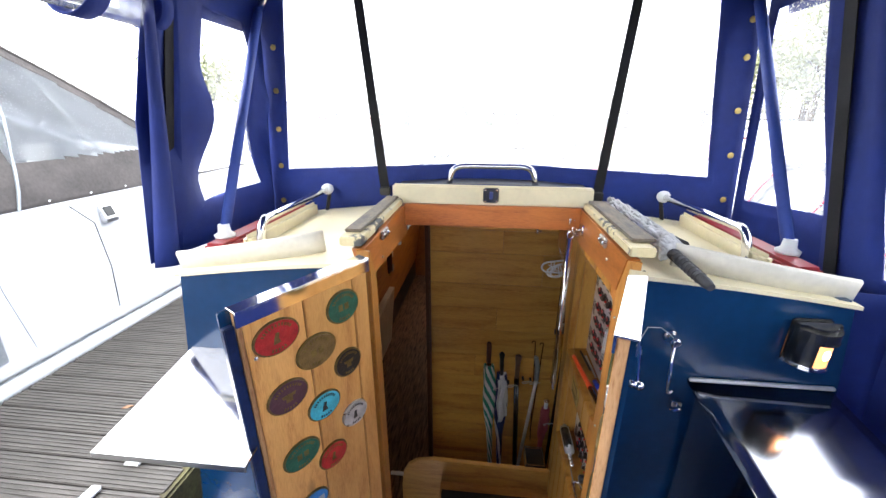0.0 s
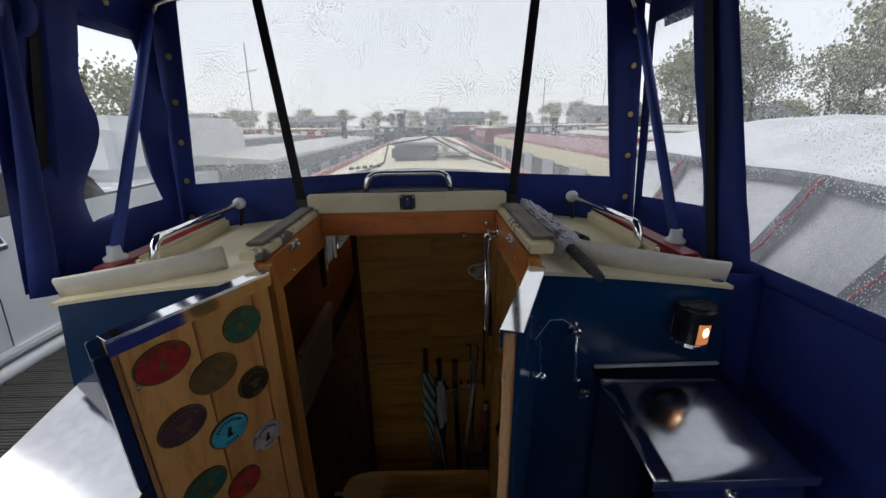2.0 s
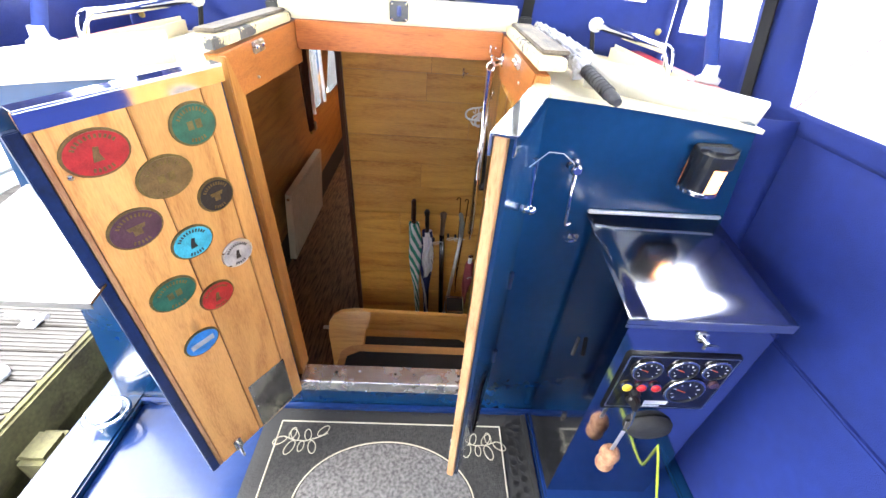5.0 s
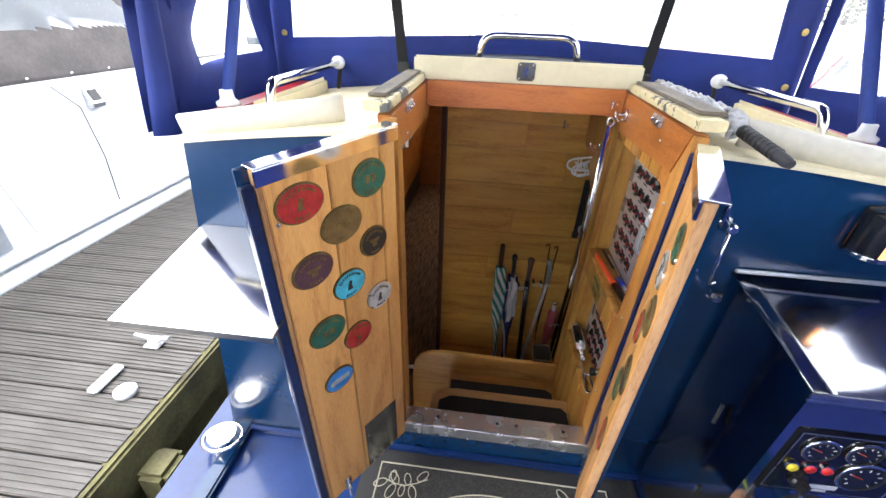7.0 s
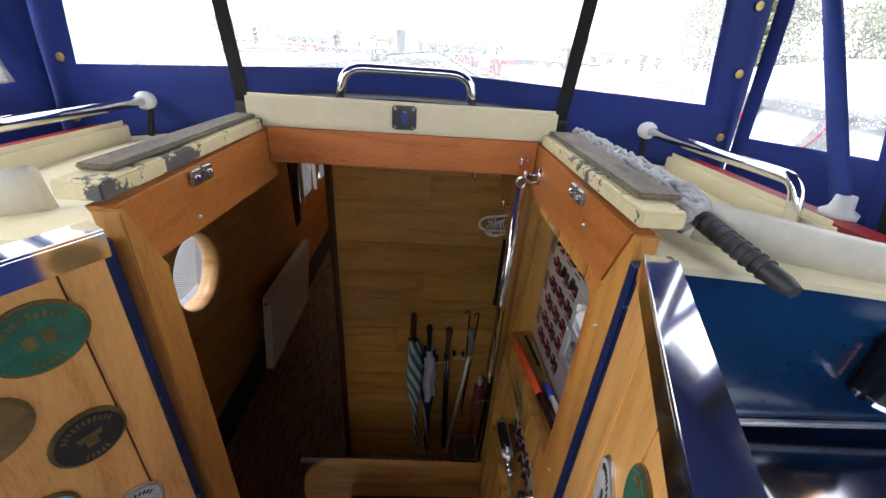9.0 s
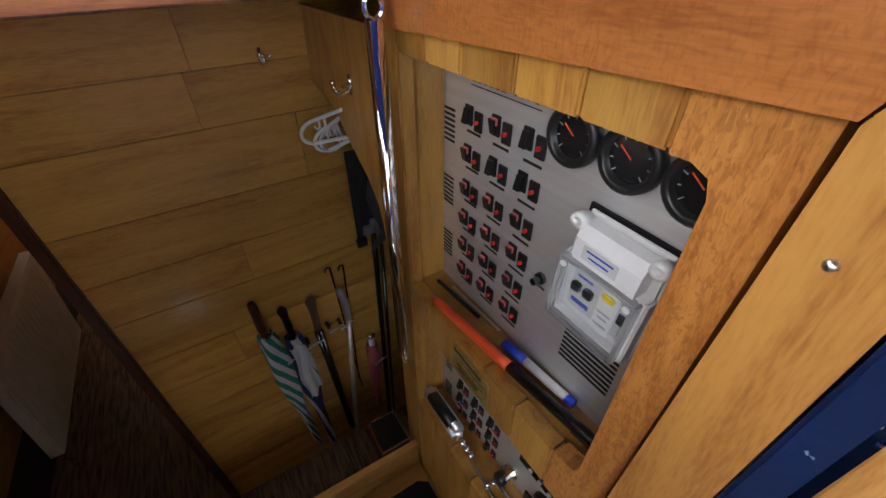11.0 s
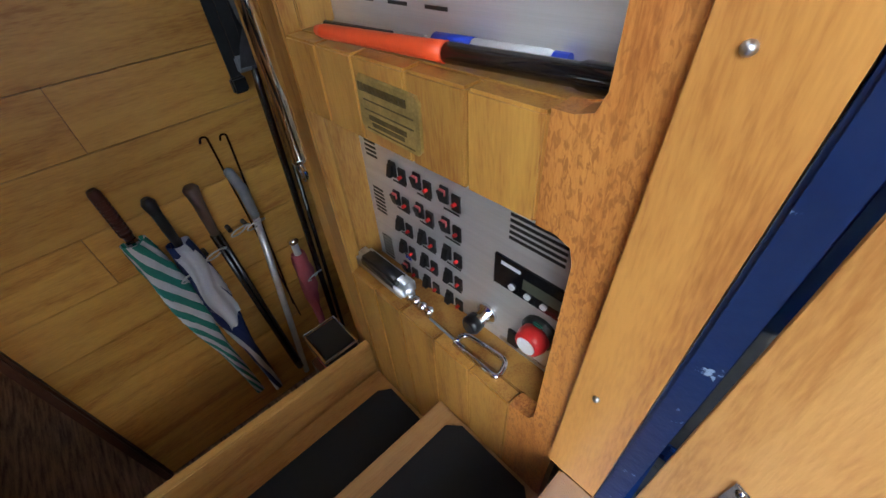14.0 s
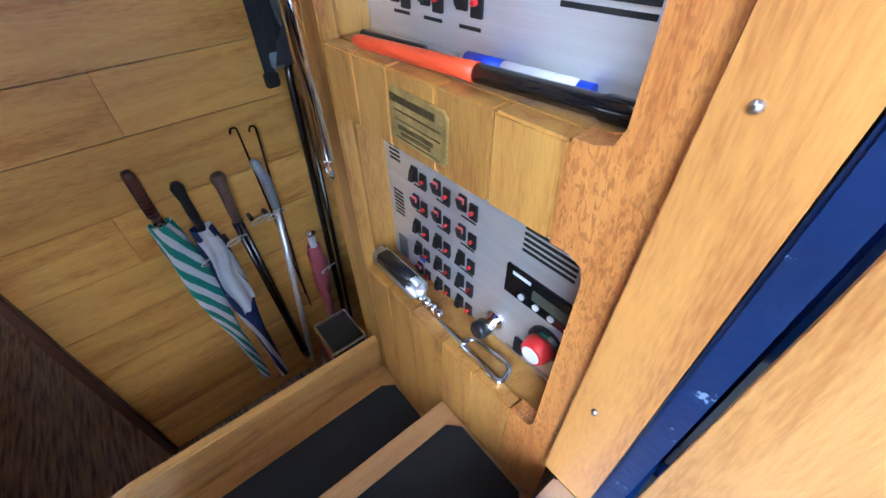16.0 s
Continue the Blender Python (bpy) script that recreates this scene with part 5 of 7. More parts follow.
def spray(cx, cy, sx_, sy_):
    bm = bmesh.new()
    tube([(cx + sx_ * x, cy + sy_ * y, 0.0125) for x, y in ((-0.085, 0.03), (-0.05, 0.012), (-0.01, -0.002), (0.03, 0.0), (0.07, 0.014))], 0.0022, 5, bm)
    for px, py, ang, ln_ in ((-0.05, 0.02, 2.3, 0.05), (-0.02, 0.0, 1.3, 0.045), (0.02, 0.0, 1.0, 0.05), (0.045, 0.004, 1.7, 0.045), (-0.03, 0.0, -1.9, 0.05), (0.03, -0.002, -1.2, 0.055), (0.06, 0.01, -0.5, 0.05), (0.0, -0.002, -1.5, 0.04)):
        pts = []
        for k in range(13):
            t = 2 * math.pi * k / 12
            lx, ly = ln_ * (0.5 - 0.5 * math.cos(t)), 0.26 * ln_ * math.sin(t)
            pts.append((cx + sx_ * (px + lx * math.cos(ang) - ly * math.sin(ang)), cy + sy_ * (py + lx * math.sin(ang) + ly * math.cos(ang)), 0.0125))
        tube(pts, 0.0019, 5, bm)
    part("flower_spray", bm, MAT_LINE, mat, "cream outlined flower spray")


spray(0.335, 1.335, 1, 1)
spray(-0.30, 1.335, -1, 1)
spray(0.335, 0.94, 1, -1)
spray(-0.30, 0.94, -1, -1)

# ---- steps down into the cabin ----
steps = thing("cabin_steps", (0.07, 1.85, FLOOR_Z), "varnished timber cabin steps with black anti-slip treads", "steps")
part("tread", prism([(-0.26, 1.558), (0.350, 1.558), (0.350, 1.828), (-0.15, 1.828), (-0.22, 1.815), (-0.255, 1.78)], 0.028, axes((0, 0, -0.048), X, Y, Z), 0.004), PALE_Y, steps, "upper tread")
part("tread_pad", prism([(-0.23, 1.575), (0.32, 1.575), (0.342, 1.60), (0.342, 1.755), (0.32, 1.780), (-0.17, 1.780), (-0.22, 1.75)], 0.003, axes((0, 0, -0.0198), X, Y, Z), 0.001), GRIT, steps, "black anti-slip pad")
part("riser", box(-0.15, 0.350, 1.805, 1.823, -0.24, -0.0485, 0.002), STAIR_X, steps)
part("tread", box(-0.20, 0.350, 1.824, 2.106, -0.250, -0.225, 0.003), STAIR_X, steps, "lower tread")
part("tread_pad", prism([(-0.19, 1.87), (0.31, 1.87), (0.34, 1.90), (0.34, 2.03), (0.31, 2.052), (-0.19, 2.052)], 0.003, axes((0, 0, -0.2248), X, Y, Z), 0.001), GRIT, steps, "black anti-slip pad")
part("front_board", prism([(0.350, FLOOR_Z), (0.350, -0.10), (-0.24, -0.085), (-0.32, -0.10), (-0.37, -0.135), (-0.40, -0.19), (-0.41, -0.28), (-0.41, FLOOR_Z)], 0.022, axes((0, 2.130, 0), X, Z, -Y), 0.003), STAIR_X, steps, "tall front board with a rounded corner")
part("side_board", prism([(1.56, FLOOR_Z), (1.56, -0.051), (1.80, -0.051), (1.822, -0.20), (1.84, -0.251), (2.105, -0.251), (2.105, FLOOR_Z)], 0.018, axes((-0.20, 0, 0), Y, Z, X), 0.002), STAIR_X, steps)
tray = thing("metal_box", (0.30, 2.2, -0.12), "small chrome edged box resting behind the step", "box")
part("body", box(0.235, 0.33, 2.14, 2.26, -0.14, -0.094, 0.006), BLACK, tray)
part("rim", tube([(0.235, 2.14, -0.093), (0.33, 2.14, -0.093), (0.33, 2.26, -0.093), (0.235, 2.26, -0.093), (0.235, 2.14, -0.093)], 0.004, 8), CHROME, tray, "chrome rim")
part("red_lid", box(0.27, 0.345, 2.32, 2.42, -0.42, -0.34, 0.02), RED_PLASTIC, tray, smooth=True)
part("stand", box(0.25, 0.345, 2.14, 2.43, FLOOR_Z, -0.421, 0.004), DARK_Z, tray)
part("prop", box(0.28, 0.33, 2.15, 2.2, -0.42, -0.141, 0.003), DARK_Z, tray)

# ---- switch panels ----
PX = 0.436


def pm_at(y, z):
    """On the panel's face: x runs aft to the right of one who faces it, y up, z out of it."""
    return axes((PX, y, z), -Y, Z, -X)


def rocker(y, z, lit, on, parent, w=0.022, h=0.034):
    sw = part("switch", box(-w / 2, w / 2, -h / 2, h / 2, 0, 0.004, 0.001, None, pm_at(y + 0.013, z)), BLACK, parent)
    r = part("rocker", prism([(-h * .36, 0), (h * .36, 0), (h * .36, 0.009 if on else 0.004), (-h * .36, 0.004 if on else 0.009)], w * 0.66, axes((PX - 0.004, y + 0.013 + w * .33, z), Z, -X, -Y)), BLACK, sw)
    if lit:
        part("lit_tip", box(-w * .34, w * .34, h * .04, h * .40, 0.004, 0.0098, 0.001, None, pm_at(y + 0.013, z)), PINK_LIT, sw, "red rocker tip")
    br = part("breaker", box(-w / 2, w / 2, -h / 2, h / 2, 0, 0.004, 0.001, None, pm_at(y - 0.012, z - 0.005)), BLACK, parent)
    part("button", lathe([(0.0034, 0), (0.0034, 0.006), (0.002, 0.007)], pm_at(y - 0.012, z - 0.005) @ Matrix.Translation((0, 0, 0.004)), 10), RED_PLASTIC, br)


def switch_panel(name, z0, z1, label):
    p = thing(name, (PX, 1.84, z0), label, "switch panel", "switch panels")
    part("face_plate", box(PX, PX + 0.004, 1.585, 2.14, z0 - 0.05, z1 + 0.03, 0.0), STEEL_PANEL, p, "brushed stainless face plate")
    return p


upper = switch_panel("switch_panel", UP[0], UP[1], "brushed stainless electrical switch panel with rockers, gauges and vents")
rows_z = [1.029, 0.965, 0.900, 0.838, 0.776, 0.714]
LIT_UP = [(0, 1, 0), (1, 0, 0), (1, 1, 1), (1, 1, 1), (1, 1, 1), (1, 1, 1)]
for r, (z, lit) in enumerate(zip(rows_z, LIT_UP)):
    for c, y in enumerate((2.008, 1.941, 1.873)):
        rocker(y, z + 0.003 * c, lit[c], lit[c], upper, 0.019, 0.031)
label_rows = bmesh.new()
for z in rows_z:
    for y in (2.008, 1.941, 1.873):
        bars([(0, 0, 0.036, 0.004)], pm_at(y, z - 0.026) @ Matrix.Translation((0, 0, 0.0002)), label_rows)
part("label_print", label_rows, BLACK, upper)["kind"] = "stuff"
part("name_print", bars([(k * 0.0135 - 0.068, 0, 0.0095, 0.015) for k in range(6)] + [(0, -0.013, 0.150, 0.0014)], pm_at(1.945, 1.088) @ Matrix.Translation((0, 0, 0.0002))), BLACK, upper)
lettering("name_print", "TWO", 0.024, pm_at(1.945, 1.088) @ Matrix.Translation((0.046, 0, 0.0004)), BLACK, upper)
for y in (1.810, 1.733, 1.657):
    g = gauge(pm_at(y, 1.064), 0.034, upper, "black round gauge", 0.3, GREY_METAL)
    part("bezel_rim", lathe([(0.035, 0.0), (0.038, 0.004), (0.0365, 0.013), (0.032, 0.016), (0.0265, 0.013), (0.026, 0.004)], pm_at(y, 1.064), 28), BLACK, g, smooth=True)
for z in (0.997, 0.871, 0.745):
    part("side_vent", bars([(0, k * 0.009 - 0.027, 0.032, 0.0045) for k in range(7)], pm_at(2.078, z) @ Matrix.Translation((0, 0, 0.0002))), BLACK, upper, "row of vent slots")
part("grille", bars([(0, k * 0.0098 - 0.034, 0.092, 0.0048) for k in range(8)], pm_at(1.708, 0.760) @ Matrix.Translation((0, 0, 0.0002))), BLACK, upper, "louvred vent slots")
part("key_button", lathe([(0.010, 0), (0.010, 0.005), (0.006, 0.006), (0.006, 0.018)], pm_at(1.818, 0.836), 12), DARK_TUBE, upper)
part("key_label", bars([(0, 0, 0.02, 0.004)], pm_at(1.818, 0.818) @ Matrix.Translation((0, 0, 0.0002))), BLACK, upper)

rcd = thing("breaker_box", (0.40, 1.72, 0.80), "white plastic breaker box with a clear cover on the switch panel", "breaker box")
RC = pm_at(1.705, 0.905) @ Matrix.Rotation(radians(-2), 4, "Z") @ Matrix.Diagonal((0.92, 0.82, 0.62, 1))
part("gasket", box(-0.071, 0.069, -0.088, 0.111, 0.0003, 0.006, 0.002, None, RC), BLACK, rcd, "black rubber gasket")
part("case", box(-0.068, 0.066, -0.085, 0.108, 0.0062, 0.030, 0.009, None, RC), WHITE_PLASTIC, rcd, "white moulded case")
part("top_block", prism([(0.030, 0.046), (0.066, 0.046), (0.066, 0.082), (0.052, 0.100), (0.030, 0.104)], 0.096, RC @ axes((-0.050, 0, 0), Z, Y, -X) @ Matrix.Translation((0, 0, -0.096)), 0.003), WHITE_PLASTIC, rcd, "white raised block")
for x in (-0.064, 0.056):
    part("side_wall", box(x, x + 0.007, -0.080, 0.046, 0.0302, 0.056, 0.003, None, RC), WHITE_PLASTIC, rcd)
part("side_wall", box(-0.057, 0.056, -0.080, -0.073, 0.0302, 0.056, 0.003, None, RC), WHITE_PLASTIC, rcd)
for x in (-0.058, 0.055):
    part("screw_boss", lathe([(0.011, 0.03), (0.013, 0.05), (0.011, 0.058), (0.004, 0.058), (0.004, 0.054)], RC @ Matrix.Translation((x, 0.098, 0)), 14), WHITE_PLASTIC, rcd, smooth=True)
mod = part("breaker_module", box(-0.044, 0.044, -0.052, 0.022, 0.0302, 0.048, 0.003, None, RC), GREY_PLASTIC, rcd)
part("trip_block", box(0.004, 0.032, -0.056, 0.028, 0.0482, 0.056, 0.002, None, RC), WHITE_PLASTIC, mod, "white trip block")
part("test_button", box(0.008, 0.028, 0.010, 0.022, 0.0562, 0.064, 0.003, None, RC), YELLOW, mod, "yellow test button")
for x in (-0.032, -0.012):
    part("toggle", box(x - 0.007, x + 0.007, -0.014, 0.002, 0.0482, 0.060, 0.002, None, RC), BLACK, mod)
part("dark_gap", box(0.034, 0.043, -0.020, 0.0, 0.0482, 0.050, 0.0, None, RC), DARK_TUBE, mod)
part("print", bars([(-0.022, -0.036, 0.030, 0.008), (-0.024, 0.012, 0.024, 0.004)], RC @ Matrix.Translation((0, 0, 0.0482))), BLUE_PLASTIC, mod)
part("print", bars([(0.018, -0.016, 0.020, 0.003), (0.018, -0.026, 0.016, 0.003), (0.018, -0.040, 0.020, 0.004)], RC @ Matrix.Translation((0, 0, 0.0562))), GREY_METAL, mod)
cov = part("clear_cover", box(-0.058, 0.056, -0.074, 0.044, 0.0565, 0.076, 0.005, None, RC), CLEAR, rcd, "clear hinged cover")
cov.visible_shadow = False
for a, b, c, d in ((-0.060, -0.054, -0.076, 0.046), (0.052, 0.058, -0.076, 0.046), (-0.054, 0.052, 0.040, 0.046), (-0.054, 0.052, -0.076, -0.070)):
    rim = part("cover_rim", box(a, b, c, d, 0.058, 0.0785, 0.002, None, RC), MISTED, rcd, "thick clear rim of the cover")
    rim.visible_shadow = False
for x in (-0.050, 0.048):
    part("cover_screw", lathe([(0.005, 0.0766), (0.005, 0.080)], RC @ Matrix.Translation((x, 0.034, 0)), 10), WHITE_PLASTIC, rcd)
part("name_sticker", bars([(0.0, 0.0, 0.052, 0.024)], RC @ Matrix.Translation((-0.008, 0.066, 0.0662))), GREY_PLASTIC, rcd, "silver label")
part("sticker_print", bars([(0.0, 0.005, 0.04, 0.0025), (0.0, -0.004, 0.03, 0.0025)], RC @ Matrix.Translation((-0.008, 0.066, 0.0672))), BLUE_PLASTIC, rcd)

lower = switch_panel("switch_panel", LOW[0], LOW[1], "brushed stainless electrical panel with rockers, charger display and isolator")
rows_l = [0.500, 0.438, 0.379, 0.320, 0.262, 0.203]
LIT_LOW = [(1, 1, 1), (0, 1, 1), (1, 1, 1), (0, 0, 0), (0, 0, 0), (1, 0, 0)]
for z, lit in zip(rows_l, LIT_LOW):
    for c, y in enumerate((1.990, 1.926, 1.862)):
        rocker(y, z + 0.002 * c, lit[c], lit[c], lower, 0.018, 0.030)
label_rows = bmesh.new()
for z in rows_l:
    for y in (1.990, 1.926, 1.862):
        bars([(0, 0, 0.034, 0.0035)], pm_at(y, z - 0.023) @ Matrix.Translation((0, 0, 0.0002)), label_rows)
part("label_print", label_rows, BLACK, lower)["kind"] = "stuff"
part("blue_tag", bars([(0, 0, 0.018, 0.007)], pm_at(1.996, 0.232) @ Matrix.Translation((0, 0, 0.0004))), BLUE_PLASTIC, lower)
part("grille", bars([(0, k * 0.0098 - 0.034, 0.088, 0.0048) for k in range(8)], pm_at(1.706, 0.462) @ Matrix.Translation((0, 0, 0.0002))), BLACK, lower, "louvred vent slots")
for z in (0.470, 0.345, 0.225):
    part("side_vent", bars([(0, k * 0.009 - 0.027, 0.032, 0.0045) for k in range(7)], pm_at(2.064, z) @ Matrix.Translation((0, 0, 0.0002))), BLACK, lower, "row of vent slots")
DM = pm_at(1.704, 0.360)
disp = part("charger_display", box(-0.066, 0.085, -0.030, 0.030, 0, 0.005, 0.001, None, DM), BLACK_GLOSS, lower, "black charger display")
part("screen", bars([(0.022, 0.002, 0.068, 0.020)], DM @ Matrix.Translation((0, 0, 0.0052))), LCD, disp)
for x in (-0.030, -0.002, 0.026, 0.056):
    part("push_button", lathe([(0.0055, 0), (0.0055, 0.003)], DM @ Matrix.Translation((x, -0.018, 0.005)), 10), WHITE_PLASTIC, disp)
part("maker_bar", bars([(-0.035, 0.020, 0.034, 0.006)], DM @ Matrix.Translation((0, 0, 0.0052))), WHITE_PLASTIC, disp)
kk = part("key_isolator", lathe([(0.020, 0), (0.020, 0.006), (0.013, 0.010), (0.013, 0.028)], pm_at(1.782, 0.238), 16), CHROME, lower, smooth=True)
part("key_cap", lathe([(0.017, 0.022), (0.018, 0.040), (0.012, 0.046)], pm_at(1.785, 0.234), 12), BLACK, kk, "black key cap", True)
iso = part("battery_isolator", lathe([(0.031, 0), (0.031, 0.006), (0.026, 0.012)], pm_at(1.678, 0.280), 24), BLACK, lower)
rk = part("isolator_knob", lathe([(0.024, 0.010), (0.025, 0.022), (0.021, 0.034), (0.017, 0.036)], pm_at(1.678, 0.280), 20), RED_PLASTIC, iso, "red isolator knob", True)
part("knob_face", lathe([(0.016, 0.0362), (0.015, 0.0375)], pm_at(1.678, 0.280), 18), WHITE_PLASTIC, rk)
part("green_mark", box(-0.008, 0.008, 0.022, 0.030, 0.008, 0.014, 0.002, None, pm_at(1.678, 0.280)), ENAMEL["green"], iso)
part("breaker", box(-0.012, 0.012, -0.018, 0.018, 0, 0.006, 0.002, None, pm_at(1.722, 0.222)), BLACK, lower)
part("vent_plate_low", box(-0.05, 0.05, -0.004, 0.004, 0, 0.002, 0.0, None, pm_at(1.70, 0.20)), STEEL, lower)

bp = thing("builder_plate", (WX, 1.858, 0.56), "small engraved brass maker's plate on the timber wall", "brass plate")
BPM = axes((WX - 0.0005, 1.868, 0.600), -Y, Z, -X) @ Matrix.Rotation(radians(-2), 4, "Z")
part("plate", prism([(-0.054, -0.026), (-0.048, -0.034), (0.052, -0.034), (0.059, -0.026), (0.059, 0.028), (0.052, 0.035), (-0.048, 0.035), (-0.054, 0.028)], 0.003, BPM, 0.001), BRASS, bp)
part("engraving", bars([(0.0, 0.022, 0.075, 0.009), (0.003, 0.008, 0.09, 0.0015), (0.003, -0.004, 0.09, 0.0015), (0.0, -0.013, 0.07, 0.006), (0.0, -0.021, 0.06, 0.005), (0.003, -0.028, 0.09, 0.0015), (-0.044, 0.022, 0.010, 0.010)],
                            BPM @ Matrix.Translation((0, 0, 0.003))), BRASS_DULL, bp)["kind"] = "stuff"

# things on the ledges
torch = thing("torch_wand", (0.385, 1.85, 0.684), "black torch with an orange signal cone lying on the ledge", "torch")
TY = lambda y: (0.386 + (1.83 - y) * 0.10, y - 0.03, 0.666)
part("cone", tube([TY(2.045), TY(2.03), TY(1.86), TY(1.835)], 0, 14, radii=[0.006, 0.0085, 0.0098, 0.0105]), ORANGE, torch, "orange signal cone", True)
part("barrel", tube([TY(1.834), TY(1.70), TY(1.695), TY(1.655), TY(1.65), TY(1.622)], 0, 14, radii=[0.0098, 0.0098, 0.0115, 0.0115, 0.0122, 0.0122]), BLACK_GLOSS, torch, "black barrel", True)
pen = thing("marker_pen", (0.41, 1.79, 0.684), "white marker pen with blue cap lying on the ledge", "pen")
part("barrel", tube([(0.417, 1.80, 0.664), (0.424, 1.715, 0.664), (0.4245, 1.71, 0.664)], 0, 12, radii=[0.008, 0.008, 0.0065]), WHITE_PLASTIC, pen, smooth=True)
part("cap", tube([(0.412, 1.85, 0.664), (0.417, 1.799, 0.664)], 0.0088, 12), BLUE_PLASTIC, pen, "blue cap", True)
part("end_plug", tube([(0.4245, 1.71, 0.664), (0.4255, 1.695, 0.664)], 0.0075, 12), BLUE_PLASTIC, pen)
bpen = thing("ballpoint_pens", (0.40, 2.0, 0.684), "dark ballpoint pens lying on the ledge", "pens")
part("dark_pen", tube([(0.404, 2.065, 0.6595), (0.414, 1.93, 0.6595)], 0.0045, 8), BLACK, bpen)
part("silver_pen", tube([(0.418, 2.03, 0.659), (0.424, 1.88, 0.659)], 0.004, 8), STEEL, bpen)
knife = thing("box_cutter", (0.385, 2.0, 0.228), "silver and black utility knife lying on the lower ledge", "knife")
KM = axes((0.386, 2.01, 0.213), -Y, Z, -X)
part("body", box(-0.088, 0.082, -0.020, 0.026, -0.019, 0.019, 0.012, None, KM), ALUMINIUM, knife, smooth=True)
part("grip", box(-0.060, 0.055, 0.002, 0.0285, -0.012, 0.0205, 0.006, None, KM), BLACK, knife, "black grip", True)
chain = thing("ball_chain_clip", (0.385, 1.83, 0.228), "chrome ball chain with a snap hook on the ledge", "key chain")
for k in range(4):
    part("bead", ball((0.384, 1.935 - 0.019 * k, 0.203 + 0.002 * (k % 2)), 0.0105, u=10, v=7), CHROME, chain, smooth=True)
CP = lambda a, b: (0.372 + b, a, 0.1965)
part("cord", tube([CP(1.87, 0.006), CP(1.82, 0.004), CP(1.78, 0.004)], 0.0025, 6), GREY_METAL, chain)
part("snap_hook", tube(rounded([CP(1.80, 0.0), CP(1.80, 0.026), CP(1.71, 0.034), CP(1.70, -0.002), CP(1.80, 0.0)], 0.014), 0.0054, 8), CHROME, chain, "chrome snap hook", True)

# rail furniture: strike plates, hooks, screws
for s, y in ((1, 1.725), (-1, 1.725)):
    sp_ = thing("strike_plate", (s * 0.334, y, 1.245), "small chrome latch keep screwed to the hatch rail", "latch keep", "latch keeps")
    x0, x1 = (0.325, 0.3335) if s > 0 else (-0.3335, -0.325)
    part("plate", box(x0, x1, y - 0.034, y - 0.002, 1.245, 1.274, 0.003), STEEL, sp_)
    part("plate", box(x0, x1, y + 0.002, y + 0.034, 1.245, 1.274, 0.003), STEEL, sp_)
    for dy in (-0.02, 0.02):
        part("screw", ball((s * 0.3245, y + dy, 1.259), 0.005, u=8, v=5), CHROME, sp_)


def coat_hook(base, out, side):
    h = thing("coat_hook", base, "chrome double coat hook screwed to the timber", "coat hook", "chrome coat hooks")
    b, o, sd = Vector(base), Vector(out), Vector(side)
    part("plate", tube([b + Z * 0.022, b - Z * 0.018], 0.006, 8), CHROME, h, smooth=True)
    part("prong", tube([b - Z * 0.012, b + o * 0.022 - Z * 0.016, b + o * 0.034 - Z * 0.004, b + o * 0.036 + Z * 0.006], 0.0042, 8), CHROME, h, smooth=True)
    part("prong_tip", ball(b + o * 0.036 + Z * 0.009, 0.0065, u=10, v=7), CHROME, h, smooth=True)
    part("prong", tube([b + Z * 0.006, b + o * 0.016 + sd * 0.012, b + o * 0.024 + sd * 0.02 + Z * 0.006], 0.0036, 8), CHROME, h, smooth=True)


coat_hook((0.332, 1.99, 1.215), (-1, 0, 0), (0, 1, 0))
coat_hook((0.295, 2.076, 1.235), (0, -1, 0), (1, 0, 0))
coat_hook((0.36, 2.33, 1.02), (-1, 0, 0), (0, -1, 0))
coat_hook((0.25, 2.613, 1.04), (0, -1, 0), (1, 0, 0))
for x, y, z, nx in ((0.333, 1.676, 1.219, 1), (0.336, 1.551, 0.718, 1), (0.336, 1.550, 0.387, 1), (0.336, 1.5445, 1.098, 1), (-0.333, 1.70, 1.19, -1)):
    solo("wall_screw", ball((x, y, z), 0.0040, squash=1, u=8, v=6), STEEL, "bright screw head in the varnished timber", "screw", "wall screws", smooth=True)

pole = thing("hanging_rod", (0.305, 2.05, 0.49), "chrome rod hanging from a hook beside the switch panel", "rod")
part("tube", tube([(0.303, 2.050, 1.168), (0.303, 2.052, 0.50)], 0.0125, 14), CHROME, pole, smooth=True)
part("end_cap", ball((0.303, 2.052, 0.50), 0.0125), CHROME, pole, smooth=True)
part("end_eye", tube([Vector((0.303, 2.052 + 0.013 * math.cos(a), 0.476 + 0.014 * math.sin(a))) for a in [2 * math.pi * k / 14 for k in range(15)]], 0.003, 6), CHROME, pole)
part("top_eye", tube([Vector((0.303 + 0.012 * math.cos(a), 2.05, 1.182 + 0.014 * math.sin(a))) for a in [2 * math.pi * k / 14 for k in range(15)]], 0.0035, 6), CHROME, pole)

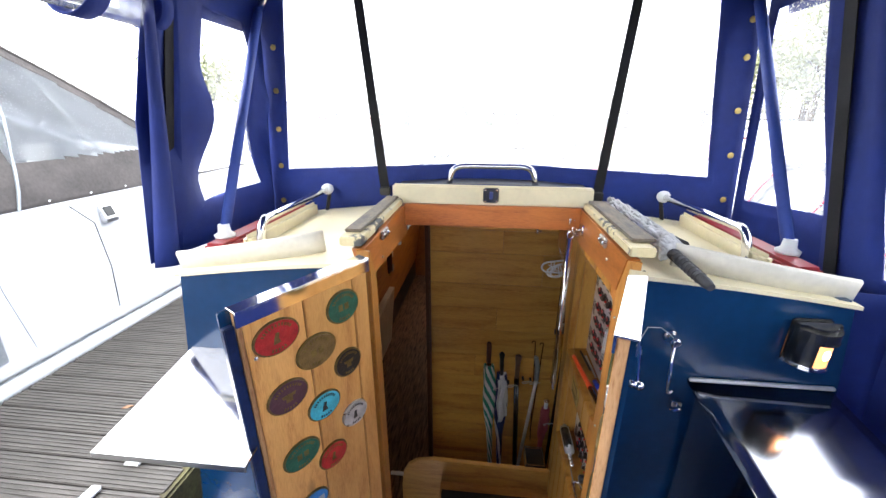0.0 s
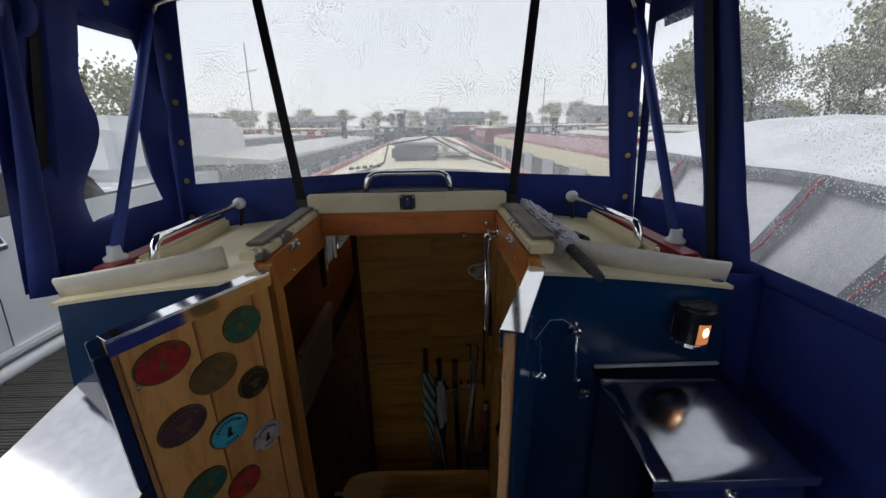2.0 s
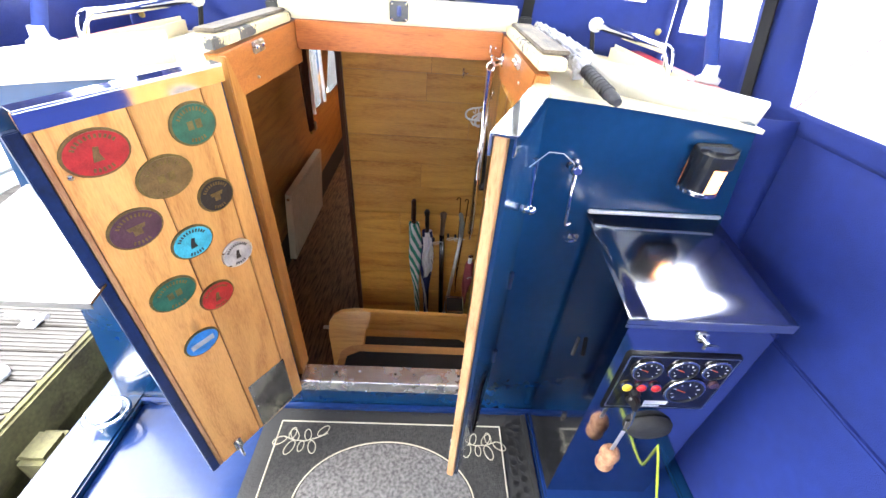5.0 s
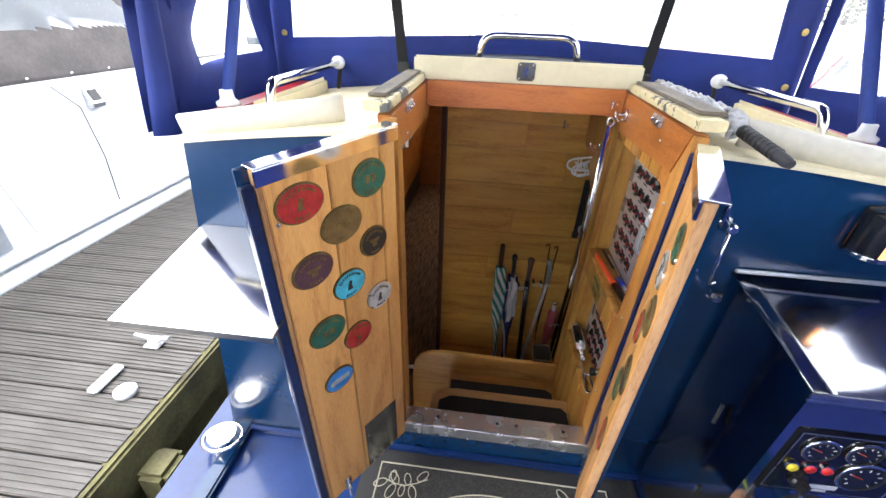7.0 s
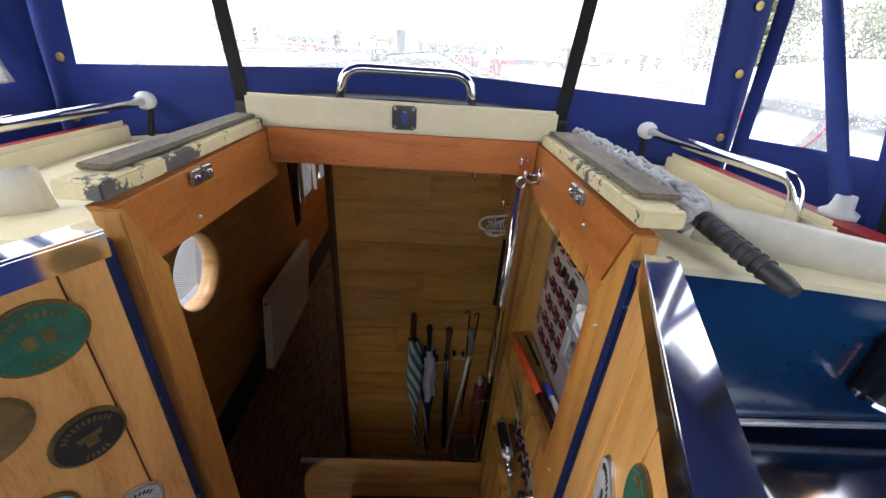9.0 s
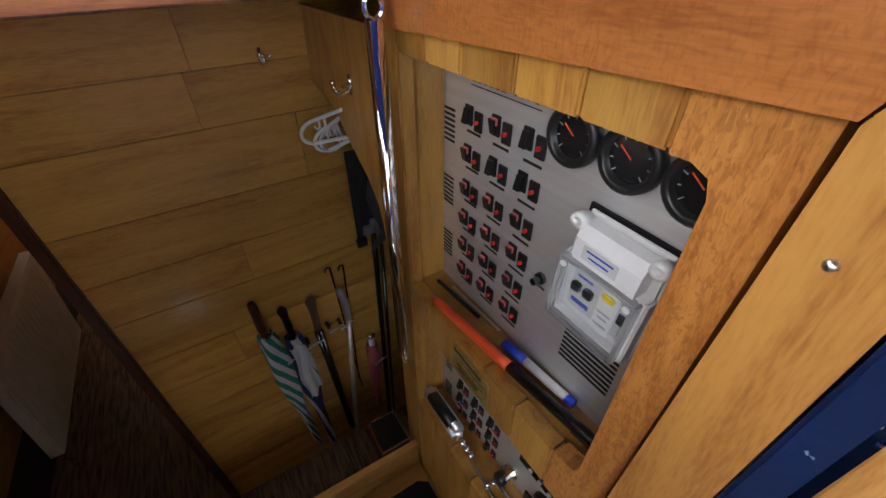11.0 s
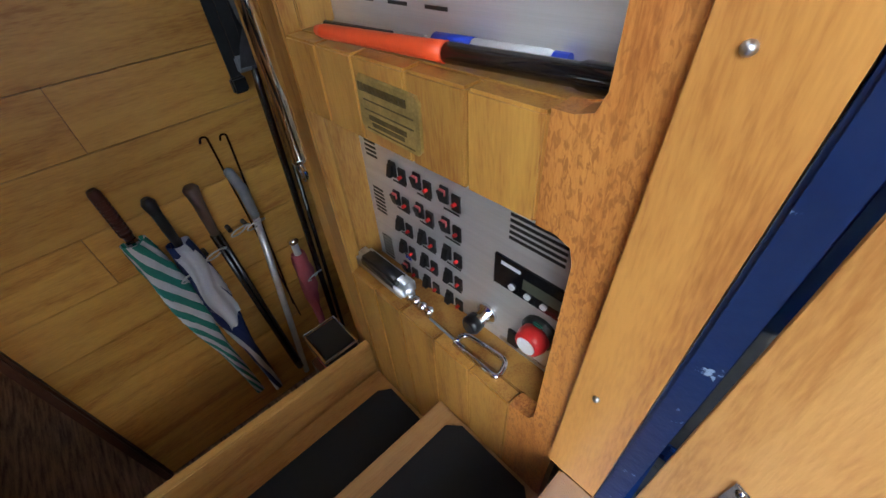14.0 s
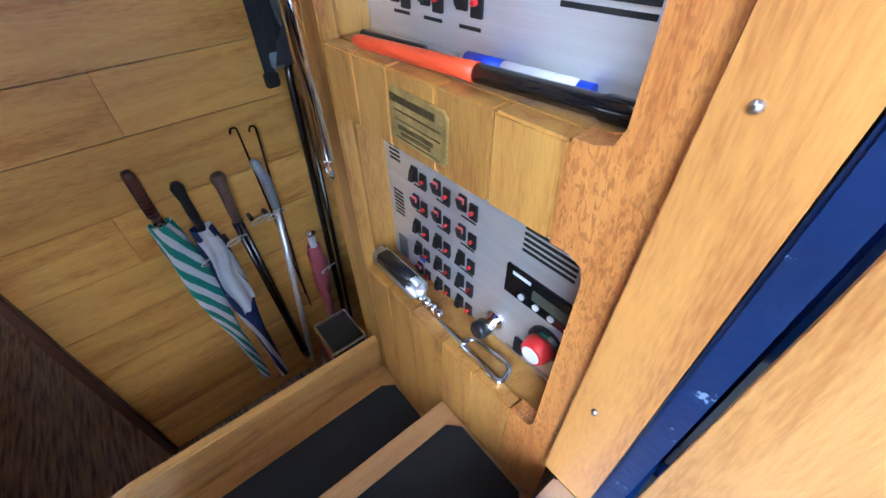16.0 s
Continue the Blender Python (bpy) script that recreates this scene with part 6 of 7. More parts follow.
# ---- umbrellas and sticks hung on the plank wall ----


def spiral(p0, p1, r0, r1, turns, mats, parent, n=40, sides=16, label=""):
    """Furled cloth: a tapering roll with stripes that wind down it, one mesh per stripe."""
    p0, p1 = Vector(p0), Vector(p1)
    for j, mt in enumerate(mats):
        bm = bmesh.new()
        grid = []
        for i in range(n + 1):
            f = i / n
            c = p0.lerp(p1, f)
            r = (r0 + (r1 - r0) * f) * (0.75 + 0.45 * math.sin(math.pi * min(1, f * 1.6)) ** 1.0)
            row = []
            for k in range(5):
                a = 2 * math.pi * ((j + k / 4) / len(mats) + turns * f)
                rr = r * (1.12 + 0.16 * math.sin(a * 3 + f * 9) + 0.12 * noise.noise((f * 14, k * 0.9 + j, r0 * 90)))
                row.append(bm.verts.new(c + Vector((rr * math.cos(a), rr * 0.75 * math.sin(a), 0))))
            grid.append(row)
        for a, b in zip(grid, grid[1:]):
            for k in range(4):
                bm.faces.new((a[k], a[k + 1], b[k + 1], b[k]))
        part("cloth", bm, mt, parent, label, True)


UY = 2.582


def peg(x, z, y=BACK_Y):
    p = thing("peg", (x, y - 0.02, z), "small dark peg with a white cord loop on the plank wall", "peg", "pegs")
    part("stem", tube([(x, y - 0.0005, z), (x, y - 0.03, z)], 0.007, 8), BLACK, p)
    part("cord_loop", tube([Vector((x + 0.022 + 0.03 * math.cos(a), y - 0.03 - 0.03 * abs(math.sin(a / 2 + 0.4)), z + 0.013 * math.sin(a))) for a in [2 * math.pi * k / 16 for k in range(17)]], 0.0025, 6), CORD, p)


um = thing("umbrella", (0.06, UY, -0.53), "furled green and white umbrella with a ribbed brown handle", "umbrella", "umbrellas")
part("handle", tube([(0.029, UY, 0.356), (0.030, UY, 0.346), (0.032, UY, 0.212)], 0, 12, radii=[0.010, 0.014, 0.0115]), UMB_BROWN, um, "ribbed brown handle", True)
hb = bmesh.new()
for k in range(9):
    tube([(0.0305, UY, 0.328 - 0.012 * k), (0.0305, UY, 0.322 - 0.012 * k)], 0.0145, 12, hb)
part("handle_rib", hb, UMB_BROWN, um)
part("collar", tube([(0.032, UY, 0.213), (0.033, UY, 0.198)], 0.0165, 12), CHROME, um)
spiral((0.033, UY, 0.20), (0.068, UY, -0.59), 0.033, 0.015, 1.5, [UMB_WHITE, UMB_GREEN] * 5, um)
um = thing("umbrella", (0.12, UY, -0.57), "furled navy and white umbrella with a black handle", "umbrella", "umbrellas")
part("handle", tube([(0.106, UY, 0.292), (0.107, UY, 0.278), (0.109, UY, 0.24), (0.110, UY, 0.20), (0.112, UY, 0.14)], 0, 12, radii=[0.009, 0.017, 0.012, 0.013, 0.011]), BLACK, um, "black moulded handle", True)
spiral((0.112, UY, 0.145), (0.126, UY, -0.64), 0.033, 0.016, 0.9, [UMB_WHITE, UMB_NAVY, UMB_NAVY, UMB_NAVY, UMB_WHITE, UMB_NAVY], um)
part("loose_flap", sheet(lambda u, v: (0.085 + 0.052 * u + 0.014 * v + 0.006 * math.sin(v * 9), UY - 0.045 - 0.012 * math.sin(u * 9 + v * 4), 0.135 - 0.34 * v + 0.07 * u * v), 12, 10), UMB_WHITE, um, "white cloth flap", True)
um = thing("walking_stick", (0.21, UY, -0.55), "brown and steel walking stick hung on the plank wall", "walking stick")
part("handle", tube([(0.203, UY, 0.278), (0.203, UY, 0.27), (0.203, UY, 0.23), (0.201, UY, 0.12)], 0, 12, radii=[0.014, 0.020, 0.015, 0.012]), UMB_TAUPE, um, "taupe handle", True)
for dx in (-0.007, 0.007):
    part("shaft", tube([(0.201 + dx, UY, 0.12), (0.230 + dx, UY, -0.58)], 0.008, 10), DARK_TUBE, um, smooth=True)
part("tip", tube([(0.229, UY, -0.57), (0.231, UY, -0.61)], 0.013, 10), RUBBER, um)
um = thing("walking_stick", (0.26, UY, -0.6), "grey metal walking stick with a curved handle", "walking stick")
part("handle", tube([(0.298, UY, 0.28), (0.303, UY, 0.272), (0.316, UY, 0.21), (0.317, UY, 0.114)], 0, 12, radii=[0.008, 0.013, 0.015, 0.013]), GREY_METAL, um, "grey curved handle", True)
part("shaft", tube([(0.317, UY, 0.114), (0.244, UY, -0.66)], 0.0105, 12), ALUMINIUM, um, smooth=True)
um = thing("wire_hook", (0.30, 2.58, 0.0), "bent steel wire hook hanging on the wall", "wire hook")
for wx, top, low in ((0.294, 0.372, -0.37), (0.340, 0.362, -0.30)):
    part("wire", tube(rounded([(0.318 if low < -0.35 else 0.312, 2.60, low), (wx, 2.60, top), (wx - 0.016, 2.592, top + 0.006), (wx - 0.022, 2.585, top - 0.006)], 0.008), 0.0028, 6), DARK_TUBE, um)
um = thing("umbrella", (0.36, UY, -0.46), "short furled pink umbrella with a silver knob", "umbrella", "umbrellas")
part("knob", ball((0.390, UY, -0.032), 0.018, squash=0.8), CHROME, um, "silver knob", True)
part("collar", tube([(0.390, UY, -0.045), (0.389, UY, -0.09)], 0.012, 10), WHITE_PLASTIC, um)
spiral((0.389, UY, -0.085), (0.376, UY, -0.53), 0.026, 0.014, 0.5, [UMB_PINK, UMB_PINK], um)
for x, z in ((0.075, 0.04), (0.155, 0.07), (0.24, 0.105), (0.39, -0.20), (0.285, 0.10)):
    peg(x, z)
um = thing("fishing_rod", (0.42, 2.56, FLOOR_Z), "dark collapsible rod standing in the corner", "rod")
part("tube", tube([(0.464, UY, 0.52), (0.458, UY, 0.45), (0.425, UY, -0.60), (0.420, UY, FLOOR_Z + 0.001)], 0.010, 12), DARK_TUBE, um, smooth=True)
part("second_tube", tube([(0.486, UY + 0.01, 0.40), (0.448, UY + 0.01, FLOOR_Z + 0.001)], 0.007, 10), DARK_TUBE, um, smooth=True)
bag = thing("strap_bag", (0.42, 2.53, 0.50), "grey bag with hanging black straps in the closet", "bag")
part("bag_body", sheet(lambda u, v: (0.375 + 0.035 * math.sin(math.pi * u) + 0.06 * u + 0.012 * math.sin(v * 11 + u * 5), 2.34 + 0.16 * u + 0.02 * math.sin(v * 8), 0.86 - 0.30 * v - 0.05 * u), 8, 8), TARP_GREY, bag, "grey cloth", True)
for dx, z1 in ((0.395, 0.49), (0.42, 0.53), (0.445, 0.55)):
    s_ = part("strap", box(dx - 0.012, dx + 0.012, 2.52, 2.525, z1, 0.80, 0.001), STRAP, bag)
    part("buckle", box(dx - 0.017, dx + 0.017, 2.512, 2.53, z1 - 0.02, z1 + 0.015, 0.004), BLACK if dx < 0.41 else GREY_METAL, s_)
part("bag_loop", tube([(0.40, 2.5, 0.84), (0.41, 2.52, 1.0), (0.42, 2.55, 0.84)], 0.006, 6), STRAP, bag)
for k, (y, turn, reach) in enumerate(((2.40, 2.0, 0.218), (2.44, 13.0, 0.205), (2.475, 17.0, 0.196), (2.51, 20.0, 0.20))):
    hg = thing("coat_hanger", (0.48, y, 0.80), "white plastic coat hanger hanging in the closet", "coat hanger", "coat hangers")
    hm = Matrix.Translation((0.48, y, 0.985)) @ Matrix.Rotation(radians(-turn), 4, "Y") @ Matrix.Rotation(radians(6 * k - 8), 4, "Z")
    ring_ = [(-reach + 0.02, 0, -0.100), (-reach, 0, -0.090), (-reach - 0.004, 0, -0.070), (-reach + 0.012, 0, -0.050), (0, 0, -0.012), (reach - 0.012, 0, -0.050), (reach + 0.004, 0, -0.075), (reach - 0.02, 0, -0.100)]
    part("frame_bar", tube([hm @ p for p in rounded(ring_ + [ring_[0]], 0.022)], 0.0046, 8), WHITE_PLASTIC, hg, smooth=True)
    part("strut", tube([hm @ Vector((-reach + 0.055, 0, -0.100)), hm @ Vector((-reach + 0.055, 0, -0.042))], 0.0034, 6), WHITE_PLASTIC, hg)
    part("trouser_hook", tube([hm @ Vector(p) for p in rounded([(-reach + 0.042, 0, -0.048), (-reach + 0.042, 0, -0.066), (-reach + 0.034, 0, -0.068), (-reach + 0.030, 0, -0.060)], 0.006)], 0.0026, 6), WHITE_PLASTIC, hg)
    part("hook_wire", tube(rounded([(0.48, y, 0.973), (0.462, y, 0.990), (0.48, y, 1.006), (0.496, y, 0.992)], 0.02), 0.003, 6), CHROME, hg)
solo("hanging_rail", tube([(0.48, 2.131, 0.99), (0.48, 2.6, 0.99)], 0.010, 10), CHROME, "chrome clothes rail in the closet", "clothes rail", smooth=True)

# ---- passage: radiator, hanging board ----
rad = thing("radiator", (-0.86, 3.6, -0.55), "cream enamelled panel radiator on the passage wall", "radiator")


def tilt(z):
    return -side_x(z) * 0.66 + 1.024 * 0.66 - 0.912


part("panel", prism([(tilt(-0.55), -0.55), (tilt(0.04), 0.04), (tilt(0.04) + 0.05, 0.04), (tilt(-0.55) + 0.05, -0.55)], 0.88, axes((0, 4.0, 0), X, Z, -Y), 0.006), RADIATOR, rad)
for k in range(17):
    y = 3.16 + k * 0.047
    part("flute", prism([(tilt(-0.52) + 0.0505, -0.52), (tilt(0.01) + 0.0505, 0.01), (tilt(0.01) + 0.056, 0.0), (tilt(-0.52) + 0.056, -0.51)], 0.022, axes((0, y + 0.022, 0), X, Z, -Y)), RADIATOR, rad)
part("bleed_plug", lathe([(0.012, 0), (0.012, 0.008)], axes((tilt(0.0) + 0.025, 3.12, 0.005), X, Z, -Y), 12), CHROME, rad)
part("valve", tube([(tilt(-0.5) + 0.02, 3.16, -0.52), (tilt(-0.5) + 0.02, 3.16, FLOOR_Z)], 0.012, 8), CHROME, rad)
curt = thing("curtain", (-0.80, 3.56, 0.36), "dark brown curtain gathered beside the passage window", "curtain")
thick(part("cloth", sheet(lambda u, v: (-0.795 + 0.016 * math.sin(u * 21 + v) * (1 - 0.4 * v), 3.50 + (0.20 - 0.06 * v) * u + 0.05 * v * (1 - u), 1.13 - 0.77 * v), 28, 8), CURTAIN, curt, "folded brown cloth", True), 0.003)
part("pull_bead", ball((-0.79, 3.56, 0.352), 0.010, u=8, v=6), BRASS, curt)
solo("socket", box(-0.815, -0.80, 3.72, 3.77, 0.31, 0.37, 0.004), GREY_METAL, "small dark wall socket", "socket")
solo("floor_strip", box(-0.6, -0.31, 2.55, 2.58, FLOOR_Z, FLOOR_Z + 0.012, 0.003), ALUMINIUM, "metal carpet strip", "carpet strip", kind="structure")

# ---- on the cabin roof ----
for s, bend, knob in ((-1, (-0.668, 1.617, 1.309), (-0.690, 2.185, 1.310)), (1, (0.707, 1.704, 1.303), (0.668, 2.185, 1.312))):
    gr = thing("roof_grab_rail", (bend[0], 1.9, 1.23), "chrome roof grab rail with a white end knob", "grab rail", "roof grab rails")
    base = (bend[0] + s * 0.004, bend[1] - 0.022, camber(0.68))
    part("rail_bar", tube(rounded([base, (bend[0], bend[1], bend[2] + 0.008), (knob[0], knob[1], knob[2])], 0.03), 0.0125, 12), CHROME, gr, "chrome bar", True)
    part("end_knob", ball(knob, 0.026, squash=0.9), WHITE_PLASTIC, gr, "white end knob", True)
    part("strut", tube([(knob[0] - s * 0.01, knob[1], knob[2] - 0.01), (knob[0] + s * 0.012, knob[1] + 0.01, camber(0.68))], 0.008, 8), BLACK, gr)
    part("base_plate", box(base[0] - 0.02, base[0] + 0.02, base[1] - 0.025, base[1] + 0.02, camber(0.68) - 0.002, camber(0.68) + 0.006, 0.003), CHROME, gr)

mop = thing("mop", (0.43, 1.75, 1.30), "grey cotton mop with a black ribbed handle lying on the roof", "mop")
hd = bmesh.new()
random.seed(4)
for k in range(430):
    t = random.random() ** 0.8
    x, y = 0.458 + 0.012 * t + random.uniform(-0.030, 0.036) * (0.7 + 0.5 * t), 2.14 - 0.53 * t + random.uniform(-0.02, 0.02)
    a = random.uniform(-0.6, 0.6)
    L = random.uniform(0.024, 0.042)
    z = 1.268 + random.uniform(0.0, 0.036) * (1 - min(1, abs(x - 0.465) / 0.045) ** 2)
    tube([(x - L * math.sin(a) * .4, y + L * .6, z), (x, y, z + 0.010), (x + L * math.sin(a + 0.8) * .5, y - L * .6, z - 0.004)], 0.0052, 6, hd)
part("mop_head", hd, ROPE_GREY, mop, "looped grey strands", True)["kind"] = "stuff"
for k in range(7):
    part("knot_strand", tube([Vector((0.458 + 0.022 * math.cos(a + k), 1.595 + 0.02 * math.sin(a * 1.3 + k), 1.278 + 0.018 * math.sin(a))) for a in [2 * math.pi * j / 12 for j in range(13)]], 0.0065, 6), ROPE_GREY, mop, "knotted rope", True)
hp_ = [(0.455, 1.62, 1.282), (0.462, 1.57, 1.277), (0.487, 1.417, 1.250)]
part("handle", tube([hp_[0], hp_[1], Vector(hp_[1]).lerp(Vector(hp_[2]), 0.9), hp_[2]], 0, 12, radii=[0.012, 0.0135, 0.0125, 0.009]), GRIP, mop, "black plastic grip", True)
for k in range(9):
    a = Vector(hp_[1]).lerp(Vector(hp_[2]), k / 11)
    part("grip_ring", tube([a, a.lerp(Vector(hp_[2]), 0.05)], 0.0150, 12), GRIP, mop)
tb = thing("black_torch", (0.56, 1.80, camber(0.56)), "small black torch lying on the cream roof", "torch")
part("barrel", tube([(0.545, 1.90, 1.247), (0.556, 1.83, 1.247), (0.558, 1.82, 1.247), (0.570, 1.745, 1.247)], 0, 12, radii=[0.009, 0.011, 0.015, 0.015]), BLACK, tb, smooth=True)
dt = thing("white_tube", (0.55, 2.1, 1.24), "small white tube lying on the roof", "tube")
part("tube", tube([(0.50, 2.135, 1.253), (0.565, 2.10, 1.250)], 0.010, 10), WHITE_PLASTIC, dt, smooth=True)

# roof clutter forward of the canopy
rbx = thing("roof_box", (-0.05, 5.6, 1.25), "grey roof box under a wet cover on the cabin roof", "roof box")
part("case", box(-0.30, 0.17, 4.7, 6.6, camber(0.2), 1.40, 0.03), TARP_GREY, rbx)
part("cover", box(-0.32, 0.19, 4.85, 6.65, 1.401, 1.43, 0.012), ROOF_GREY, rbx, "pale wet cover")
pl = thing("gang_plank", (0.4, 6.5, 1.25), "pale timber gang plank on the roof", "plank")
part("plank_board", box(0.26, 0.50, 4.9, 8.0, 1.29, 1.325, 0.008), ROOF_GREY, pl)
for y in (5.2, 7.6):
    part("rest", box(0.24, 0.52, y, y + 0.08, camber(0.4), 1.289, 0.006), WORN_TIMBER, pl)
solo("roof_pole", tube([(0.62, 4.2, 1.30), (0.30, 8.6, 1.36)], 0.022, 10), WORN_TIMBER, "timber boat pole lying on the roof", "pole", smooth=True)
lf = thing("life_ring", (0.20, 5.3, 1.27), "white roof hatch ring", "ring")
part("ring_body", tube([Vector((0.21 + 0.075 * math.cos(a), 5.2, 1.345 + 0.075 * math.sin(a))) for a in [2 * math.pi * k / 24 for k in range(25)]], 0.018, 8), CREAM, lf, smooth=True)
ch = thing("chimney", (-0.70, 12.3, 1.23), "tall dark boat chimney with a capped top", "chimney")
part("flue", lathe([(0.14, 0), (0.14, 0.06), (0.11, 0.07), (0.11, 0.62), (0.13, 0.64), (0.13, 0.68)], Matrix.Translation((-0.70, 12.3, 1.21)), 18), HULL_BLACK, ch, smooth=True)
part("cap_plate", lathe([(0.19, 0.76), (0.19, 0.78)], Matrix.Translation((-0.70, 12.3, 1.21)), 18), HULL_BLACK, ch)
for a in (0.5, 2.6, 4.7):
    part("cap_stay", tube([(-0.70 + 0.12 * math.cos(a), 12.3 + 0.12 * math.sin(a), 1.86), (-0.70 + 0.14 * math.cos(a), 12.3 + 0.14 * math.sin(a), 1.975)], 0.008, 6), HULL_BLACK, ch)
for x in (-0.62, -0.56, -0.50, -0.44, -0.38):
    solo("mushroom_vent", lathe([(0.022, 0), (0.022, 0.012), (0.028, 0.016), (0.01, 0.026)], Matrix.Translation((x, 4.25, camber(x) - 0.001)), 12), BLACK, "small dark roof fitting", "roof fitting", "roof fittings", smooth=True)
solo("roof_cable", tube([(-0.66, 3.5, 1.235), (-0.45, 3.9, 1.25), (-0.36, 4.5, 1.26), (-0.33, 4.72, 1.42), (0.0, 4.9, 1.46), (0.1, 5.0, 1.48), (0.45, 4.6, 1.30), (0.7, 4.0, 1.24)], 0.010, 6), BLACK, "black cable trailing over the roof", "cable", smooth=True)

TRIM[0] = 0.0
# ---- outside: water, pontoon, neighbouring boats, far bank ----
sea = bmesh.new()
for x0, x1, y0, y1 in ((-600, -1.09, -600, 600), (1.09, 600, -600, 600), (-1.09, 1.09, -600, -0.69), (-1.09, 1.09, 13.39, 600)):
    sea.faces.new([sea.verts.new(p) for p in ((x0, y0, -0.52), (x1, y0, -0.52), (x1, y1, -0.52), (x0, y1, -0.52))])
solo("water", sea, WATER, "grey marina water under an overcast sky", "water", kind="structure")
solo("far_bank", box(-600, 600, 95, 600, -0.6, 0.35), GROUND, "low grassy bank beyond the marina", "ground", kind="structure")
solo("side_bank", box(26, 600, -300, 95, -0.6, 0.3), GROUND, "low grassy bank beside the marina", "ground", kind="structure")

PZ, PE = 0.0, -1.40
pont = solo("pontoon", box(-2.78, PE - 0.03, -3.0, 9.0, PZ - 0.45, PZ - 0.03), MOSSY, "timber finger pontoon with wet grooved decking", "pontoon", kind="structure")
bm = bmesh.new()
box(-2.78, PE, 0, 0.138, PZ - 0.028, PZ, 0.004, bm)
proto = link("deck_board", bm, DECKING, Matrix.Identity(4))
proto.parent = pont
gm = bmesh.new()
for k in range(5):
    box(-2.779, PE - 0.001, 0.018 + k * 0.024, 0.026 + k * 0.024, PZ + 0.0005, PZ + 0.0045, 0, gm)
ridge = link("ridge", gm, DECKING, Matrix.Identity(4))
ridge.parent = pont
shift = PLACE[pont.name].inverted()
for i in range(62):
    for src in (proto, ridge):
        ob = src if i == 0 else new(src.name.split(".")[0], src.data)
        ob.parent = pont
        ob.matrix_basis = shift @ Matrix.Translation((0, -2.9 + i * 0.146 - 0.0, 0))
edge_beam = solo("pontoon_edge", box(PE - 0.028, PE + 0.03, -3.0, 9.0, PZ - 0.22, PZ - 0.004, 0.012), MOSSY, "green stained timber edge beam of the pontoon", "pontoon edge", kind="structure")
solo("pontoon_post", box(PE + 0.032, PE + 0.16, 1.36, 1.50, PZ - 0.5, PZ - 0.12, 0.02), MOSSY, "mossy timber fender post at the pontoon", "post")
cl = thing("mooring_cleat", (-1.66, 1.92, PZ + 0.004), "galvanised mooring cleat on the pontoon", "cleat")
part("base", box(-1.70, -1.62, 1.885, 1.955, PZ + 0.0045, PZ + 0.02, 0.006), ALUMINIUM, cl)
part("horn", tube([(-1.75, 1.92, PZ + 0.055), (-1.70, 1.92, PZ + 0.05), (-1.62, 1.92, PZ + 0.05), (-1.57, 1.92, PZ + 0.055)], 0.013, 10), ALUMINIUM, cl, smooth=True)
part("stem", box(-1.685, -1.635, 1.905, 1.935, PZ + 0.02, PZ + 0.045, 0.004), ALUMINIUM, cl)
cl = thing("white_bracket", (-1.70, 1.66, PZ + 0.004), "white plastic cable clip on the pontoon decking", "bracket")
part("bar", box(-1.73, -1.68, 1.60, 1.76, PZ + 0.0045, PZ + 0.03, 0.008), WHITE_PLASTIC, cl)
part("disc", lathe([(0.045, 0), (0.045, 0.02), (0.03, 0.03)], Matrix.Translation((-1.57, 1.63, PZ + 0.0045)), 18), WHITE_PLASTIC, cl, smooth=True)
fl = thing("fairlead", (-1.0, 1.466, 0.036), "chrome mooring stud with a ring on the gunwale", "mooring stud")
part("stud", lathe([(0.045, 0), (0.045, 0.012), (0.03, 0.02), (0.03, 0.06), (0.05, 0.072), (0.05, 0.085)], Matrix.Translation((-1.0, 1.45, 0.005)), 18), CHROME, fl, smooth=True)
part("ring", tube([Vector((-1.0 + 0.075 * math.cos(a), 1.45 + 0.06 * math.sin(a), 0.07 + 0.01 * math.cos(a))) for a in [2 * math.pi * k / 24 for k in range(25)]], 0.008, 8), CHROME, fl, smooth=True)
solo("fallen_leaf", prism([(0, 0), (0.03, 0.015), (0.06, 0.0), (0.03, -0.012)], 0.002, Matrix.Translation((-2.05, 2.25, PZ + 0.005)) @ Matrix.Rotation(0.6, 4, "Z")), CORK, "small brown leaf on the decking", "leaf")

# white motor cruiser on the far side of the pontoon
CX = -2.84
cr = thing("motor_cruiser", (-4.2, 2.5, -0.5), "white motor cruiser with a charcoal canvas cockpit cover", "motor cruiser")
def hull_x(z):
    return CX + 0.02 - 0.05 * max(0, z - 0.2)


part("hull", prism([(-5.6, -0.6), (-3.05, -0.6), (-2.92, -0.2), (CX - 0.015, 0.15), (CX - 0.05, 1.03), (-5.5, 1.03)], 12.0, axes((0, 9.0, 0), X, Z, -Y)), GELCOAT, cr, "white gelcoat hull")
part("rubbing_band", tube([(CX + 0.005, -3.0, 0.02), (CX + 0.005, 9.0, 0.02)], 0.055, 10), GELCOAT, cr, "white rubbing band", True)
part("rail_ledge", box(CX - 0.04, CX + 0.035, -3.0, 9.0, 0.10, 0.16, 0.015), GELCOAT, cr)
part("hull_seam", tube([(CX - 0.012, 2.98, 1.0), (CX - 0.006, 3.12, 0.85), (CX - 0.004, 3.16, 0.5), (CX + 0.0, 3.14, 0.17)], 0.004, 5), BLACK, cr)
part("hatch_line", tube([(CX + 0.001, 3.14, 0.175), (CX + 0.001, 2.52, 0.18), (CX - 0.004, 2.45, 0.6), (CX - 0.01, 2.42, 1.0)], 0.003, 5), GREY_METAL, cr)
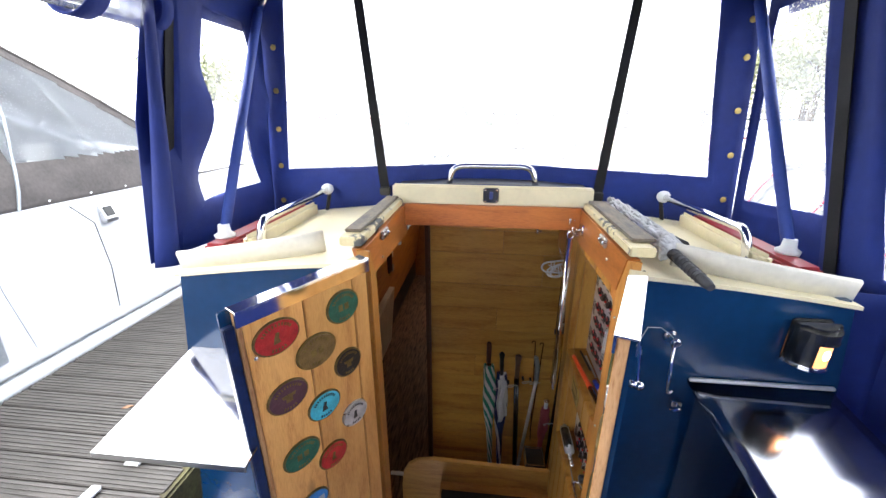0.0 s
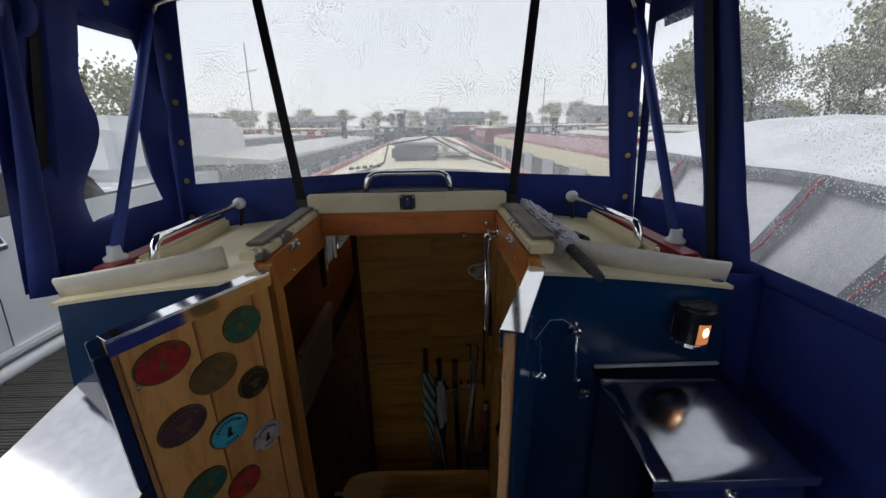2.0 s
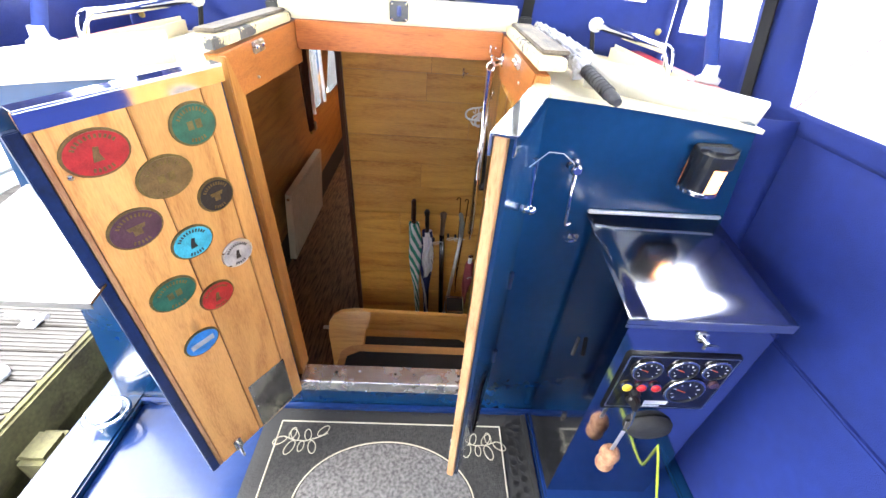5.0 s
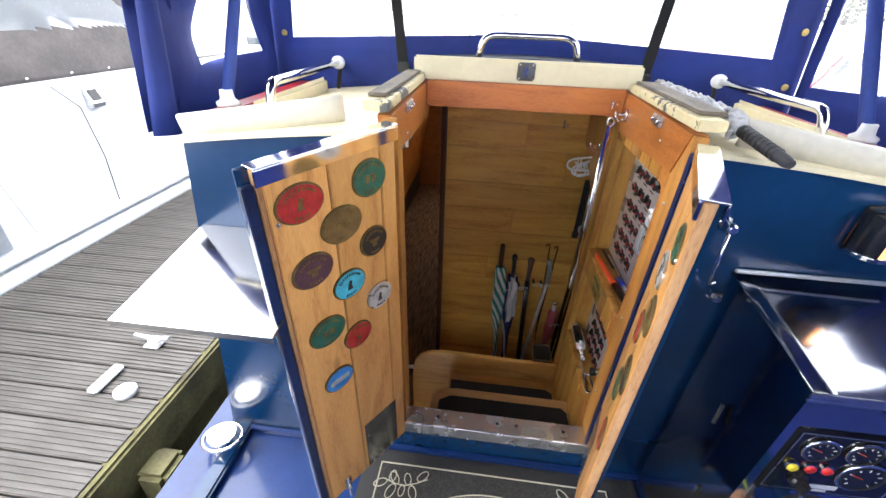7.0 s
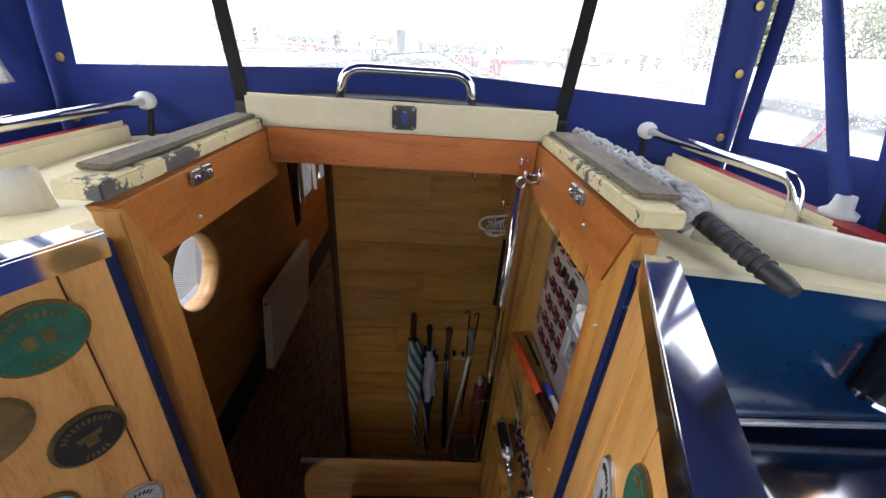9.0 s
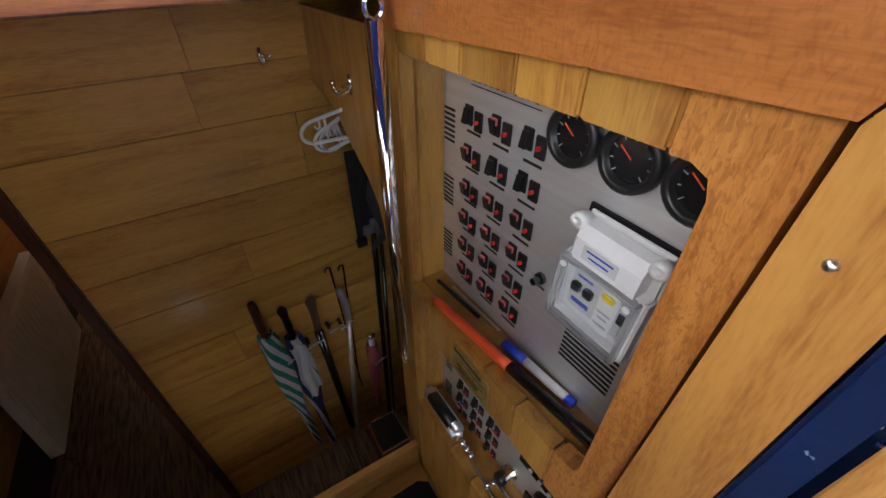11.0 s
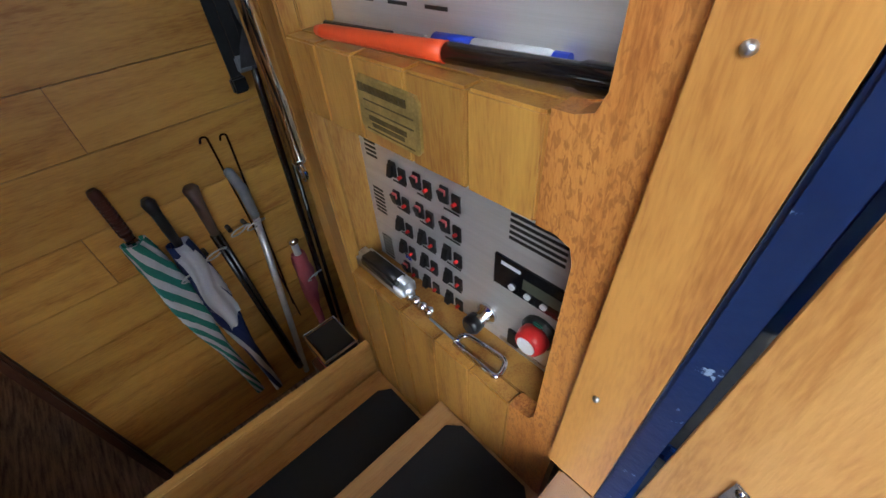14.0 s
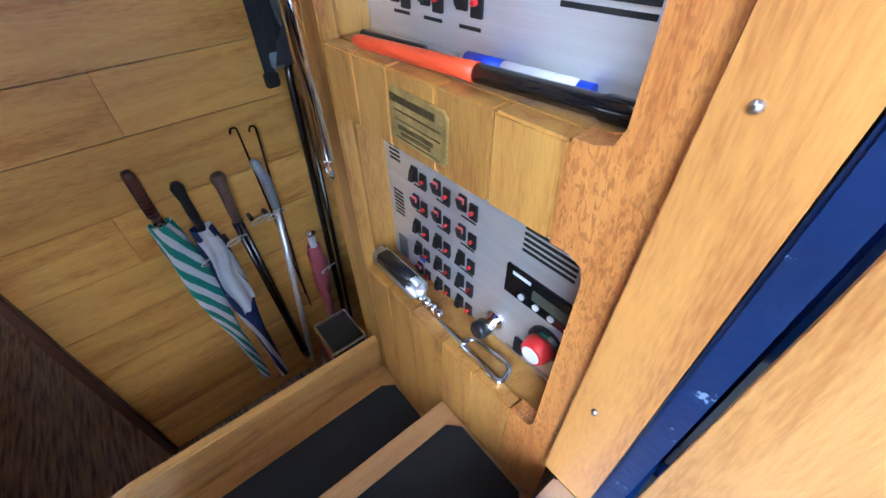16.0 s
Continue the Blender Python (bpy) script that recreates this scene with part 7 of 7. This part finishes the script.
part("grey_panel", box(CX - 0.02, CX + 0.004, 1.5, 2.36, 0.18, 0.55, 0.004), GREY_METAL, cr)
lt = part("solar_light", prism([(0, 0), (0.05, 0.0), (0.055, 0.03), (0.01, 0.13), (0, 0.13)], 0.10, axes((CX - 0.035, 3.30, 0.83), X, Z, -Y), 0.004), STEEL, cr, "small steel solar lamp")
part("solar_cell", prism([(0.02, 0.112), (0.05, 0.045), (0.054, 0.048), (0.024, 0.116)], 0.07, axes((CX - 0.035, 3.285, 0.83), X, Z, -Y)), BLACK, lt)


def cover(u, v):
    """Cockpit cover: rises from the hull edge, leaning inwards, and falls away forward."""
    y = 5.2 - 6.5 * u
    top = 1.05 + 1.08 * min(1, max(0, (4.35 - y) / 1.25)) ** 0.75
    z = 1.03 + (top - 1.03) * v
    return (CX - 0.06 - 0.45 * (z - 1.03) ** 1.4 + 0.01 * noise.noise((u * 30, v * 5, 0)), y, z)


bm = sheet(cover, 130, 44)
for f in bm.faces:
    c = f.calc_center_median()
    top_here = 1.05 + 1.08 * min(1, max(0, (4.35 - c.y) / 1.25)) ** 0.75
    if 1.31 < c.z < top_here - 0.09 and (2.78 < c.y < 3.98 or 1.2 < c.y < 2.62):
        f.material_index = 1
cv = part("cockpit_cover", bm, [GREY_CANVAS, MISTED], cr, "charcoal canvas with clear windows", True)
thick(cv, 0.003)
part("cover_roof", sheet(lambda u, v: (cover(0.15 + 0.85 * u, 1)[0] - 2.0 * v, cover(0.15 + 0.85 * u, 1)[1], cover(0.15 + 0.85 * u, 1)[2] + 0.10 * math.sin(math.pi * v)), 30, 8), GREY_CANVAS, cr, "canvas roof", True)
part("far_side", sheet(lambda u, v: (cover(u, v)[0] - 2.0 - 0.9 * (1 - v), cover(u, v)[1], cover(u, v)[2]), 20, 3), GELCOAT, cr)
for a, b in (((-3.05, 3.05, 1.1), (-3.25, 2.75, 1.95)), ((-3.2, 2.7, 1.75), (-3.05, 3.75, 1.2)), ((-3.35, 3.3, 2.0), (-3.1, 3.6, 1.25)), ((-3.3, 2.3, 1.3), (-3.35, 1.6, 1.9))):
    part("cover_tube", tube([a, b], 0.014, 8), WHITE_PLASTIC, cr, smooth=True)
part("cover_piping", tube([Vector(cover(u, 1)) for u in [0.14 + 0.02 * k for k in range(30)]], 0.014, 6), GREY_CANVAS, cr)
part("cover_seam", tube([Vector(cover(0.385 - 0.07 * v, v)) + Vector((0.012, 0, 0)) for v in [k / 10 for k in range(11)]], 0.010, 6), GREY_METAL, cr)
for y in (2.9, 3.2, 3.5, 3.75):
    part("press_stud", ball((CX - 0.055, y, 1.055), 0.008, u=6, v=4), CHROME, cr)
part("wheelhouse", box(-5.2, -3.3, 5.2, 8.5, 1.03, 1.75, 0.15), GELCOAT, cr)

# boat under a silver tarpaulin to starboard
tp = thing("covered_boat", (3.2, 1.0, -0.5), "boat under a silver tarpaulin lashed with red rope", "covered boat")


def tarp(u, v):
    y = 4.2 - 8.5 * u
    prof = [(1.62, 0.35), (1.70, 0.95), (1.80, 1.22), (1.84, 1.36), (2.25, 1.50), (3.2, 1.62), (4.4, 1.5)]
    k = min(len(prof) - 2, int(v * (len(prof) - 1)))
    f = v * (len(prof) - 1) - k
    x, z = (prof[k][i] + (prof[k + 1][i] - prof[k][i]) * f for i in (0, 1))
    return (x + 0.03 * noise.noise((y * 2.2, z * 3, 0)), y, z + 0.035 * noise.noise((y * 1.7, x * 2, 4)))


part("tarpaulin", sheet(tarp, 70, 30), TARP, tp, "creased silver tarpaulin", True)
part("hull", box(1.66, 4.6, -4.2, 4.1, -0.6, 0.5, 0.1), HULL_BLACK, tp)
part("edge_band", sheet(lambda u, v: (tarp(u, 0.44 + 0.07 * v)[0] - 0.030, tarp(u, 0)[1], tarp(u, 0.44 + 0.07 * v)[2]), 40, 3), TARP_GREY, tp, "dark grey band")
for y0 in (3.30, 2.78, 2.27, 1.75, 1.33, 0.88, 0.43, -0.05, -0.55):
    part("webbing", sheet(lambda u, v: (tarp(0, 0.02 + 0.46 * v)[0] - 0.035, y0 + 0.38 * (1.34 - tarp(0, 0.02 + 0.46 * v)[2]) + 0.11 * (u - 0.5), tarp(0, 0.02 + 0.46 * v)[2]), 2, 10), TARP_GREY, tp, "grey webbing")
    part("rope", tube([Vector((tarp(0, 0.02 + 0.46 * k / 12)[0] - 0.040, y0 + 0.38 * (1.34 - tarp(0, 0.02 + 0.46 * k / 12)[2]) + 0.006 * math.sin(k * 2), tarp(0, 0.02 + 0.46 * k / 12)[2])) for k in range(13)], 0.0045, 6), RED_ROPE, tp, "thin red rope", True)


def narrowboat(x0, x1, y0, y1, top, cabin, roof_mat, label, band=None, windows=True, s=1):
    """A moored narrowboat: hull, leaning cabin side, roof with a lip, windows and a chimney."""
    nb = thing("moored_narrowboat", ((x0 + x1) / 2, (y0 + y1) / 2, -0.52), label, "narrowboat", "moored narrowboats")
    m = axes((0, y1, 0), X, Z, -Y)
    part("hull", prism([(x0 - 0.1, -0.6), (x1 + 0.1, -0.6), (x1 + 0.1, 0.02), (x0 - 0.1, 0.02)], y1 - y0, m), HULL_BLACK, nb)
    part("cabin", prism([(x0, 0.02), (x1, 0.02), (x1 - 0.15, top - 0.03), (x0 + 0.15, top - 0.03)], y1 - y0 - 2.6, axes((0, y1 - 1.8, 0), X, Z, -Y)), cabin, nb)
    c = (x0 + x1) / 2
    part("roof", prism([(x0 + 0.12, top - 0.03), (x1 - 0.12, top - 0.03), (x1 - 0.14, top + 0.02), (c, top + 0.09), (x0 + 0.14, top + 0.02)], y1 - y0 - 2.6, axes((0, y1 - 1.8, 0), X, Z, -Y)), roof_mat, nb)
    if band:
        for sx_, xx in ((1, x1 - 0.11), (-1, x0 + 0.11)):
            part("band", box(xx - 0.02, xx + 0.02, y0 + 0.8, y1 - 1.8, top - 0.30, top - 0.04, 0.006), band, nb)
    if windows:
        n = max(2, int((y1 - y0 - 4) / 1.7))
        for i in range(n):
            y = y0 + 1.4 + i * 1.7
            for sgn, xx in ((1, x1), (-1, x0)):
                w = part("window", prism([(y, top - 0.72), (y + 0.75, top - 0.72), (y + 0.75, top - 0.24), (y, top - 0.24)], 0.02, axes((xx - sgn * 0.075 - (0.02 if sgn < 0 else 0), 0, 0), Y, Z, X)), ALUMINIUM, nb)
                part("pane", prism([(y + 0.05, top - 0.67), (y + 0.70, top - 0.67), (y + 0.70, top - 0.29), (y + 0.05, top - 0.29)], 0.024, axes((xx - sgn * 0.077 - (0.02 if sgn < 0 else 0), 0, 0), Y, Z, X)), ROOF_GREY, w)
    part("chimney", lathe([(0.09, 0), (0.09, 0.5), (0.12, 0.52), (0.12, 0.56)], Matrix.Translation((c + 0.4, y0 + (y1 - y0) * 0.66, top + 0.02)), 12), HULL_BLACK, nb, smooth=True)
    return nb


narrowboat(-4.2, -2.0, 5.6, 19, 1.14, CABIN_GREEN, ROOF_GREY, "moored slate grey narrowboat with pale roof and bright windows")
narrowboat(2.35, 4.4, 3.6, 18, 1.16, HULL_BLACK, CABIN_RED, "moored dark narrowboat with a maroon roof and cream band", CREAM)
narrowboat(5.4, 7.4, 6, 20, 1.2, CABIN_RED, ROOF_GREY, "moored maroon narrowboat with a pale roof")
narrowboat(-7.6, -5.6, 9, 22, 1.25, CABIN_GREEN, ROOF_GREY, "moored slate grey narrowboat with a pale roof")
far = narrowboat(-1.0, 1.1, 0, 14, 1.25, CABIN_GREEN, ROOF_GREY, "distant moored narrowboat with a pale roof")
far.matrix_basis = Matrix.Translation((-6.5, 38, -0.52))
far2 = narrowboat(-1.0, 1.1, 0, 12, 1.25, CABIN_RED, CREAM, "distant moored maroon narrowboat")
far2.matrix_basis = Matrix.Translation((5.5, 40, -0.52))
random.seed(11)
for i in range(26):
    src = random.choice((far, far2))
    copy_thing(src, pose(-70 + i * 5.6 + random.uniform(-1.5, 1.5), random.uniform(46, 82), -0.52, 0, 0, random.choice((0, 0, 90, 80))))
for i in range(7):
    src = random.choice((far, far2))
    copy_thing(src, pose(10 + i * 2.6, random.uniform(9, 26), -0.52, 0, 0, random.uniform(-4, 4)))
for i in range(5):
    copy_thing(random.choice((far, far2)), pose(-11 - i * 2.7, random.uniform(9, 24), -0.52, 0, 0, random.uniform(-4, 4)))


def tree(name, height, spread, leaves, seed, label):
    """A tapered trunk with limbs, and a crown of many small leaf clumps with gaps."""
    rnd = random.Random(seed)
    t = thing(name, (0, 0, 0), label, "tree", "trees on the bank")
    tr = tube([(0, 0, 0), (0.1, 0.05, height * .3), (0.0, 0.1, height * .6), (0.1, 0, height * .9)], 0, 8, radii=[height * .03, height * .024, height * .015, height * .004])
    centres = []
    for k in range(13):
        a, z = rnd.uniform(0, 6.28), height * rnd.uniform(0.22, 0.85)
        r = spread * rnd.uniform(0.45, 1.0) * (1.1 - 0.75 * abs(z / height - 0.5))
        e = Vector((r * math.cos(a), r * math.sin(a), z + height * rnd.uniform(0.03, 0.16)))
        tube([(0.05, 0.05, z * 0.85), e * 0.55 + Vector((0, 0, z * 0.42)), e], 0, 5, tr, radii=[height * .011, height * .006, height * .002])
        centres += [e, e * 0.65 + Vector((0, 0, z * 0.38))]
    centres.append(Vector((0.1, 0, height * .95)))
    part("trunk", tr, BARK, t)
    vs, fs = [], []
    for k in range(leaves):
        c = rnd.choice(centres)
        p = c + Vector([rnd.gauss(0, spread * 0.19) for _ in range(3)])
        s_ = height * rnd.uniform(0.010, 0.024)
        q = Euler((rnd.uniform(0, 6), rnd.uniform(0, 6), rnd.uniform(0, 6))).to_matrix()
        i = len(vs)
        vs += [p + q @ Vector(v) * s_ for v in ((-1, -0.5, 0), (0.2, -0.7, 0.2), (1, 0.1, 0), (0.1, 0.8, -0.2))]
        fs.append((i, i + 1, i + 2, i + 3))
    me = bpy.data.meshes.new("crown")
    me.from_pydata(vs, [], fs)
    me.materials.append(LEAVES)
    crown_ob = new("crown", me)
    crown_ob.parent = t
    return t


tree_a = tree("tree", 11, 4.2, 3200, 1, "bare-ish spring tree with thin fresh leaves on the bank")
tree_b = tree("tree", 8, 3.6, 2600, 2, "leafy spring tree on the bank")
tree_a.matrix_basis = pose(30, 26, 0.3)
tree_b.matrix_basis = pose(-9.5, 14.5, -0.3) @ Matrix.Diagonal((0.45, 0.45, 0.45, 1))
for i in range(16):
    f = random.uniform(0.8, 1.25)
    copy_thing(random.choice((tree_a, tree_b)), pose(29 + random.uniform(0, 14), 0 + i * 4.2 + random.uniform(-1, 1), 0.3, 0, 0, random.uniform(0, 360))).scale = (f, f, f)
for i in range(60):
    f = random.uniform(0.35, 0.75)
    copy_thing(random.choice((tree_a, tree_b)), pose(-150 + i * 5.3 + random.uniform(-2, 2), random.uniform(112, 150), 0.3, 0, 0, random.uniform(0, 360))).scale = (f * 1.4, f * 1.4, f)
for x, w, h in ((-60, 16, 4.5), (-28, 12, 3.5), (6, 14, 4), (44, 18, 5), (80, 14, 4.5)):
    bl = thing("marina_building", (x, 105, 0.35), "long low grey building beyond the marina", "building", "far buildings")
    part("wall", box(x - w / 2, x + w / 2, 102, 110, 0.35, 0.35 + h * 0.6), FAR_BUILD, bl)
    part("roof", prism([(-4.6, 0), (4.6, 0), (0, h * 0.4)], w + 0.6, axes((x - w / 2 - 0.3, 106, 0.35 + h * 0.6), Y, Z, X)), TARP_GREY, bl)
    for k in range(5):
        part("window", box(x - w / 2 + 1 + k * (w - 3) / 4, x - w / 2 + 2.2 + k * (w - 3) / 4, 101.96, 102, 0.35 + h * 0.2, 0.35 + h * 0.42), BLACK_GLOSS, bl)
for x, y, h in ((-13.5, 34, 7.5), (-17, 50, 8), (12, 46, 6), (24, 60, 7)):
    ms = thing("mast", (x, y, -0.5), "thin grey mast of a moored boat", "mast", "masts")
    part("pole", tube([(x, y, -0.5), (x + 0.1, y, h)], 0.05, 6), GREY_METAL, ms)
    part("spreader", tube([(x - 0.7, y, h * 0.72), (x + 0.8, y, h * 0.76)], 0.025, 5), GREY_METAL, ms)
